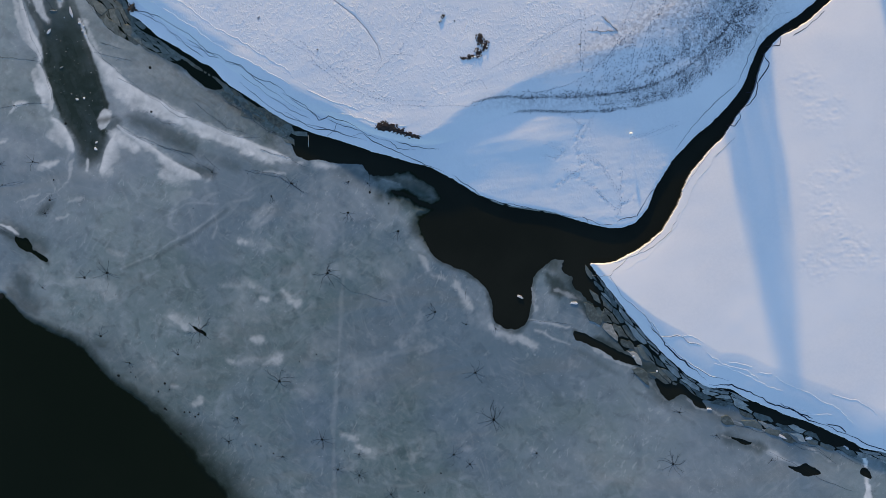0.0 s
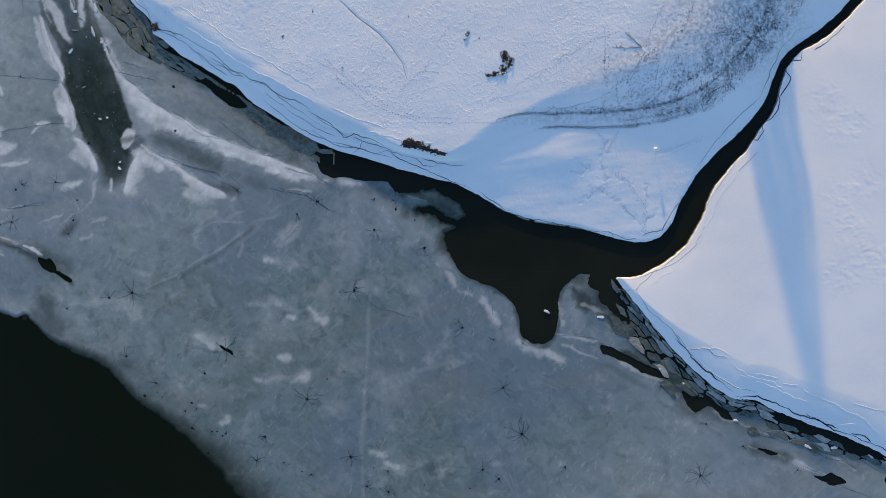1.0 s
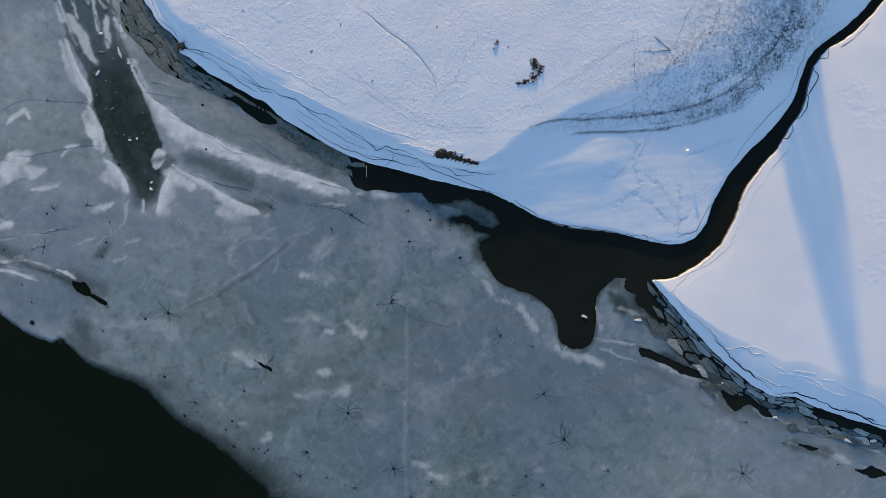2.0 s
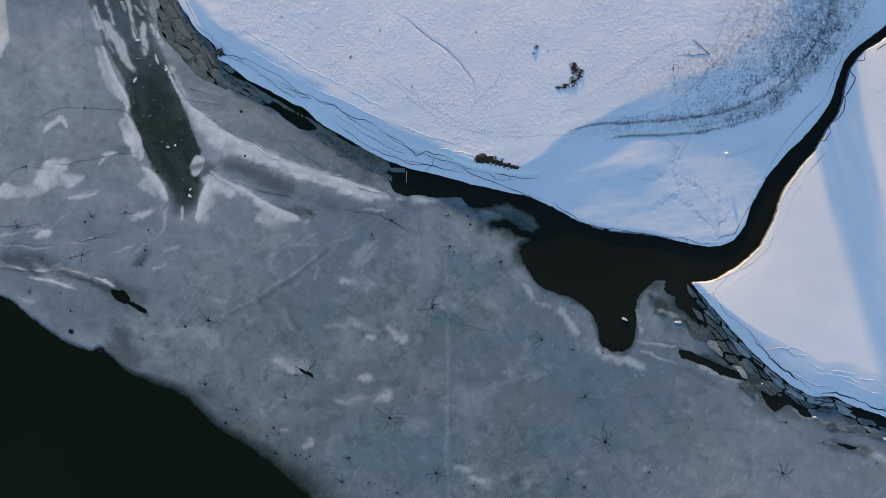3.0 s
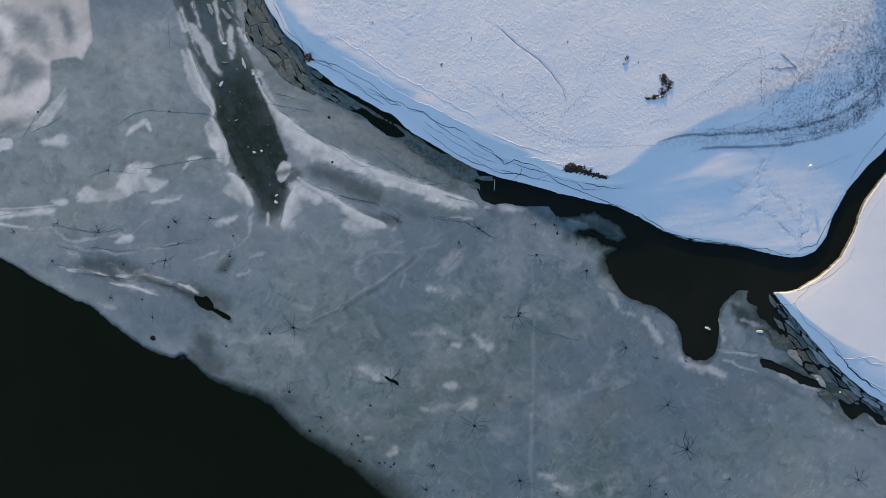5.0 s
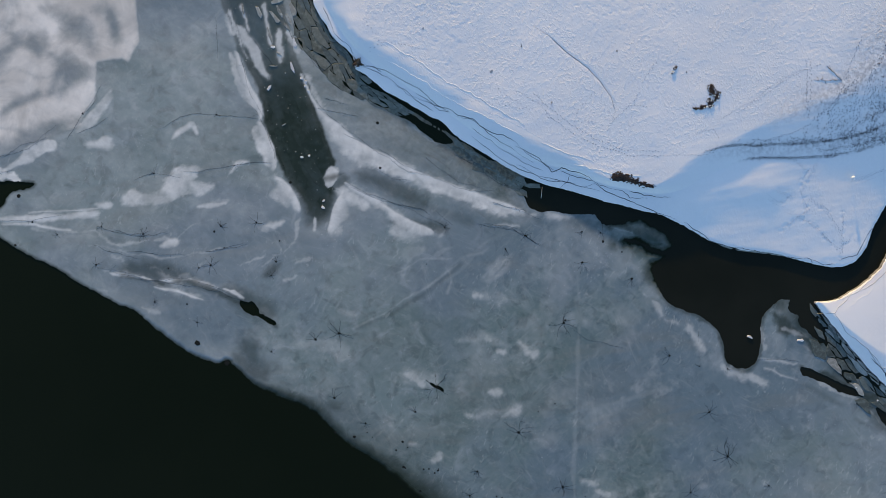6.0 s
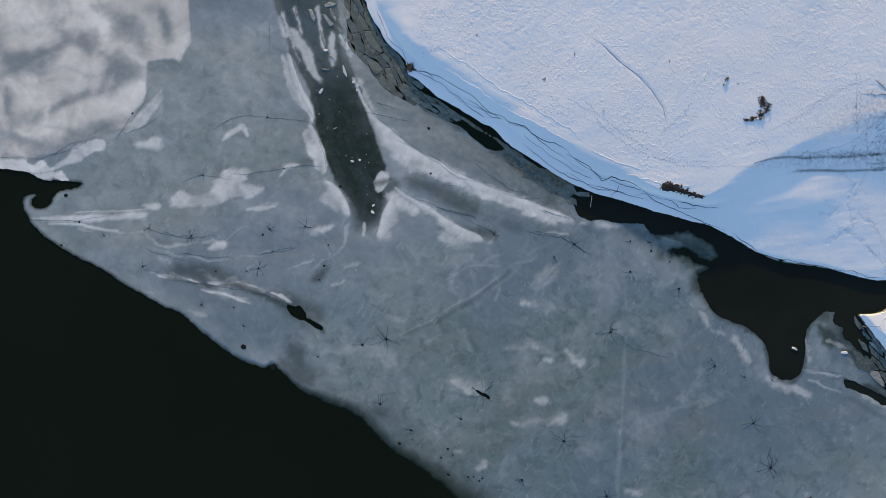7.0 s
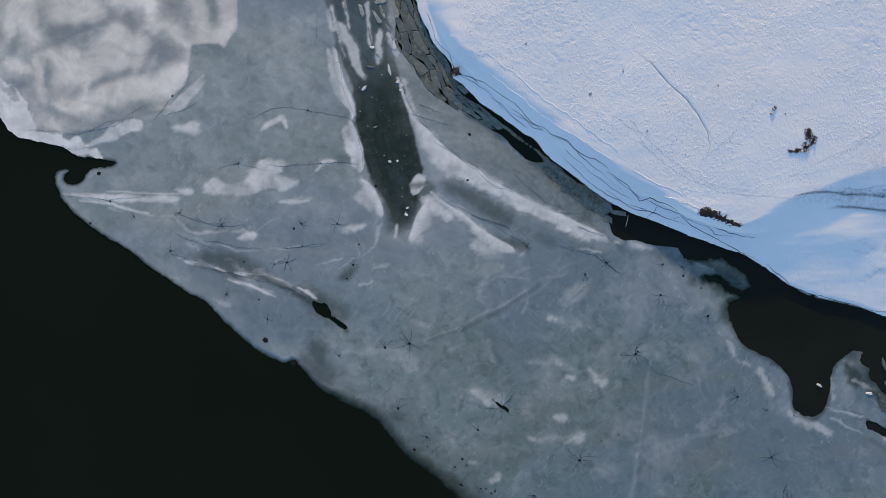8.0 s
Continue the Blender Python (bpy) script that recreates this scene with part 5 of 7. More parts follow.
def north_height(x, y, shore=None):
    """The far bank: plateau, stubble slope, low terrace, snow edge."""
    s = area_depth(x, y, NORTH_AREA) if shore is None else shore
    c, t = area_depth(x, y, CREST_AREA), area_depth(x, y, TOE_AREA)
    west = smooth(x, 16, -14)
    inland = np.clip(c, 0, 30)
    top = (1 - west) * (2.36 + 0.5 * smooth(x, 16, 34) + 0.024 * inland) + west * (1.42 + 0.03 * inland) + 0.2 * fbm(x, y, 25, 3, 3) * smooth(c, 0, 12)
    foot = 1.5 - 1.08 * west
    low = 0.32 + (foot - 0.32) * np.clip(s, 0, None) / (np.clip(s, 0, None) + np.clip(-t, 0.01, None))
    k = np.clip(t, 0, None) / (np.clip(t, 0, None) + np.clip(-c, 0.001, None))
    k = 1 - (1 - k) ** (1.2 + 1.2 * west)
    h = np.where(t < 0, low, foot + (top - foot) * k)
    h = np.where(c > 0, top, h)
    h = h * smooth(s, -1.0, 0.7) + 0.18 * (1 - smooth(s, -1.0, 0.7))
    h = h + 0.26 * smooth(-line_distance(x, y, curve_points(MOUND, 3)), -6.5, 0.6) * (1 + 0.2 * fbm(x, y, 6, 3, 5))
    rough = smooth(c, -0.5, 4)
    pits = fbm(x + 0.4 * y, 1.5 * y, 0.62, 2, 11, 0.6)
    h = h + rough * (0.04 * fbm(x, y, 5, 3, 8) + 0.012 * fbm(x, y, 1.4, 2, 15, 0.7) + 0.006 * fbm(x, y, 0.6, 2, 16) - 0.02 * (0.2 + smooth(fbm(x, y, 14, 3, 21), -0.2, 0.35)) * smooth(pits, 0.2, 0.5))
    h = h + (1 - rough) * smooth(s, 0, 2) * (0.03 * fbm(x, y, 6, 3, 18) + 0.008 * fbm(x, y, 1.2, 2, 19) + 0.045 * fbm(0.22 * x + 0.03 * y, y - 0.12 * x, 2.4, 3, 27))
    trodden = np.zeros_like(x)
    for pts in TRACKS_B:
        trodden = np.maximum(trodden, smooth(-line_distance(x, y, pts), -0.9, -0.2))
    h = h - 0.03 * trodden * smooth(fbm(x, y, 0.55, 2, 29), 0.1, 0.45)
    g = line_distance(x, y, curve_points(FURROW, 3))
    return h - 0.06 * smooth(-g, -0.26, -0.02) * smooth(y, 31.5, 35) * smooth(y, 49, 45) * smooth(fbm(x, y, 3.0, 3, 41), -0.7, 0.1)


def east_height(x, y, shore=None):
    """The near bank: a flat snow field, steep towards the channel, sloping to the broken ice."""
    s = area_depth(x, y, EAST_AREA) if shore is None else shore
    a, b = line_distance(x, y, EAST_NW), line_distance(x, y, EAST_SW)
    w = 3.5 + 5.5 * smooth(x, 28, 48)
    f = 0.36 + 0.9 * (1 - (1 - np.clip(b / w, 0, 1)) ** 2)
    g = 0.66 + 0.02 * smooth(a, -0.3, 0.8) + 0.55 * (1 - np.exp(-np.clip(a, 0, None) / 9))
    h = np.minimum(f, g)
    lump = np.zeros_like(x)
    for cx, cy in RUMPLE:
        lump = np.maximum(lump, smooth(-np.hypot(x - cx, y - cy), -5.5, -1))
    h = h + lump * (0.06 * np.abs(fbm(x + 0.6 * y, 1.6 * y, 1.3, 4, 31, 0.66)) - 0.012 + 0.02 * fbm(x, y, 0.9, 2, 35))
    h = h + smooth(s, 0, 3) * (0.06 * fbm(x, y, 9, 3, 37) + 0.003 * fbm(x, y, 1.0, 2, 39))
    return h * smooth(s, -1.0, 0.02) + 0.16 * (1 - smooth(s, -1.0, 0.02))


def rough_edge(x, y, amount=0.28):
    """Grid places pushed about a little, so that outlines break up as ice and snow do."""
    return x + amount * fbm(x, y, 2.6, 5, 51, 0.7), y + amount * fbm(x, y, 2.6, 5, 61, 0.7)


# water to the horizon
water = new("water", mesh_of("water", [(-3000, -3000, -0.06), (3000, -3000, -0.06), (3000, 3000, -0.06), (-3000, 3000, -0.06)], [(0, 1, 2, 3)], WATER))
tagged(water, "black open river water between ice and snow banks", "water", kind="structure")

# far bank
xs, ys = axis_steps(-68, 70, 0.16, 1500), axis_steps(3, 64, 0.16, 1500)
gx, gy = np.meshgrid(xs, ys)
wx, wy = rough_edge(gx, gy, 0.36)
d_north = area_depth(wx, wy, NORTH_AREA)
cc, tt = area_depth(gx, gy, CREST_AREA), area_depth(gx, gy, TOE_AREA)
soil_shade = smooth(cc, -2.5, -0.5) * smooth(-cc, -6.0, -0.5) * smooth(gx, 10, 34) * 0.5
row = area_depth(gx, gy, np.vstack([curve_points(STUBBLE_ROW, 3), [(60, 120), (-20, 120), (-4, 24)]]))
streak = np.exp(-((row + 0.1) / 0.45) ** 2) * smooth(gx, 3, 12) + 0.7 * np.exp(-((tt - 0.35) / 0.3) ** 2) * smooth(gx, 8, 15) * smooth(-gx, -42, -34) + 0.5 * np.exp(-((row - 2.4) / 0.7) ** 2) * smooth(gx, 20, 30)
soil_shade = np.maximum(soil_shade, 0.75 * streak * smooth(fbm(gx, gy, 2.5, 4, 133, 0.6), -0.6, 0.3))
# Between the rows: the slope's blue shade, darkened in by colour
soil_shade = np.maximum(soil_shade, 0.3 * smooth(row, -3.2, -1.0) * smooth(-row, -1.5, 0.5) * smooth(gx, 0, 14))
soil_shade = np.maximum(soil_shade, smooth(-np.hypot((gx - 45) / 1.4, gy - 42), -13, -3) * 0.5)
NORTH_GRID = (xs, ys, north_height(gx, gy, d_north))
bank_north = sheet("ground_north", xs, ys, d_north, NORTH_GRID[2], SNOW, -0.6, {"soil_shade": soil_shade, "crust": 0.25 + 0.75 * smooth(cc, -2, 3)}, BANK_EDGE_DIM)
tagged(bank_north, "snow-covered river bank with a low terrace and plateau", "snow bank", kind="structure")

# near bank
xs, ys = axis_steps(24, 92, 0.2, 1500), axis_steps(-52, 60, 0.2, 1500)
gx, gy = np.meshgrid(xs, ys)
wx, wy = rough_edge(gx, gy, 0.36)
d_east = area_depth(wx, wy, EAST_AREA)
EAST_GRID = (xs, ys, east_height(gx, gy, d_east))
bank_east = sheet("ground_east", xs, ys, d_east, EAST_GRID[2], SNOW, -0.6, {"soil_shade": gx * 0, "crust": gx * 0 + 0.015}, BANK_EDGE_DIM)
tagged(bank_east, "smooth snow-covered river bank in low sun", "snow bank", kind="structure")

# ice sheet
POOL_AREA = np.vstack([curve_points(POOL + POOL2, 3), [(45, 6), (53, 20), (59, 33), (67, 42), (75, 52), (84, 75), (90, 95), (250, 420), (950, 1600), (840, 1600), (190, 420), (78, 95), (68, 62),
                       (58, 46), (50, 36), (44, 26), (36, 15), (30, 8), (20, 10), (0, 17), (-20, 23)]])
STRIP_AREA = np.vstack([curve_points(STRIP, 3), [(300, -206), (1600, -1260), (1600, -1200), (300, -185), (110, -46), (95, -40), (80, -33), (60, -26), (45, -20), (36, -10), (29, -3), (24, -2.5)]])
RIVER_AREA = np.vstack([[(-1500, 1400)], curve_points(RIVER + RIVER2, 3), [(300, -700), (300, -2500), (-2500, -2500), (-2500, 1400)]])
xs, ys = axis_steps(-136, 84, 0.2, 1500), axis_steps(-48, 66, 0.2, 1500)
gx, gy = np.meshgrid(xs, ys)
wx, wy = rough_edge(gx, gy, 0.5)
d_ice = -area_depth(wx, wy, RIVER_AREA)
d_strip = -area_depth(wx, wy, STRIP_AREA, 6.0)
d_river = d_ice.copy()
d_pool = -area_depth(wx, wy, POOL_AREA) + 0.9 * fbm(gx, gy, 2.8, 5, 141, 0.6) * smooth(gy, 5, 8) * smooth(gx, -16, -10)
d_open = np.maximum(d_strip, line_distance(gx, gy, EAST_SW) - 2.6 - 1.3 * smooth(gx, 38, 30) + 1.8 * fbm(gx, gy, 3.5, 4, 57))
d_ice = np.minimum(d_ice, d_open)
for area in (curve_points(BAND_W, 2, True), *(curve_points(a, 3, True) for a in (COVE, COVE_B, LEAD_A, LEAD_B, LEAD_C, LEAD_D, LEAD_E, LEAD_F, HOLE_A, HOLE_B))):
    d_ice = np.minimum(d_ice, -area_depth(wx, wy, area, 6.0))
d_ice = np.minimum(d_ice, d_pool)
for area in (NORTH_AREA, EAST_AREA):
    d_ice = np.minimum(d_ice, 1.2 + 0.3 * np.clip(np.hypot(gx, gy) - 120, 0, None) - area_depth(gx, gy, area, 4.0 if area is EAST_AREA else 1e9))


def strokes(x, y, sets, soft, level, warp=0.9, seed=71, cut=0.45):
    """Soft ragged patches along lines whose points carry a width; cut: how much of a patch breaks up."""
    out = np.zeros_like(x)
    sx, sy = x + warp * fbm(x, y, 5.0, 5, seed, 0.65), y + warp * fbm(x, y, 5.0, 5, seed + 9, 0.65)
    torn = fbm(x + 0.5 * y, y - 0.5 * x, 3.0, 5, seed + 17, 0.62)
    for line in sets:
        p = np.array(line, float)
        first, last = p[0] - p[1], p[-1] - p[-2]
        size = p[:, 2].mean()
        for end, way in ((p[0], first), (p[-1], last)):
            way[:2] *= 0.7 * size / max(np.hypot(way[0], way[1]), 1e-6)
        p = np.vstack([[p[0][0] + first[0], p[0][1] + first[1], 0.1 * size], p, [p[-1][0] + last[0], p[-1][1] + last[1], 0.1 * size]])
        w = p[:, 2]
        lo, hi = p[:, :2].min(0) - w.max() - 4, p[:, :2].max(0) + w.max() + 4
        m = (x > lo[0]) & (x < hi[0]) & (y > lo[1]) & (y < hi[1])
        s = soft * (0.3 + 0.4 * size)
        d = line_distance(sx[m], sy[m], p, w) + cut * size * torn[m]
        out[m] = np.maximum(out[m], level * smooth(-d, -s, s * 0.6))
    return out


def banked(x, y, lines, level, seed):
    """Frost banked against one side of a crack, fading away from it."""
    out = np.zeros_like(x)
    sx, sy = x + 0.35 * fbm(x, y, 3.0, 4, seed), y + 0.35 * fbm(x, y, 3.0, 4, seed + 9)
    torn = 1.1 + 0.85 * fbm(x, y, 3.5, 5, seed + 5, 0.6)
    for line in lines:
        p = curve_points(line, 3)
        lo, hi = p[:, :2].min(0) - 9, p[:, :2].max(0) + 9
        m = (x > lo[0]) & (x < hi[0]) & (y > lo[1]) & (y < hi[1])
        px, py = sx[m], sy[m]
        near, side, width, t_end = np.full(px.shape, 1e9), np.zeros(px.shape), np.ones(px.shape), np.zeros(px.shape)
        for k in range(len(p) - 1):
            ax, ay, aw = p[k]
            dx, dy, dw = p[k + 1] - p[k]
            n = math.hypot(dx, dy) + 1e-9
            t = np.clip(((px - ax) * dx + (py - ay) * dy) / n ** 2, 0, 1)
            d = np.hypot(px - ax - t * dx, py - ay - t * dy)
            closer = d < near
            near[closer] = d[closer]
            side[closer] = (((px - ax) * dy - (py - ay) * dx) / n)[closer]
            width[closer] = (aw + dw * t)[closer]
        reach = np.maximum(width * torn[m], 0.2)
        body = smooth(side, -0.22, 0.3) * (1 - smooth(near / reach, 0.1, 1.35)) * smooth(side / np.maximum(near, 1e-3), 0.0, 0.7)
        out[m] = np.maximum(out[m], level * body)
    return out


def filled(x, y, polys, level, soft, seed):
    """Frost that fills an outline: full inside, feathered and streaked at the edge, with a faint halo."""
    out = np.zeros_like(x)
    sx, sy = x + 0.5 * fbm(x, y, 2.2, 5, seed, 0.62), y + 0.5 * fbm(x, y, 2.2, 5, seed + 9, 0.62)
    wisp = fbm(x + 0.7 * y, 2.2 * (y - 0.5 * x), 2.6, 5, seed + 21, 0.65)
    for poly in polys:
        d = area_depth(sx, sy, curve_points(poly, 3, True), 6.0)
        body = smooth(d + 0.9 * soft * wisp + 0.3 * soft, -0.7 * soft, 0.9 * soft) * (0.82 + 0.6 * fbm(x, y, 3.2, 5, seed + 3, 0.62))
        out = np.maximum(out, level * np.maximum(body, 0.3 * smooth(d + 1.2 * wisp, -2.4, 0.2)))
    return out


frost = strokes(gx, gy, FROST_A, 1.5, 0.8, 1.0, 71, 0.5)
frost = np.maximum(frost, strokes(gx, gy, FROST_B, 1.2, 0.8, 0.8, 75, 0.45))
frost = np.maximum(frost, strokes(gx, gy, FROST_C + FROST_D, 1.1, 0.3, 1.0, 79, 1.0))
frost = np.maximum(frost, strokes(gx, gy, FAINT_A + FAINT_B, 0.7, 0.15, 0.3, 80, 0.8))
cloud = smooth(area_depth(gx + 0.7 * fbm(gx, gy, 5, 4, 82), gy + 0.7 * fbm(gx, gy, 5, 4, 84), CLOUD_AREA, 30.0), -0.3, 0.6)
white = np.maximum(strokes(gx, gy, CLOUD_WHITE, 1.1, 1.0, 0.9, 96, 0.35), smooth(fbm(gx, gy, 9, 3, 81), 0.1, 0.6) * smooth(gy, 52, 58))
bare = strokes(gx, gy, BARE, 1.3, 1.0, 0.8, 98, 0.35)
frost = np.maximum(frost, cloud * np.clip((0.54 + 0.2 * fbm(gx, gy, 4, 5, 83, 0.6) + 0.46 * white) * (1 - 0.42 * bare), 0, 1))
frost = np.maximum(frost, banked(gx, gy, FROST_EDGE, 0.92, 101))
frost = np.maximum(frost, filled(gx, gy, [FROST_STREAK_A, FROST_STREAK_B, FROST_BLOB, FROST_WEDGE_B, FROST_WEDGE_C, FROST_WEDGE_D, FROST_WEDGE_E], 0.86, 0.55, 104))
frost = np.maximum(frost, filled(gx, gy, [FROST_BAND, FROST_PATCH], 0.84, 1.0, 105))
frost = np.maximum(frost, filled(gx, gy, [FROST_BAND_B, FROST_WEDGE_A, FROST_WEDGE_F], 0.62, 1.3, 107))
frost = np.maximum(frost, strokes(gx, gy, FROST_SMALL + FROST_TONGUE, 1.0, 0.78, 0.5, 109, 0.55))
rime = strokes(gx, gy, RIME + RIME_PATH, 0.45, 1.0, 0.7, 108, 0.7)
frost = np.maximum(frost, rime)
frost = np.maximum(frost, strokes(gx, gy, SPOTS + POOL_RIM, 1.2, 0.52, 1.2, 113, 1.2))
frost = np.maximum(frost, strokes(gx, gy, VEINS + VEINS_N, 1.0, 0.46, 1.0, 117, 1.4))
frost = np.maximum(frost, strokes(gx, gy, VEINS_S, 0.9, 0.5, 1.0, 118, 1.3))
frost = np.maximum(frost, strokes(gx, gy, VEIN_BRIGHT, 0.8, 0.85, 0.4, 149, 0.7))
frost = np.maximum(frost, strokes(gx, gy, VEINS_R, 1.0, 0.28, 0.6, 121, 0.9))
frost = np.maximum(frost, 0.32 * smooth(gy, -20, -8) * smooth(-d_river, -5, -1.5) * (0.7 + 0.6 * fbm(gx, gy, 6, 3, 83)))
frost = np.maximum(frost, 0.26 * smooth(fbm(gx, gy, 4, 5, 85, 0.65) * 1.5, 0.40, 0.95))
frost = np.maximum(frost, (0.08 + 0.18 * smooth(gy, -4, 22)) * smooth(-gx, 20, 60) * (1 + 0.7 * fbm(gx + 0.5 * gy, 2 * gy, 9, 5, 88, 0.65)))
frost = np.maximum(frost, 0.22 * smooth(fbm(gx, gy, 11, 6, 86, 0.68) * 1.5, 0.1, 0.8))
frost = np.maximum(frost, 0.17 * smooth(gx - gy, 30, 75) * (1 + 0.7 * fbm(gx + 0.4 * gy, 1.8 * gy, 7, 5, 139, 0.6)))
thin = strokes(gx, gy, THIN_A + THIN_B, 1.2, 0.55, 0.8, 87)
thin = np.maximum(thin, strokes(gx, gy, THIN_C, 0.9, 0.8, 0.7, 90, 0.6))
thin = np.maximum(thin, strokes(gx, gy, FAINT_DARK, 1.0, 0.25, 0.3, 89))
thin = np.maximum(thin, 0.7 * smooth(-d_pool + 0.6 * fbm(gx, gy, 2, 4, 147), -0.9, -0.05) * smooth(gx, 13, 9) * smooth(gx, -16, -8))
thin = np.maximum(thin, np.clip(0.4 + 1.1 * fbm(gx, gy, 3.0, 5, 145, 0.6), 0, 0.94) * smooth(gy, 7.5, 9.5) * smooth(gx, -14, -10) * smooth(-d_pool, -6, -3.5))
lead = area_depth(wx + 0.5 * fbm(gx, gy, 5, 3, 95), wy, curve_points(LEAD_GREEN, 3, True), 6.0)
thin = np.maximum(thin, np.clip(0.9 + 0.22 * fbm(gx + 0.3 * gy, 0.6 * gy, 3.0, 5, 94, 0.6) - 0.34 * smooth(gy, 38, 47), 0, 0.95) * smooth(lead, -0.3 - 1.3 * smooth(gy, 26, 18), 0.3 + 0.4 * smooth(gy, 26, 18)))
thin = np.maximum(thin, (0.6 + 0.35 * smooth(gy, 0, 5)) * smooth(-d_pool + 0.7 * fbm(gx, gy, 3, 4, 93), -0.9 - 2.2 * smooth(gy, -3, 5), -0.1) * smooth(gx, -14, -6) * (1 - 0.45 * smooth(gy, 8, 10)))
thin = np.maximum(thin, np.clip(0.8 + 0.45 * fbm(gx, gy, 3.5, 4, 103, 0.6), 0, 0.94) * (1 - 0.55 * smooth(gx, 36, 50)) * smooth(-d_strip + 1.2 * fbm(gx, gy, 5, 4, 99), -3.0, 0.6))
grime = smooth(area_depth(gx, gy, NORTH_AREA), -14, -3) * smooth(gx, -24, -32)
frost = np.clip(frost, 0, 1) * (1 - smooth(lead, 0.7, 1.5) * smooth(gy, 14, 22))
frost = np.maximum(frost, strokes(gx, gy, LEAD_FROST, 0.8, 0.7, 0.6, 111, 0.7))
thin = thin * (1 - 0.9 * smooth(frost, 0.3, 0.7))
thin = np.maximum(thin, strokes(gx, gy, THIN_E, 1.0, 0.7, 0.5, 123, 0.6))
fade = 0.7 + 3.2 * smooth(gy, -6, -18) + 7.0 * smooth(gy, -22, -36)
thin = np.maximum(thin, (1 - rime) * smooth(-d_river + 0.12 * fade * fbm(gx, gy, 4, 4, 97), -fade, 0.1) ** 1.2)
thin = np.maximum(thin, strokes(gx, gy, THIN_D, 1.0, 0.5, 0.8, 119, 0.3) * (1.0 + 0.35 * fbm(gx, gy, 2.5, 4, 55, 0.6)))
thin = np.maximum(thin, 0.33 * smooth(-d_river + 1.5 * fbm(gx, gy, 5, 4, 153), -10, -2) * smooth(gy, -8, -18))
tongue = strokes(gx, gy, POOL_TONGUE, 1.2, 1.0, 0.8, 143, 0.6)
thin = thin * (1 - 0.25 * tongue)
frost = np.maximum(frost, 0.14 * tongue)
silt_warmth = smooth(area_depth(gx, gy, NORTH_AREA) + 0.8 * fbm(gx, gy, 3, 4, 127), -4.2, -1.6) * smooth(gx, -22, -30)
frost = frost * (1 - 0.75 * silt_warmth)
# No silt on the pool tongue: brown is laid on to cancel blue skylight
silt_warmth = np.maximum(silt_warmth, 0.6 * tongue)
soft = smooth(-d_pool + 0.7 * fbm(gx, gy, 2.2, 5, 151, 0.6), -0.8 - 1.2 * smooth(gy, 0, 7), -0.1) * smooth(gy, -2, 2) * smooth(gx, -16, -11) * smooth(gx, 8, 3)
thin = np.maximum(thin, soft)
melting = np.maximum(smooth(-d_river, -0.9, 0.0) * smooth(gy, 8, -4), smooth(soft, 0.6, 1.0))
ICE_GRID = (xs, ys, (0.02 * fbm(gx, gy, 8, 3, 91) + 0.008 * frost) * (1 - melting) - 0.056 * melting)
# Rim gets the dark gap colour so low sun cannot brighten the sheet's edge
ice_sheet = sheet("ice_sheet", xs, ys, d_ice, ICE_GRID[2], ICE, -0.1,
                  {"frost": frost, "thin": np.clip(thin, 0, 1), "grime": grime * 0.7, "silt_warmth": silt_warmth, "old": cloud * (1 - rime)}, DARK_GAP, False)
tagged(ice_sheet, "grey river ice with frosty white patches and dark thin spots", "ice", kind="structure")


# ---- places on the ground ----
def sampler(xs, ys, grid):
    def at(x, y):
        i = np.clip(np.searchsorted(xs, x) - 1, 0, len(xs) - 2)
        j = np.clip(np.searchsorted(ys, y) - 1, 0, len(ys) - 2)
        u = np.clip((x - xs[i]) / (xs[i + 1] - xs[i]), 0, 1)
        v = np.clip((y - ys[j]) / (ys[j + 1] - ys[j]), 0, 1)
        return (grid[j, i] * (1 - u) + grid[j, i + 1] * u) * (1 - v) + (grid[j + 1, i] * (1 - u) + grid[j + 1, i + 1] * u) * v
    return at


north_z, east_z, ice_z = sampler(*NORTH_GRID), sampler(*EAST_GRID), sampler(*ICE_GRID)


def flat_z(value):
    return lambda x, y: np.full(np.shape(x), value)


# ---- cracks, ridges, tracks ----
def wander(pts, step, amount, seed):
    """A line through pts in short steps, kinked from side to side."""
    p = np.array([q[:2] for q in pts], float)
    length = np.concatenate([[0], np.cumsum(np.hypot(*np.diff(p, axis=0).T))])
    s = np.arange(0, length[-1], step)
    x, y = np.interp(s, length, p[:, 0]), np.interp(s, length, p[:, 1])
    k = seed * 3.71
    return np.stack([x + amount * fbm(s + k, s * 0 + k, 2.2, 4, seed, 0.62), y + amount * fbm(s - k, s * 0 - k, 2.2, 4, seed + 5, 0.62)], 1)


def ribbon(line, widths, z_at, lift=0.012, crown=0.0):
    """A strip on the ground; crown: how far its middle stands up."""
    way = np.gradient(line, axis=0)
    way /= np.maximum(np.hypot(*way.T), 1e-6)[:, None]
    side = np.stack([-way[:, 1], way[:, 0]], 1)
    verts, faces, n = [], [], len(line)
    for off, up in ((-0.5, 0), (0, crown), (0.5, 0)):
        p = line + side * (off * widths)[:, None]
        z = z_at(p[:, 0], p[:, 1]) + lift + up
        verts += list(zip(p[:, 0], p[:, 1], z))
    for r in (0, n):
        faces += [(r + k, r + k + 1, r + n + k + 1, r + n + k) for k in range(n - 1)]
    return verts, faces


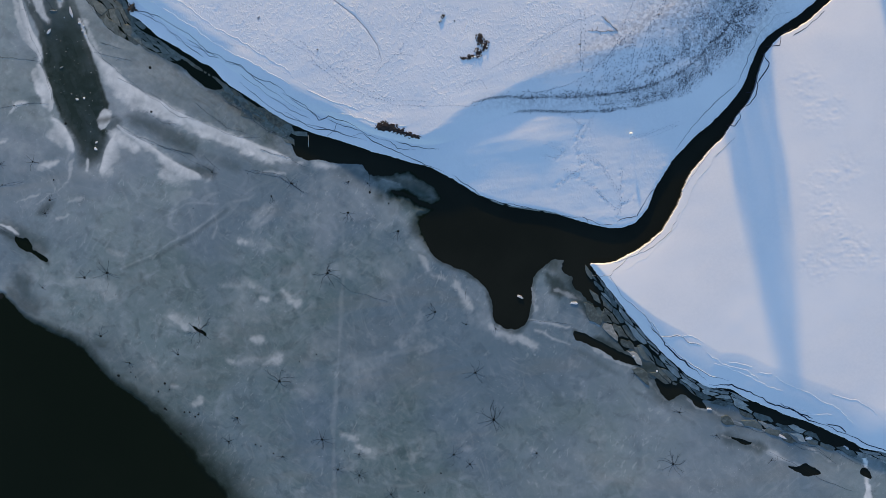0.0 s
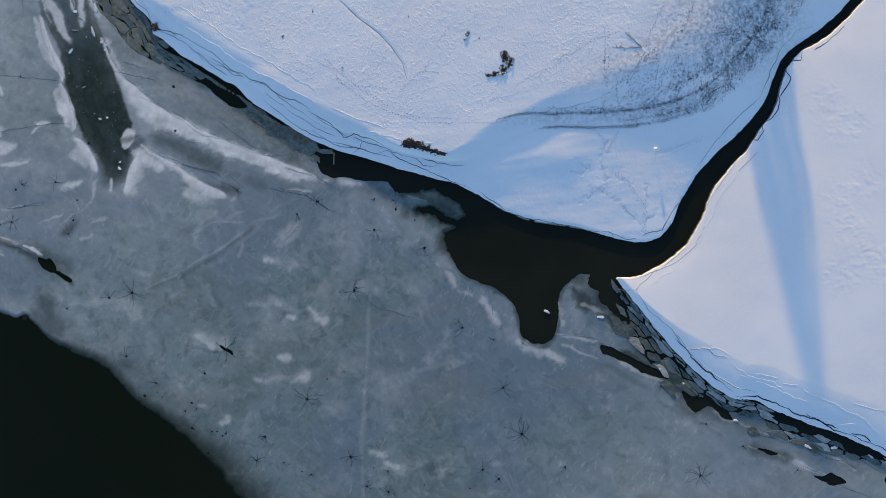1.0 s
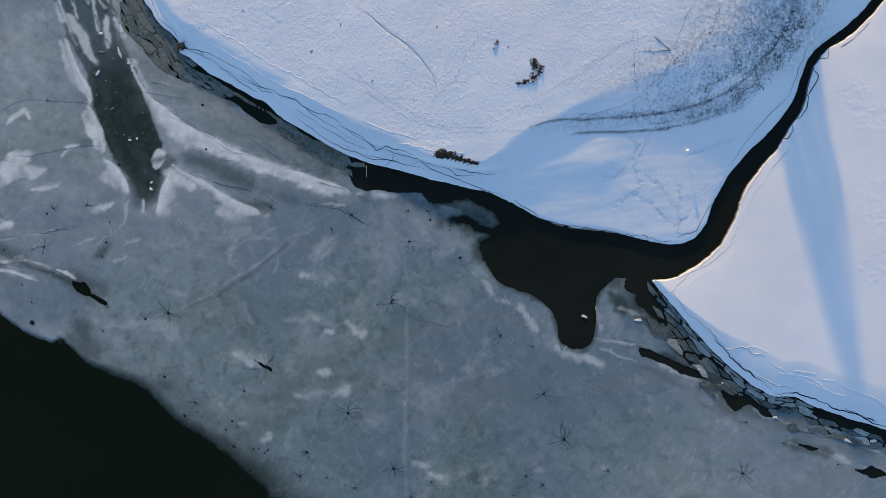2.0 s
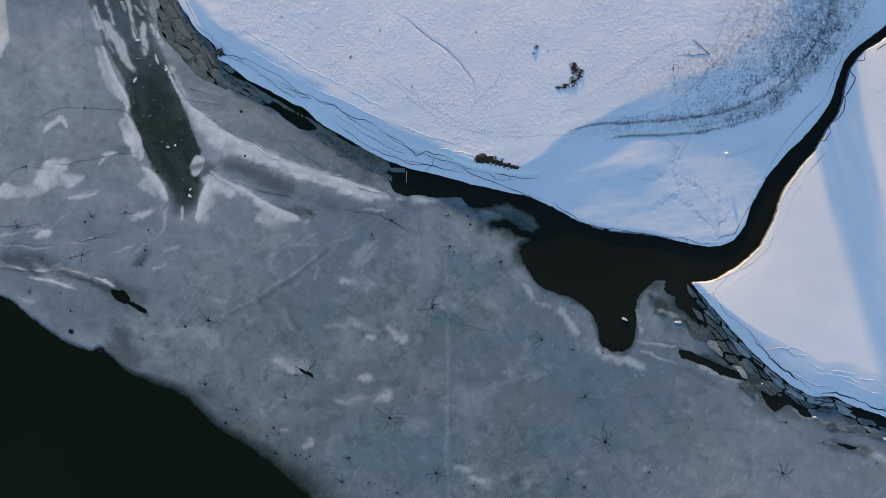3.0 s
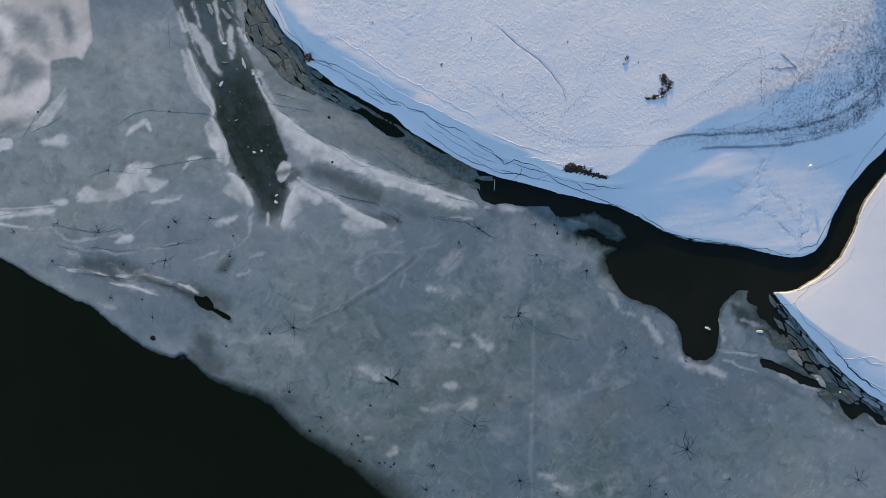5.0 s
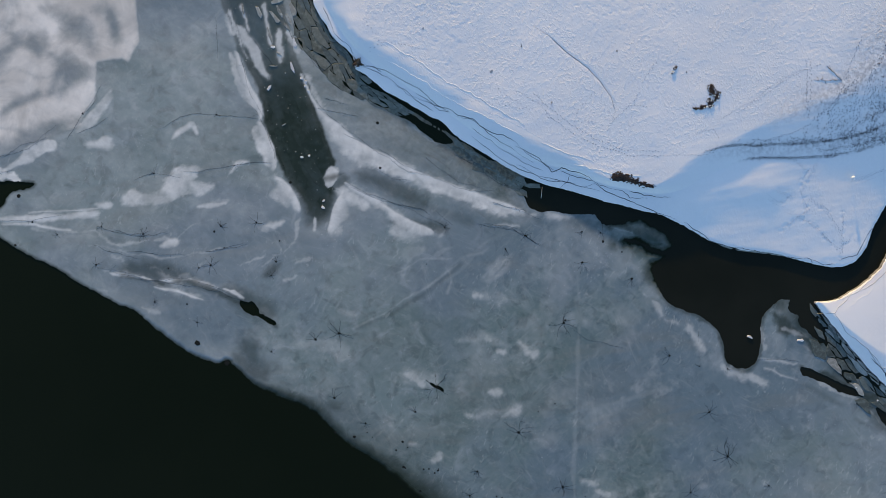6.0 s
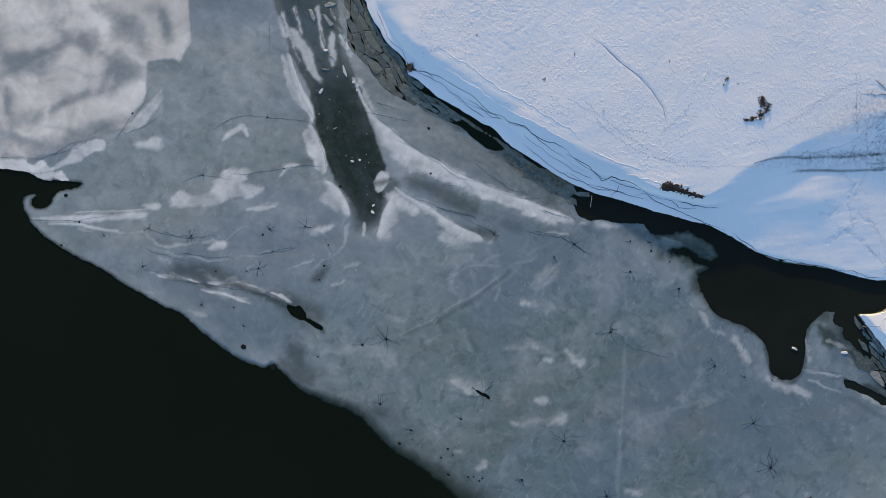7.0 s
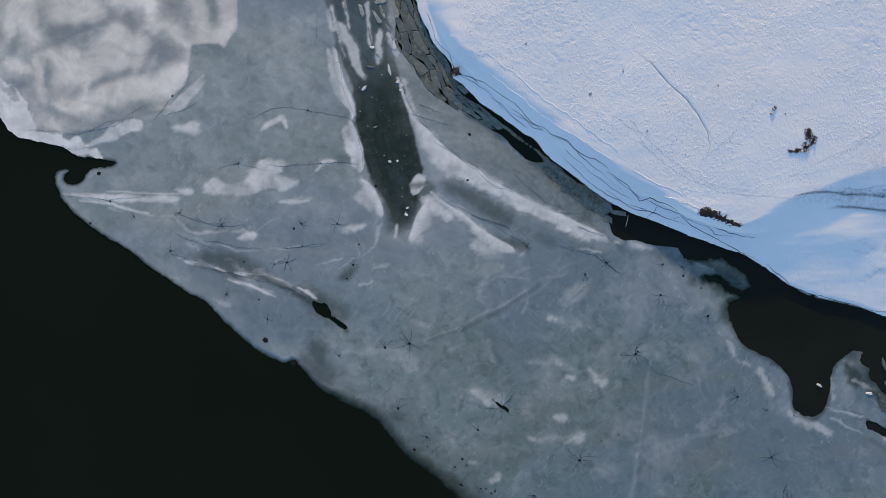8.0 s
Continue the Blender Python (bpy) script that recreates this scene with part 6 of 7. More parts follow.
def taper(n, width, seed, ends=0.12):
    t = np.linspace(0, 1, n)
    w = width * (0.7 + 0.75 * fbm(0.25 * np.arange(n) + 9 * seed, t * 0 + seed, 3.0, 3, seed))
    return np.maximum(w * np.minimum(1, np.minimum(t, 1 - t) / ends + 0.15), 0.02)


def add_cracks(lines, parent, z_at, width, material, name, label, wobble=0.35, lip=0.0, twigs=0.0):
    r = np.random.default_rng(len(lines))
    for k, pts in enumerate(lines):
        line = wander(pts, 0.25, wobble, 7 + k)
        if len(line) < 4:
            continue
        v, f = ribbon(line, taper(len(line), width, k + 3), z_at, 0.014, -0.008)
        ribs = [(v, f)]
        for j in range(3, len(line) - 3):
            if twigs and r.random() < twigs:
                a, l = r.uniform(0, 6.28), r.uniform(0.25, 0.9)
                twig = line[j] + np.outer(np.linspace(0, l, 4), (math.cos(a), math.sin(a))) + r.normal(0, 0.03, (4, 2))
                ribs.append(ribbon(twig, np.linspace(0.6 * width, 0.02, 4), z_at, 0.014, -0.005))
        v, f = stack(ribs)
        part(name, mesh_of(name, v, f, material), parent, label)
        if lip:
            v, f = ribbon(line + np.array((0.03, 0.10)), taper(len(line), lip, k + 31), z_at, 0.006, 0.03)
            part("snow_lip", mesh_of("snow_lip", v, f, SNOW), parent)


add_cracks(ICE_CRACKS_A + ICE_CRACKS_B + ICE_CRACKS_C + ICE_CRACKS_D + ICE_CRACKS_E + ICE_CRACKS_F + ICE_CRACKS_G + ICE_CRACKS_H + ICE_CRACKS_I, ice_sheet, ice_z, 0.042, DARK_GAP, "crack", "thin dark crack in grey ice", 0.4, 0.0, 0.07)
add_cracks(NORTH_CRACKS_A + NORTH_CRACKS_B + NORTH_CRACKS_C, bank_north, north_z, 0.11, CRACK_SHADE, "crack", "dark crack in shaded bank snow", 0.38)
add_cracks(EAST_SLABS, bank_east, east_z, 0.24, CRACK_SHADE, "crack", "dark gap behind snowy slabs at the bank edge", 0.5)
add_cracks(EAST_BLOCKS, bank_east, east_z, 0.2, CRACK_SHADE, "crack", "dark gap round a snow block at the bank edge", 0.3)
add_cracks(EAST_CRACKS, bank_east, east_z, 0.055, CRACK_SHADE, "crack", "fine crack in bank snow", 0.4, 0.06)
for k, pts in enumerate(EAST_RIDGES):
    line = wander(pts, 0.25, 0.5, 60 + k)
    v, f = ribbon(line, taper(len(line), 0.14, k + 50), east_z, 0.004, 0.025)
    part("snow_ridge", mesh_of("snow_ridge", v, f, SNOW), bank_east)
for k, pts in enumerate(NORTH_RIDGES):
    line = wander(pts, 0.25, 0.5, 80 + k)
    v, f = ribbon(line, taper(len(line), 0.15, k + 70), north_z, 0.004, 0.035)
    part("snow_ridge", mesh_of("snow_ridge", v, f, SNOW), bank_north)
# Dark strip along the furrow, painted in place of its shadow
furrow_line = wander(FURROW, 0.25, 0.12, 96)
v, f = ribbon(furrow_line, taper(len(furrow_line), 0.13, 97, 0.3), north_z, 0.02, 0.0)
part("furrow_bed", mesh_of("furrow_bed", v, f, PACKED_SHADE), bank_north)
crest_edge = [CREST[k] for k in range(4, 15)]
v, f = ribbon(wander(crest_edge, 0.25, 0.5, 90), taper(len(wander(crest_edge, 0.25, 0.5, 90)), 0.08, 91), north_z, 0.004, 0.015)
part("snow_ridge", mesh_of("snow_ridge", v, f, SNOW), bank_north)


def print_shape(x, y, z, turn, size):
    """A footprint: a shallow trodden hollow with a low rim, its shade put into the colour."""
    verts, faces = [], []
    for ring, (r, up) in enumerate(((1.1, 0.004), (0.95, 0.012), (0.7, 0.008))):
        for k in range(6):
            a = 2 * math.pi * k / 6
            u, w = r * size * math.cos(a), 0.34 * r * size * math.sin(a)
            verts.append((x + u * math.cos(turn) - w * math.sin(turn), y + u * math.sin(turn) + w * math.cos(turn), z + up))
    rim = [(6 * r + k, 6 * r + (k + 1) % 6, 6 * r + 6 + (k + 1) % 6, 6 * r + 6 + k) for r in (0,) for k in range(6)]
    bowl = [(6 + k, 6 + (k + 1) % 6, 12 + (k + 1) % 6, 12 + k) for k in range(6)] + [tuple(range(12, 18))]
    return verts, rim, bowl


def track(pts, z_at, gap, spread, size, seed, label):
    r = np.random.default_rng(seed)
    line = wander(pts, gap, 0.25, seed)
    verts, faces, kinds = [], [], []
    for k in range(len(line) - 1):
        d = line[k + 1] - line[k]
        turn = math.atan2(d[1], d[0])
        side = spread * (1 if k % 2 else -1) + r.normal(0, 0.04)
        x, y = line[k][0] - side * math.sin(turn), line[k][1] + side * math.cos(turn)
        v, rim, bowl = print_shape(x, y, float(z_at(x, y)) + 0.005, turn + r.normal(0, 0.2), size * r.uniform(0.75, 1.2))
        n = len(verts)
        verts += v
        faces += [tuple(i + n for i in f) for f in rim + bowl]
        kinds += [1] * len(rim) + [1] * len(bowl)
    me = mesh_of("footprint_trail", verts, faces, SNOW)
    me.materials.append(PACKED_SHADE)
    me.polygons.foreach_set("material_index", kinds)
    ob = new("footprint_trail", me)
    tagged(ob, label, "footprints", kind="stuff")


for k, pts in enumerate(TRACKS_A):
    track(pts, north_z, 0.55, 0.05, 0.125, 100 + k, "line of dark footprints across the snowy plateau")
for k, pts in enumerate(TRACKS_SLOPE):
    track(pts, north_z, 0.5, 0.07, 0.15, 200 + k, "line of dark footprints down the snowy slope")
    if k < 6:
        track([(x + 0.5 + rng.uniform(-0.5, 0.5), y + rng.uniform(-0.5, 0.5)) for x, y in pts], north_z, 0.55, 0.12, 0.14, 160 + k, "line of dark footprints down the snowy slope")
for k, pts in enumerate(TRACKS_C):
    track(pts, north_z, 0.6, 0.12, 0.11, 120 + k, "faint line of footprints near the snowy crest")
for k, pts in enumerate(TRACKS_B[:7]):
    track([(x + rng.uniform(-1, 1), y + rng.uniform(-0.8, 0.8)) for x, y in pts], north_z, 0.28, 0.3, 0.07, 180 + k, "scattered footprints in shaded terrace snow")
for k, pts in enumerate(TRACKS_B):
    track(pts, north_z, 0.34, 0.12, 0.11, 140 + k, "scattered footprints in shaded terrace snow")


# ---- stars in the ice ----
def star(x, y, radius, seed, middle=None, spread=360):
    """A melt hole with forked dark channels running out from it."""
    r = np.random.default_rng(seed)
    base = new("ice_star")
    z0 = float(ice_z(x, y))
    base.location = (x, y, z0)
    tagged(base, "dark melt hole with branching channels in grey ice", "ice star", "ice stars")

    def local_z(px, py):
        return ice_z(px + x, py + y) - z0
    core = (0.09 + 0.04 * radius) * r.uniform(0.9, 1.3)
    n, a0 = 9, r.uniform(0, 6.28)
    ring = [(core * r.uniform(0.7, 1.3) * math.cos(a0 + 6.283 * k / n), core * r.uniform(0.6, 1.2) * math.sin(a0 + 6.283 * k / n)) for k in range(n)]
    rim = [(px, py, float(local_z(px, py)) + 0.012) for px, py in ring]
    pit = [(0.8 * px, 0.8 * py, float(local_z(0.8 * px, 0.8 * py)) + 0.01) for px, py in ring]
    faces = [(k, (k + 1) % n, n + (k + 1) % n, n + k) for k in range(n)] + [tuple(range(n, 2 * n))]
    part("melt_hole", mesh_of("melt_hole", rim + pit, faces, DARK_GAP), base)
    legs = int(r.integers(6, 11)) if radius > 1.2 else int(r.integers(3, 7))
    fan = radians(spread) if middle is not None else 6.283 if radius > 1.4 else r.uniform(3.0, 6.283)
    if middle is not None:
        legs = max(3, int(legs * (0.3 + 0.7 * spread / 360)))
        a0 = radians(middle) - 0.5 * fan * (legs - 1) / legs
    for k in range(legs):
        ang = a0 + fan * (k + r.uniform(-0.28, 0.28)) / legs
        reach = radius * r.uniform(0.55, 1.05)
        todo = [((0.6 * core * math.cos(ang), 0.6 * core * math.sin(ang)), ang, reach, 0.034 + 0.012 * radius)]
        pieces = []
        while todo:
            (px, py), an, left, w = todo.pop()
            steps = max(3, int(left / 0.3))
            line = [(px, py)]
            for s in range(steps):
                an += r.normal(0, 0.2)
                px, py = px + left / steps * math.cos(an), py + left / steps * math.sin(an)
                line.append((px, py))
                if left > 0.6 and s > 0.3 * steps and r.random() < 0.4:
                    todo.append(((px, py), an + r.choice((-1, 1)) * r.uniform(0.4, 0.8), left * (1 - s / steps) * r.uniform(0.35, 0.7), w * 0.6))
            line = np.array(line)
            pieces.append(ribbon(line, np.linspace(w, 0.02, len(line)), local_z, 0.016, -0.006))
        v, f = stack(pieces)
        part("channel", mesh_of("channel", v, f, DARK_GAP), base)


# one-sided stars: the way of the fan and its width, degrees
FANS = {5: (270, 200), 6: (240, 120), 7: (180, 200), 16: (120, 150), 17: (90, 150), 18: (130, 120), 20: (80, 150), 21: (280, 70), 24: (220, 120)}
for k, (x, y, radius) in enumerate(STARS_A + STARS_B + STARS_C):
    star(x, y, 1.12 * radius, 200 + k, *FANS.get(k, (None, 360)))


def melt_hole(x, y, radius, seed):
    r = np.random.default_rng(seed)
    n = 10
    ring = [(radius * r.uniform(0.7, 1.25) * math.cos(6.283 * k / n), radius * r.uniform(0.7, 1.25) * math.sin(6.283 * k / n)) for k in range(n)]
    z = float(ice_z(x, y))
    verts = [(px, py, 0.014) for px, py in ring] + [(0.85 * px, 0.85 * py, 0.011) for px, py in ring]
    faces = [(k, (k + 1) % n, n + (k + 1) % n, n + k) for k in range(n)] + [tuple(range(n, 2 * n))]
    ob = new("melt_hole", mesh_of("melt_hole", verts, faces, DARK_GAP))
    ob.location = (x, y, z)
    tagged(ob, "small round dark melt hole in grey ice", "melt hole", "melt holes")


DOTS_C = [(-20.5, -3.7, 0.3), (-27.1, 11.8, 0.25), (-13.2, 10.3, 0.4), (-9.8, 8.3, 0.25), (-45.3, 7.4, 0.15), (-59.7, -8.4, 0.15)]
for k, (x, y, radius) in enumerate(DOTS_A + DOTS_B + DOTS_C):
    melt_hole(x, y, 0.62 * radius, 400 + k)


# ---- loose ice ----
def floe(name, x, y, length, width, turn, material, seed, top=0.03, label="", group="", corners=7):
    """An irregular slab of ice with a chamfered rim, afloat or lying on the sheet."""
    r = np.random.default_rng(seed)
    ring = []
    for k in range(corners):
        a = 6.283 * (k + r.uniform(-0.3, 0.3)) / corners
        c, s = math.cos(a), math.sin(a)
        q = 1.0 / max(abs(c) ** 5 + abs(s) ** 5, 0.1) ** 0.2
        q *= r.uniform(0.72, 1.05)
        ring.append((0.5 * length * q * c, 0.5 * width * q * s))
    tilt = r.normal(0, 0.012, 2)
    edge = min(0.07, 0.15 * width)
    kx, ky = 1 - 2 * edge / length, 1 - 2 * edge / width
    top_ring = [(px * kx, py * ky, 0.02 + tilt[0] * px + tilt[1] * py) for px, py in ring]
    mid_ring = [(px, py, -0.03 + tilt[0] * px + tilt[1] * py) for px, py in ring]
    low_ring = [(px * 0.97, py * 0.97, -0.16) for px, py in ring]
    n = corners
    faces = [tuple(range(n)), tuple(range(3 * n - 1, 2 * n - 1, -1))]
    for o in (0, n):
        faces += [(o + (k + 1) % n, o + k, o + n + k, o + n + (k + 1) % n) for k in range(n)]
    ob = new(name, mesh_of(name, top_ring + mid_ring + low_ring, faces, material))
    ob.matrix_world = pose(x, y, top, 0, 0, turn)
    return tagged(ob, label, "ice floe", group)


SETS = ((SLABS_WHITE, SLAB_WHITE, "small chunk of white ice on dark thin ice", "white ice chunks"),
        (SLABS_LEAD, SLAB_PALE, "long frosted ice slab in the dark lead", "slabs in the lead"),
        (SLABS_SHORE_B, SLAB_BROWN, "silty brown-grey ice slab beside the snow bank", "slabs along the bank"),
        (SLABS_POOL, SLAB_PALE, "pale broken ice slab at the pool", "slabs at the pool"),
        (STRIP_WHITE, SLAB_WHITE, "bright white ice chunk lying on grey floes", "white chunks along the bank"))
for n, (rows, material, label, group) in enumerate(SETS):
    for k, (x, y, length, width, turn) in enumerate(rows):
        lying = {0: 0.035, 1: 0.035, 4: 0.055}.get(n, 0.03)
        floe("ice_floe", x, y, length, width, turn, material, 500 + 40 * n + k, lying, label, group, 5 if n < 2 or n == 4 else 6 + k % 2)

# flagstone-like floes between the near bank and the ice
def cut(poly, px, py, qx, qy):
    """The part of a polygon that lies nearer to p than to q."""
    mx, my, nx, ny = 0.5 * (px + qx), 0.5 * (py + qy), qx - px, qy - py
    out = []
    for (ax, ay), (bx, by) in zip(poly, poly[1:] + poly[:1]):
        da, db = (ax - mx) * nx + (ay - my) * ny, (bx - mx) * nx + (by - my) * ny
        if da <= 0:
            out.append((ax, ay))
        if da * db < 0:
            t = da / (da - db)
            out.append((ax + t * (bx - ax), ay + t * (by - ay)))
    return out


def fractured_floe(cell, centre, material, seed, label, group, afloat):
    """One angular slab of a fractured sheet: flat top, chamfered rim, rough underside."""
    r = np.random.default_rng(seed)
    cx, cy = centre
    ring = []
    for (ax, ay), (bx, by) in zip(cell, cell[1:] + cell[:1]):
        ring.append((ax - cx, ay - cy))
        span = math.hypot(bx - ax, by - ay)
        for t in ((0.33, 0.68) if span > 1.4 else (0.5,) if span > 0.6 else ()):
            t += r.uniform(-0.1, 0.1)
            ring.append((ax + t * (bx - ax) - cx + r.normal(0, 0.05 * span), ay + t * (by - ay) - cy + r.normal(0, 0.05 * span)))
    n = len(ring)
    tilt = r.normal(0, 0.014, 2)
    top = [(0.94 * x, 0.94 * y, 0.02 + tilt[0] * x + tilt[1] * y) for x, y in ring]
    mid = [(x, y, -0.02 + tilt[0] * x + tilt[1] * y) for x, y in ring]
    low = [(0.97 * x, 0.97 * y, -0.14) for x, y in ring]
    faces = [tuple(range(n)), tuple(range(3 * n - 1, 2 * n - 1, -1))]
    for o in (0, n):
        faces += [(o + (k + 1) % n, o + k, o + n + k, o + n + (k + 1) % n) for k in range(n)]
    ob = new("ice_floe", mesh_of("ice_floe", top + mid + low, faces, material))
    ob.location = (cx, cy, afloat)
    return tagged(ob, label, "ice floe", group)


def fracture(line, side, length, steps, reach_of, area, bank, choose, label, group, seed, tight=(0.74, 0.95), fill=0.8, afloat=0.0, overlap=9.0):
    """Breaks the ice along a shoreline into angular floes, long along the bank and narrow next to it."""
    r = np.random.default_rng(seed)
    far = np.concatenate([[0], np.cumsum(np.hypot(*np.diff(line, axis=0).T))])

    def place(s, off):
        x, y = np.interp(s, far, line[:, 0]), np.interp(s, far, line[:, 1])
        dx = np.interp(s + 1.0, far, line[:, 0]) - np.interp(s - 1.0, far, line[:, 0])
        dy = np.interp(s + 1.0, far, line[:, 1]) - np.interp(s - 1.0, far, line[:, 1])
        n = max(math.hypot(dx, dy), 1e-6)
        return x + side * off * dy / n, y - side * off * dx / n
    rows = len(reach_of) - 1
    seeds = [(u + r.uniform(-0.5, 0.5), v + r.uniform(-0.45, 0.45)) for u in np.arange(-0.5, steps + 1, 1.0) for v in np.arange(-0.5, rows + 0.5, 1.0) if r.random() < 0.78]
    for k, (u, v) in enumerate(seeds):
        if not (0 < u < steps and 0 < v < rows):
            continue
        cell = [(u - 2, v - 2), (u + 2, v - 2), (u + 2, v + 2), (u - 2, v + 2)]
        for a, b in seeds:
            if (a, b) != (u, v) and abs(a - u) < 3 and abs(b - v) < 3:
                cell = cut(cell, u, v, a, b)
        q = r.uniform(*tight)
        spots = [place(length * (u + (a - u) * q), np.interp(v + (b - v) * q, range(rows + 1), reach_of)) for a, b in cell]
        px, py = np.array([p[0] for p in spots]), np.array([p[1] for p in spots])
        at, off = length * u, float(np.interp(v, range(rows + 1), reach_of))
        room = area_depth(px, py, area)
        if overlap < 9 and room.max() > 0.25:
            k_in = int(room.argmax())
            for _ in range(12):
                out = area_depth(px, py, area) < -overlap
                px, py = np.where(out, px + 0.15 * (px[k_in] - px), px), np.where(out, py + 0.15 * (py[k_in] - py), py)
            spots, room = list(zip(px.tolist(), py.tolist())), area_depth(px, py, area)
        if room.max() < 0.25 or np.median(room) < -0.5 or r.random() > fill or (area_depth(px, py, bank) > 0.3).any():
            continue
        material = choose(at, off, r, px.mean(), py.mean())
        if material:
            fractured_floe(spots, (px.mean(), py.mean()), material, seed + k, label, group, afloat)


STRIP_LEADS = [curve_points(a, 3, True) for a in (LEAD_A, LEAD_D, LEAD_E)]


def near_bank(at, off, r, x, y):
    """Pale slivers next to the bank, then dim plates; few of them in the open leads."""
    if any(inside(np.array([x]), np.array([y]), a)[0] for a in STRIP_LEADS) and r.random() > 0.06:
        return None
    if at < 3.5 and off > 1.6:
        return None
    if off > 3.2 and r.random() < 0.45:
        return None
    return SLAB_PALE if r.random() < (0.85 if off < 1.6 else 0.3) else SLAB_GREY


def far_bank(at, off, r, x, y):
    if x > -56 and off < 0.8:
        return None
    return SLAB_BROWN if r.random() < 0.75 else SLAB_GREY


fracture(EAST_SW, 1, 2.9, 23, [0.1, 0.45, 0.9, 1.5, 2.3, 3.3, 4.5, 6.0, 7.6], STRIP_AREA, EAST_AREA, near_bank,
         "flat angular ice floe in black water beside the snow bank", "broken ice along the bank", 700, (0.74, 0.95), 0.93, 0.03)
NORTH_LINE = curve_points(NORTH_SHORE, 4)
fracture(NORTH_LINE[8:66], 1, 3.0, 16, [0.1, 0.45, 0.9, 1.5, 2.2, 2.9, 3.7, 4.6, 5.7, 7.0, 8.4], curve_points(BAND_W, 2, True), NORTH_AREA, far_bank,
         "silty brown-grey ice plate frozen against the snow bank", "silty plates along the bank", 1100, (0.95, 1.0), 0.99, 0.0, 0.25)
fracture(NORTH_LINE[60:84], 1, 2.2, 13, [0.1, 0.5, 1.1, 1.9, 2.9, 4.4], curve_points(BAND_C, 2, True), NORTH_AREA, far_bank,
         "silty brown-grey ice plate frozen against the snow bank", "silty plates along the bank", 1300, (0.9, 0.99), 0.7)

# crumbs of ice scattered over the dark lead
pieces = []
for k in range(200):
    x, y = rng.uniform(-78, -60), rng.uniform(18, 66)
    if area_depth(np.array([x]), np.array([y]), curve_points(LEAD_GREEN, 3, True))[0] < 0.3:
        continue
    size, a = rng.uniform(0.03, 0.11) * (1.6 if rng.random() < 0.1 else 1), rng.uniform(0, 6.28)
    ring = [(x + size * rng.uniform(0.5, 1.3) * math.cos(a + 1.57 * j), y + size * rng.uniform(0.5, 1.3) * math.sin(a + 1.57 * j)) for j in range(4)]
    pieces.append(([(*q, 0.0) for q in ring] + [(x, y, 0.03 + size * 0.15)], [(j, (j + 1) % 4, 4) for j in range(4)]))
v, f = stack(pieces)
tagged(new("ice_crumbs", mesh_of("ice_crumbs", v, f, SLAB_PALE)), "small pale ice crumbs frozen into dark thin ice", "ice", kind="stuff")


# ---- plants and marks on the banks ----
def tuft(x, y, z, size, height, r, blades=5):
    """A tuft of dry stalks leaning out from one root."""
    verts, faces = [], []
    a0 = r.uniform(0, 6.28)
    for k in range(blades):
        a = a0 + 6.283 * k / blades + r.normal(0, 0.3)
        c, s, w, l = math.cos(a), math.sin(a), size * 0.36, size * r.uniform(0.6, 1.2)
        n = len(verts)
        verts += [(x - w * s, y + w * c, z - 0.02), (x + w * s, y - w * c, z - 0.02), (x + 0.6 * l * c + w * s, y + 0.6 * l * s - w * c, z + height), (x + l * c, y + l * s, z + height * r.uniform(0.3, 0.8))]
        faces += [(n, n + 1, n + 2, n + 3)]
    return verts, faces


pieces = []
cand_x, cand_y = rng.uniform(-4, 64, 180000), rng.uniform(18, 62, 180000)
cand_t = area_depth(cand_x, cand_y, TOE_AREA)
cand_c = line_distance(cand_x, cand_y, curve_points(STUBBLE_ROW, 3))
cand_c = np.where(inside(cand_x, cand_y, np.vstack([curve_points(STUBBLE_ROW, 3), [(60, 120), (-20, 120), (-4, 24)]])), cand_c, -cand_c)
clump = fbm(cand_x, cand_y, 1.8, 3, 131)
east_side = smooth(cand_x, 22, 36)
rows_c = 0.42 * (cand_c > -3) * (cand_c < 0.5) * east_side + east_side * (0.3 + 0.45 * smooth(clump, -0.1, 0.5)) * smooth(-cand_c, -10, -3) * (cand_t > 0)
for offset, wide, weight, start in ((-0.1, 0.15, 5.0, 3), (0.3, 0.6, 0.8, 10), (-1.7, 0.3, 0.9, 26), (2.4, 0.6, 0.5, 26), (4.4, 0.7, 0.35, 28)):
    rows_c += weight * np.exp(-((cand_c - offset + 0.2 * clump) / wide) ** 2) * smooth(cand_x, start, start + 9)
rows_c += 3.4 * np.exp(-((cand_t - 0.35 + 0.2 * clump) / 0.2) ** 2) * smooth(cand_x, 12, 17) * smooth(-cand_x, -33, -29)
rows_c *= smooth(cand_x, -2, 10) * smooth(clump, -1.0, 0.4) * (cand_t > -0.2)
pick = rng.random(180000) < rows_c * 0.6
tz = north_z(cand_x[pick], cand_y[pick])
for x, y, z in zip(cand_x[pick], cand_y[pick], tz):
    pieces.append(tuft(x, y, z, rng.uniform(0.05, 0.125), rng.uniform(0.02, 0.05), rng, 4))
v, f = stack(pieces)
tagged(new("dry_grass", mesh_of("dry_grass", v, f, GRASS)), "dark dry grass stubble poking through slope snow", "grass", kind="stuff")


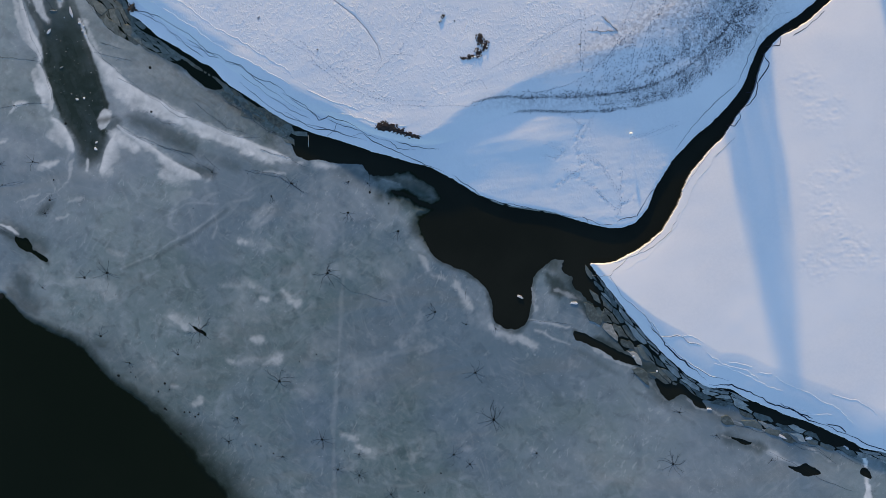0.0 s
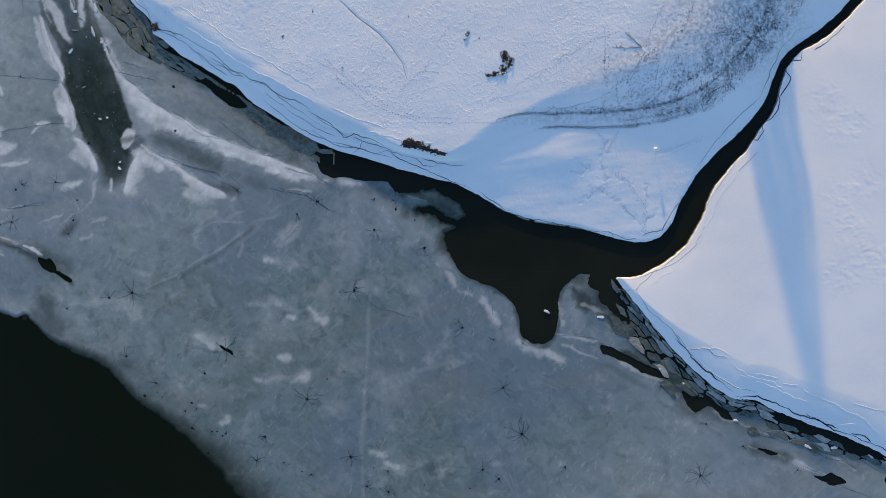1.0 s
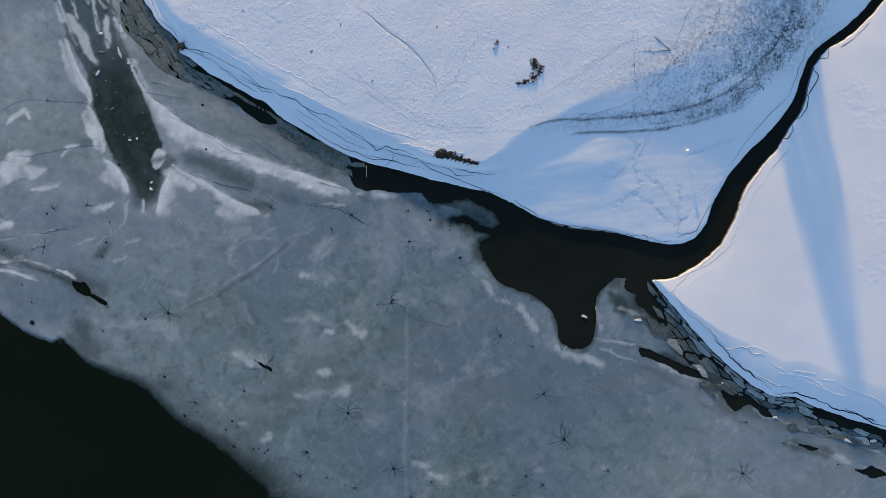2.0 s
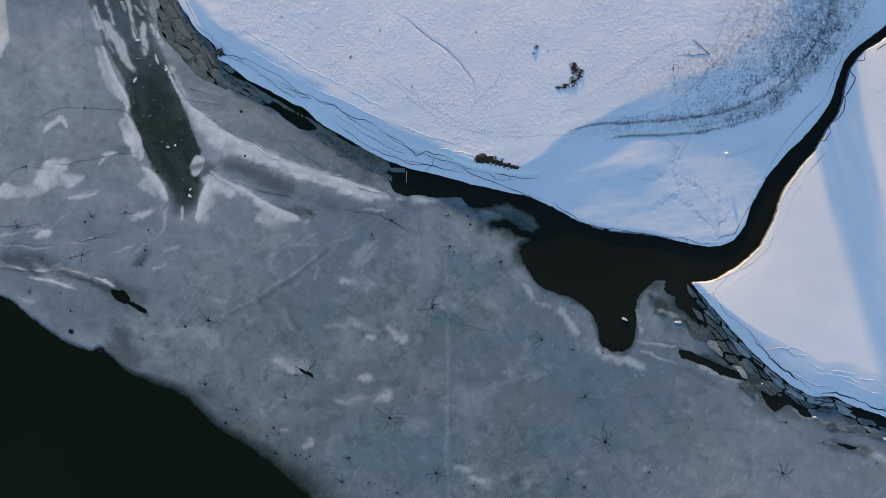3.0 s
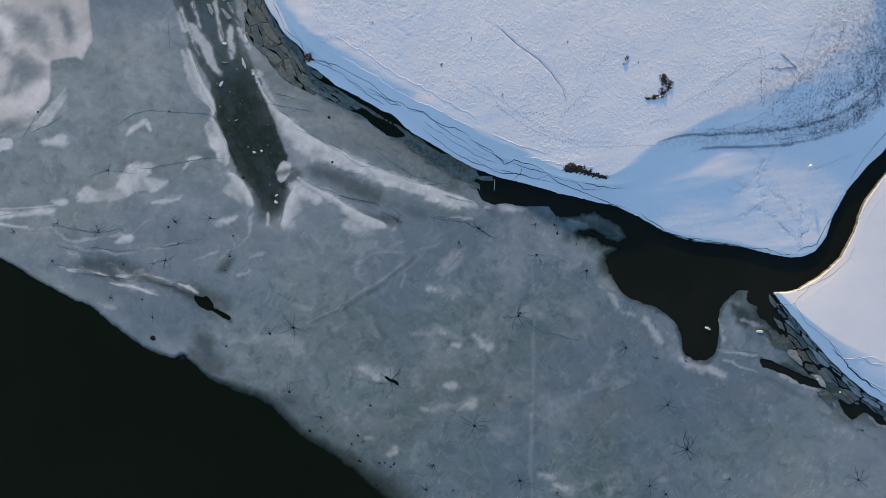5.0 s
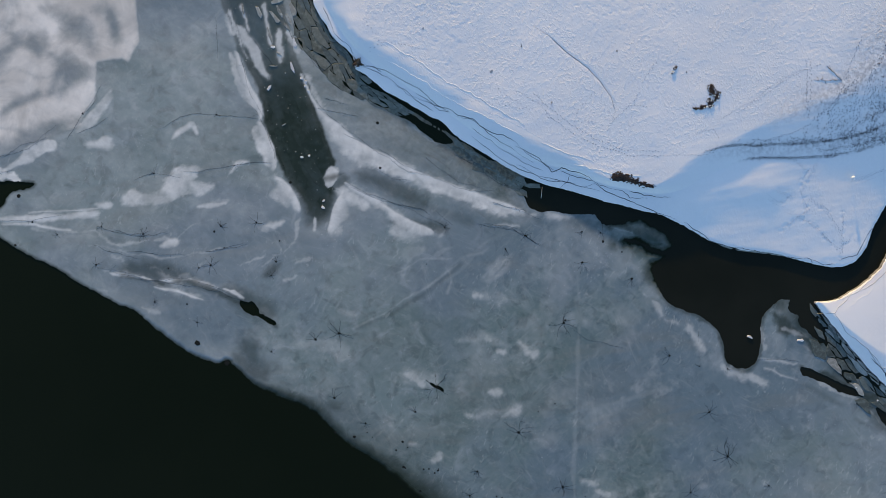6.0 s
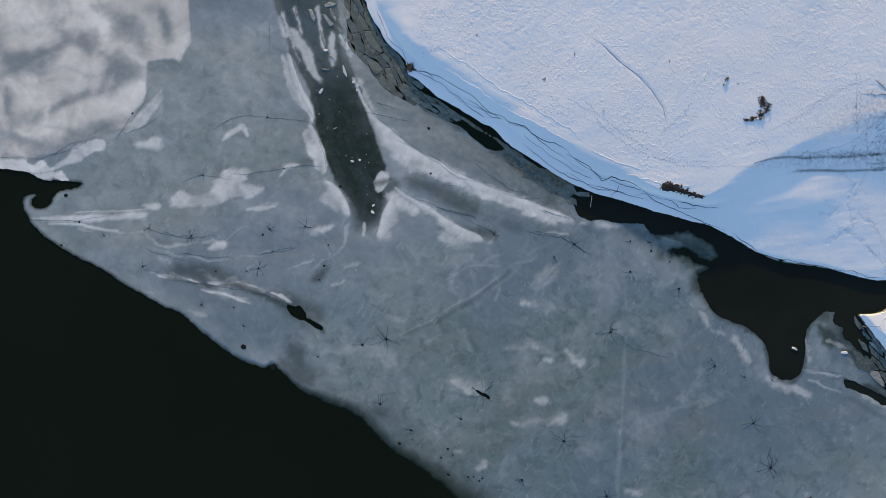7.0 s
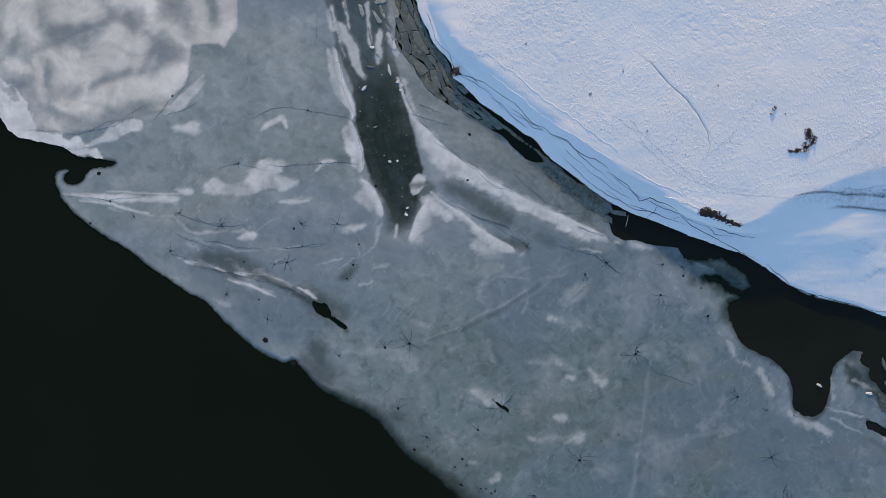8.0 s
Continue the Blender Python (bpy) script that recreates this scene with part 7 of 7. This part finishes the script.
def patch(x, y, rx, ry, turn, z_at, seed, bump):
    """Bare earth that shows through the snow, uneven at its edge."""
    r = np.random.default_rng(seed)
    n, rings = 22, 5
    ragged = [r.uniform(0.4, 1.2) for _ in range(n)]
    verts, faces = [], []
    c, s = math.cos(turn), math.sin(turn)
    for k in range(rings + 1):
        q = 1 - k / rings
        for j in range(n):
            a = 6.283 * j / n
            u, w = rx * q * ragged[j] * math.cos(a), ry * q * ragged[j] * math.sin(a)
            px, py = x + c * u - s * w, y + s * u + c * w
            verts.append((px, py, float(z_at(px, py)) + (-0.05 if k == 0 else 0.045 + bump * r.uniform(0, 1))))
    for k in range(rings):
        faces += [(k * n + j, k * n + (j + 1) % n, (k + 1) * n + (j + 1) % n, (k + 1) * n + j) for j in range(n)]
    return verts, faces


def shrub(spots, label, seed, tall=0.11, category="shrub", snowy=0.16, dense=30):
    """Low brown growth on bare earth: earth, stalks, caps of snow."""
    r = np.random.default_rng(seed)
    base = new("shrub")
    x0, y0 = spots[0][:2]
    base.location = (x0, y0, float(north_z(x0, y0)))
    tagged(base, label, category)
    z0 = base.location[2]

    def shift(vf):
        return [(a - x0, b - y0, c - z0) for a, b, c in vf[0]], vf[1]
    earth, stalks, caps = [], [], []
    for k, (x, y, rx, ry, turn) in enumerate(spots):
        earth.append(shift(patch(x, y, rx, ry, radians(turn), north_z, seed + k, 0.03)))
        for j in range(int(dense * rx * ry) + 4):
            a, q = r.uniform(0, 6.28), math.sqrt(r.random())
            u, w = rx * q * math.cos(a) * 1.1, ry * q * math.sin(a) * 1.1
            px, py = x + u * math.cos(radians(turn)) - w * math.sin(radians(turn)), y + u * math.sin(radians(turn)) + w * math.cos(radians(turn))
            z = float(north_z(px, py))
            stalks.append(shift(tuft(px, py, z, r.uniform(0.12, 0.3), r.uniform(0.06, tall), r)))
            if r.random() < snowy:
                lump = [(px + 0.15 * math.cos(1.05 * i) * r.uniform(0.7, 1.2), py + 0.15 * math.sin(1.05 * i) * r.uniform(0.7, 1.2), z + 0.1) for i in range(6)] + [(px, py, z + 0.2)]
                caps.append(shift((lump, [(i, (i + 1) % 6, 6) for i in range(6)])))
    for name, pieces, material in (("earth", earth, EARTH), ("scrub", stalks, TWIG), ("snow_cap", caps, SNOW)):
        if pieces:
            v, f = stack(pieces)
            tagged(part(name, mesh_of(name, v, f, material, name == "snow_cap"), base), kind="stuff")


shrub([(6.3, 36.6, 0.7, 1.1, 15), (7.2, 35.4, 0.9, 0.6, 60), (6.0, 34.2, 0.7, 0.9, -10), (4.7, 33.6, 0.9, 0.4, 10), (3.4, 33.5, 0.5, 0.25, 0)], "patch of brown scrub and bare earth in plateau snow", 900)
shrub([(-0.2, 40.6, 0.45, 0.3, 40), (-0.5, 39.9, 0.3, 0.25, 0)], "small dark tuft of scrub on the snowy plateau", 910)
shrub([(-10.6, 21.7, 1.5, 0.95, -8), (-9.2, 21.5, 1.5, 0.9, -15), (-7.8, 21.0, 1.6, 0.75, -20), (-6.2, 20.4, 1.5, 0.55, -20), (-4.8, 20.0, 1.1, 0.45, -5)], "bare brown earth under the snowy bank crest", 920, 0.1, "bare earth", 0.02, 9)


def grass_tuft(x, y, seed):
    """A lone dry tuft with bent stalks."""
    r = np.random.default_rng(seed)
    z = float(north_z(x, y))
    v, f = stack([tuft(r.normal(0, 0.12), r.normal(0, 0.12), 0.0, r.uniform(0.08, 0.18), r.uniform(0.03, 0.07), r, 4) for _ in range(3)])
    ob = new("grass_tuft", mesh_of("grass_tuft", v, f, TWIG))
    ob.location = (x, y, z)
    tagged(ob, "small dark dry grass tuft in plateau snow", "grass", "lone grass tufts")


for k, (x, y) in enumerate([(-32.6, 40.9), (-27.4, 45.3), (-44.5, 48.7), (-0.2, 40.8), (29.3, 32.8), (23.5, 35.5), (37.4, 38.1), (39.9, 39.0), (36.6, 40.5), (-10.4, 43.9), (1.9, 39.9), (-32.9, 40.8), (-22.3, 35.2)]):
    grass_tuft(x, y, 1500 + k)


def root_stump(x, y):
    """A washed-up root plate: a stub of trunk with bent roots round it."""
    r = np.random.default_rng(31)
    base = new("root_stump")
    base.location = (x, y, 0.25)
    tagged(base, "brown uprooted stump with bare roots on the bank edge", "tree stump")
    v, f = tube([(0, 0, -0.3), (0.1, 0.1, 0.15), (0.4, 0.6, 0.35)], [0.38, 0.32, 0.2], 9)
    trunk = part("trunk", mesh_of("trunk", v, f, TWIG, True), base)
    for k in range(17):
        a, l = 6.283 * k / 17 + r.normal(0, 0.3), r.uniform(0.5, 1.4)
        p, pts, rad = Vector((0, 0, 0.25)), [], []
        for j in range(6):
            pts.append(tuple(p))
            rad.append(0.11 * (1 - j / 6.5))
            a += r.normal(0, 0.3)
            p = p + Vector((math.cos(a), math.sin(a), r.normal(0.03, 0.1))) * (l / 5)
        v, f = tube(pts, rad, 5)
        part("root", mesh_of("root", v, f, TWIG, True), trunk)
    v, f = patch(0, 0, 1.3, 0.8, -0.7, flat_z(0.12), 33, 0.1)
    part("earth", mesh_of("earth", v, f, EARTH), base)


root_stump(-56.2, 43.3)


def fallen_branch(points):
    base = new("fallen_branch")
    x0, y0 = points[1]
    base.location = (x0, y0, float(north_z(x0, y0)))
    tagged(base, "thin bare branch lying on trampled snow", "branch")
    r = np.random.default_rng(41)
    for end in (points[0], points[2]):
        pts = [((end[0] - x0) * t + r.normal(0, 0.08), (end[1] - y0) * t + r.normal(0, 0.08), 0.0) for t in np.linspace(0, 1, 8)]
        pts = [(a, b, float(north_z(x0 + a, y0 + b)) - base.location[2] + 0.02) for a, b, _ in pts]
        v, f = tube(pts, np.linspace(0.04, 0.015, 8), 6)
        limb = part("limb", mesh_of("limb", v, f, TWIG, True), base)
        for k in range(5):
            b = Vector(pts[2 + k])
            a = r.uniform(0, 6.28)
            v, f = tube([b, b + Vector((0.4 * math.cos(a), 0.4 * math.sin(a), 0.05)), b + Vector((0.8 * math.cos(a + 0.3), 0.8 * math.sin(a + 0.3), 0.06))], [0.03, 0.022, 0.01], 4)
            part("twig", mesh_of("twig", v, f, TWIG), limb)


fallen_branch(BRANCH)


def marker_post(x, y):
    base = new("marker_post")
    base.location = (x, y, float(north_z(x, y)))
    tagged(base, "slim white marker post with a snow cap", "post")
    v, f = tube([(0, 0, -0.4), (0, 0, 0.4), (0.01, 0, 0.7)], [0.06, 0.06, 0.06], 12)
    shaft = part("shaft", mesh_of("shaft", v, f, WHITE_PAINT, True), base)
    v, f = tube([(0, 0, 0.56), (0, 0, 0.6), (0.0, 0, 0.72), (0, 0, 0.82), (0, 0, 0.87)], [0.14, 0.28, 0.32, 0.22, 0.05], 14)
    part("cap", mesh_of("cap", v, f, SNOW, True), shaft, "rounded snow cap")


marker_post(32.5, 20.35)

# stick leaning out of the water
pts = [(STICK[0][0], STICK[0][1], -0.25), (STICK[0][0] + 0.1, 0.5 * (STICK[0][1] + STICK[1][1]), 0.15), (STICK[1][0], STICK[1][1], 0.4)]
v, f = tube(pts, [0.07, 0.06, 0.03], 6)
tagged(new("stick", mesh_of("stick", v, f, SLAB_PALE, True)), "pale bare stick standing out of black water", "stick")


def conifer(x, y, tall, radius, tip, seed, z):
    """A dense tree: tapered trunk, limbs, many clumps of needles."""
    r = np.random.default_rng(seed)
    base = new("tree")
    base.location = (x, y, z)
    tagged(base, "tall dense dark conifer out of view, casting a long shadow", "tree", "trees behind the bank")
    v, f = tube([(0, 0, -0.3), (0.05, 0, 0.5 * tall), (0, 0, tall)], [0.34, 0.2, 0.03], 9)
    trunk = part("trunk", mesh_of("trunk", v, f, TWIG, True), base)
    for k in range(26):
        h = tall * (0.12 + 0.82 * k / 26)
        q = min(1, (tall - h) / (0.45 * tall))
        reach, a = (tip + (radius - tip) * q) * 0.9, 2.4 * k
        v, f = tube([(0, 0, h), (0.5 * reach * math.cos(a), 0.5 * reach * math.sin(a), h - 0.02 * tall), (reach * math.cos(a), reach * math.sin(a), h - 0.02 * tall)], [0.07, 0.05, 0.015], 5)
        part("limb", mesh_of("limb", v, f, TWIG), trunk)
    verts, faces = [], []
    for k in range(2100):
        h = tall * (1 - 0.92 * r.random() ** 0.6)
        q = min(1, (tall - h) / (0.45 * tall))
        reach, a = (tip + (radius - tip) * q) * math.sqrt(r.random()), r.uniform(0, 6.28)
        c = Vector((reach * math.cos(a), reach * math.sin(a), h - 0.12 * reach))
        u = Vector(r.normal(0, 1, 3)).normalized() * r.uniform(0.25, 0.55)
        w = u.cross(Vector(r.normal(0, 1, 3))).normalized() * r.uniform(0.15, 0.35)
        n = len(verts)
        verts += [c - u, c + w, c + u, c - w]
        faces.append((n, n + 1, n + 2, n + 3))
    part("crown", mesh_of("crown", verts, faces, NEEDLES), base)


# Two unseen trees, added so that their long shadows cross the near bank
conifer(44.2, 80.0, 12.6, 5.2, 1.7, 61, 2.2)
conifer(68.0, 96.0, 7.6, 2.4, 1.0, 63, 2.2)
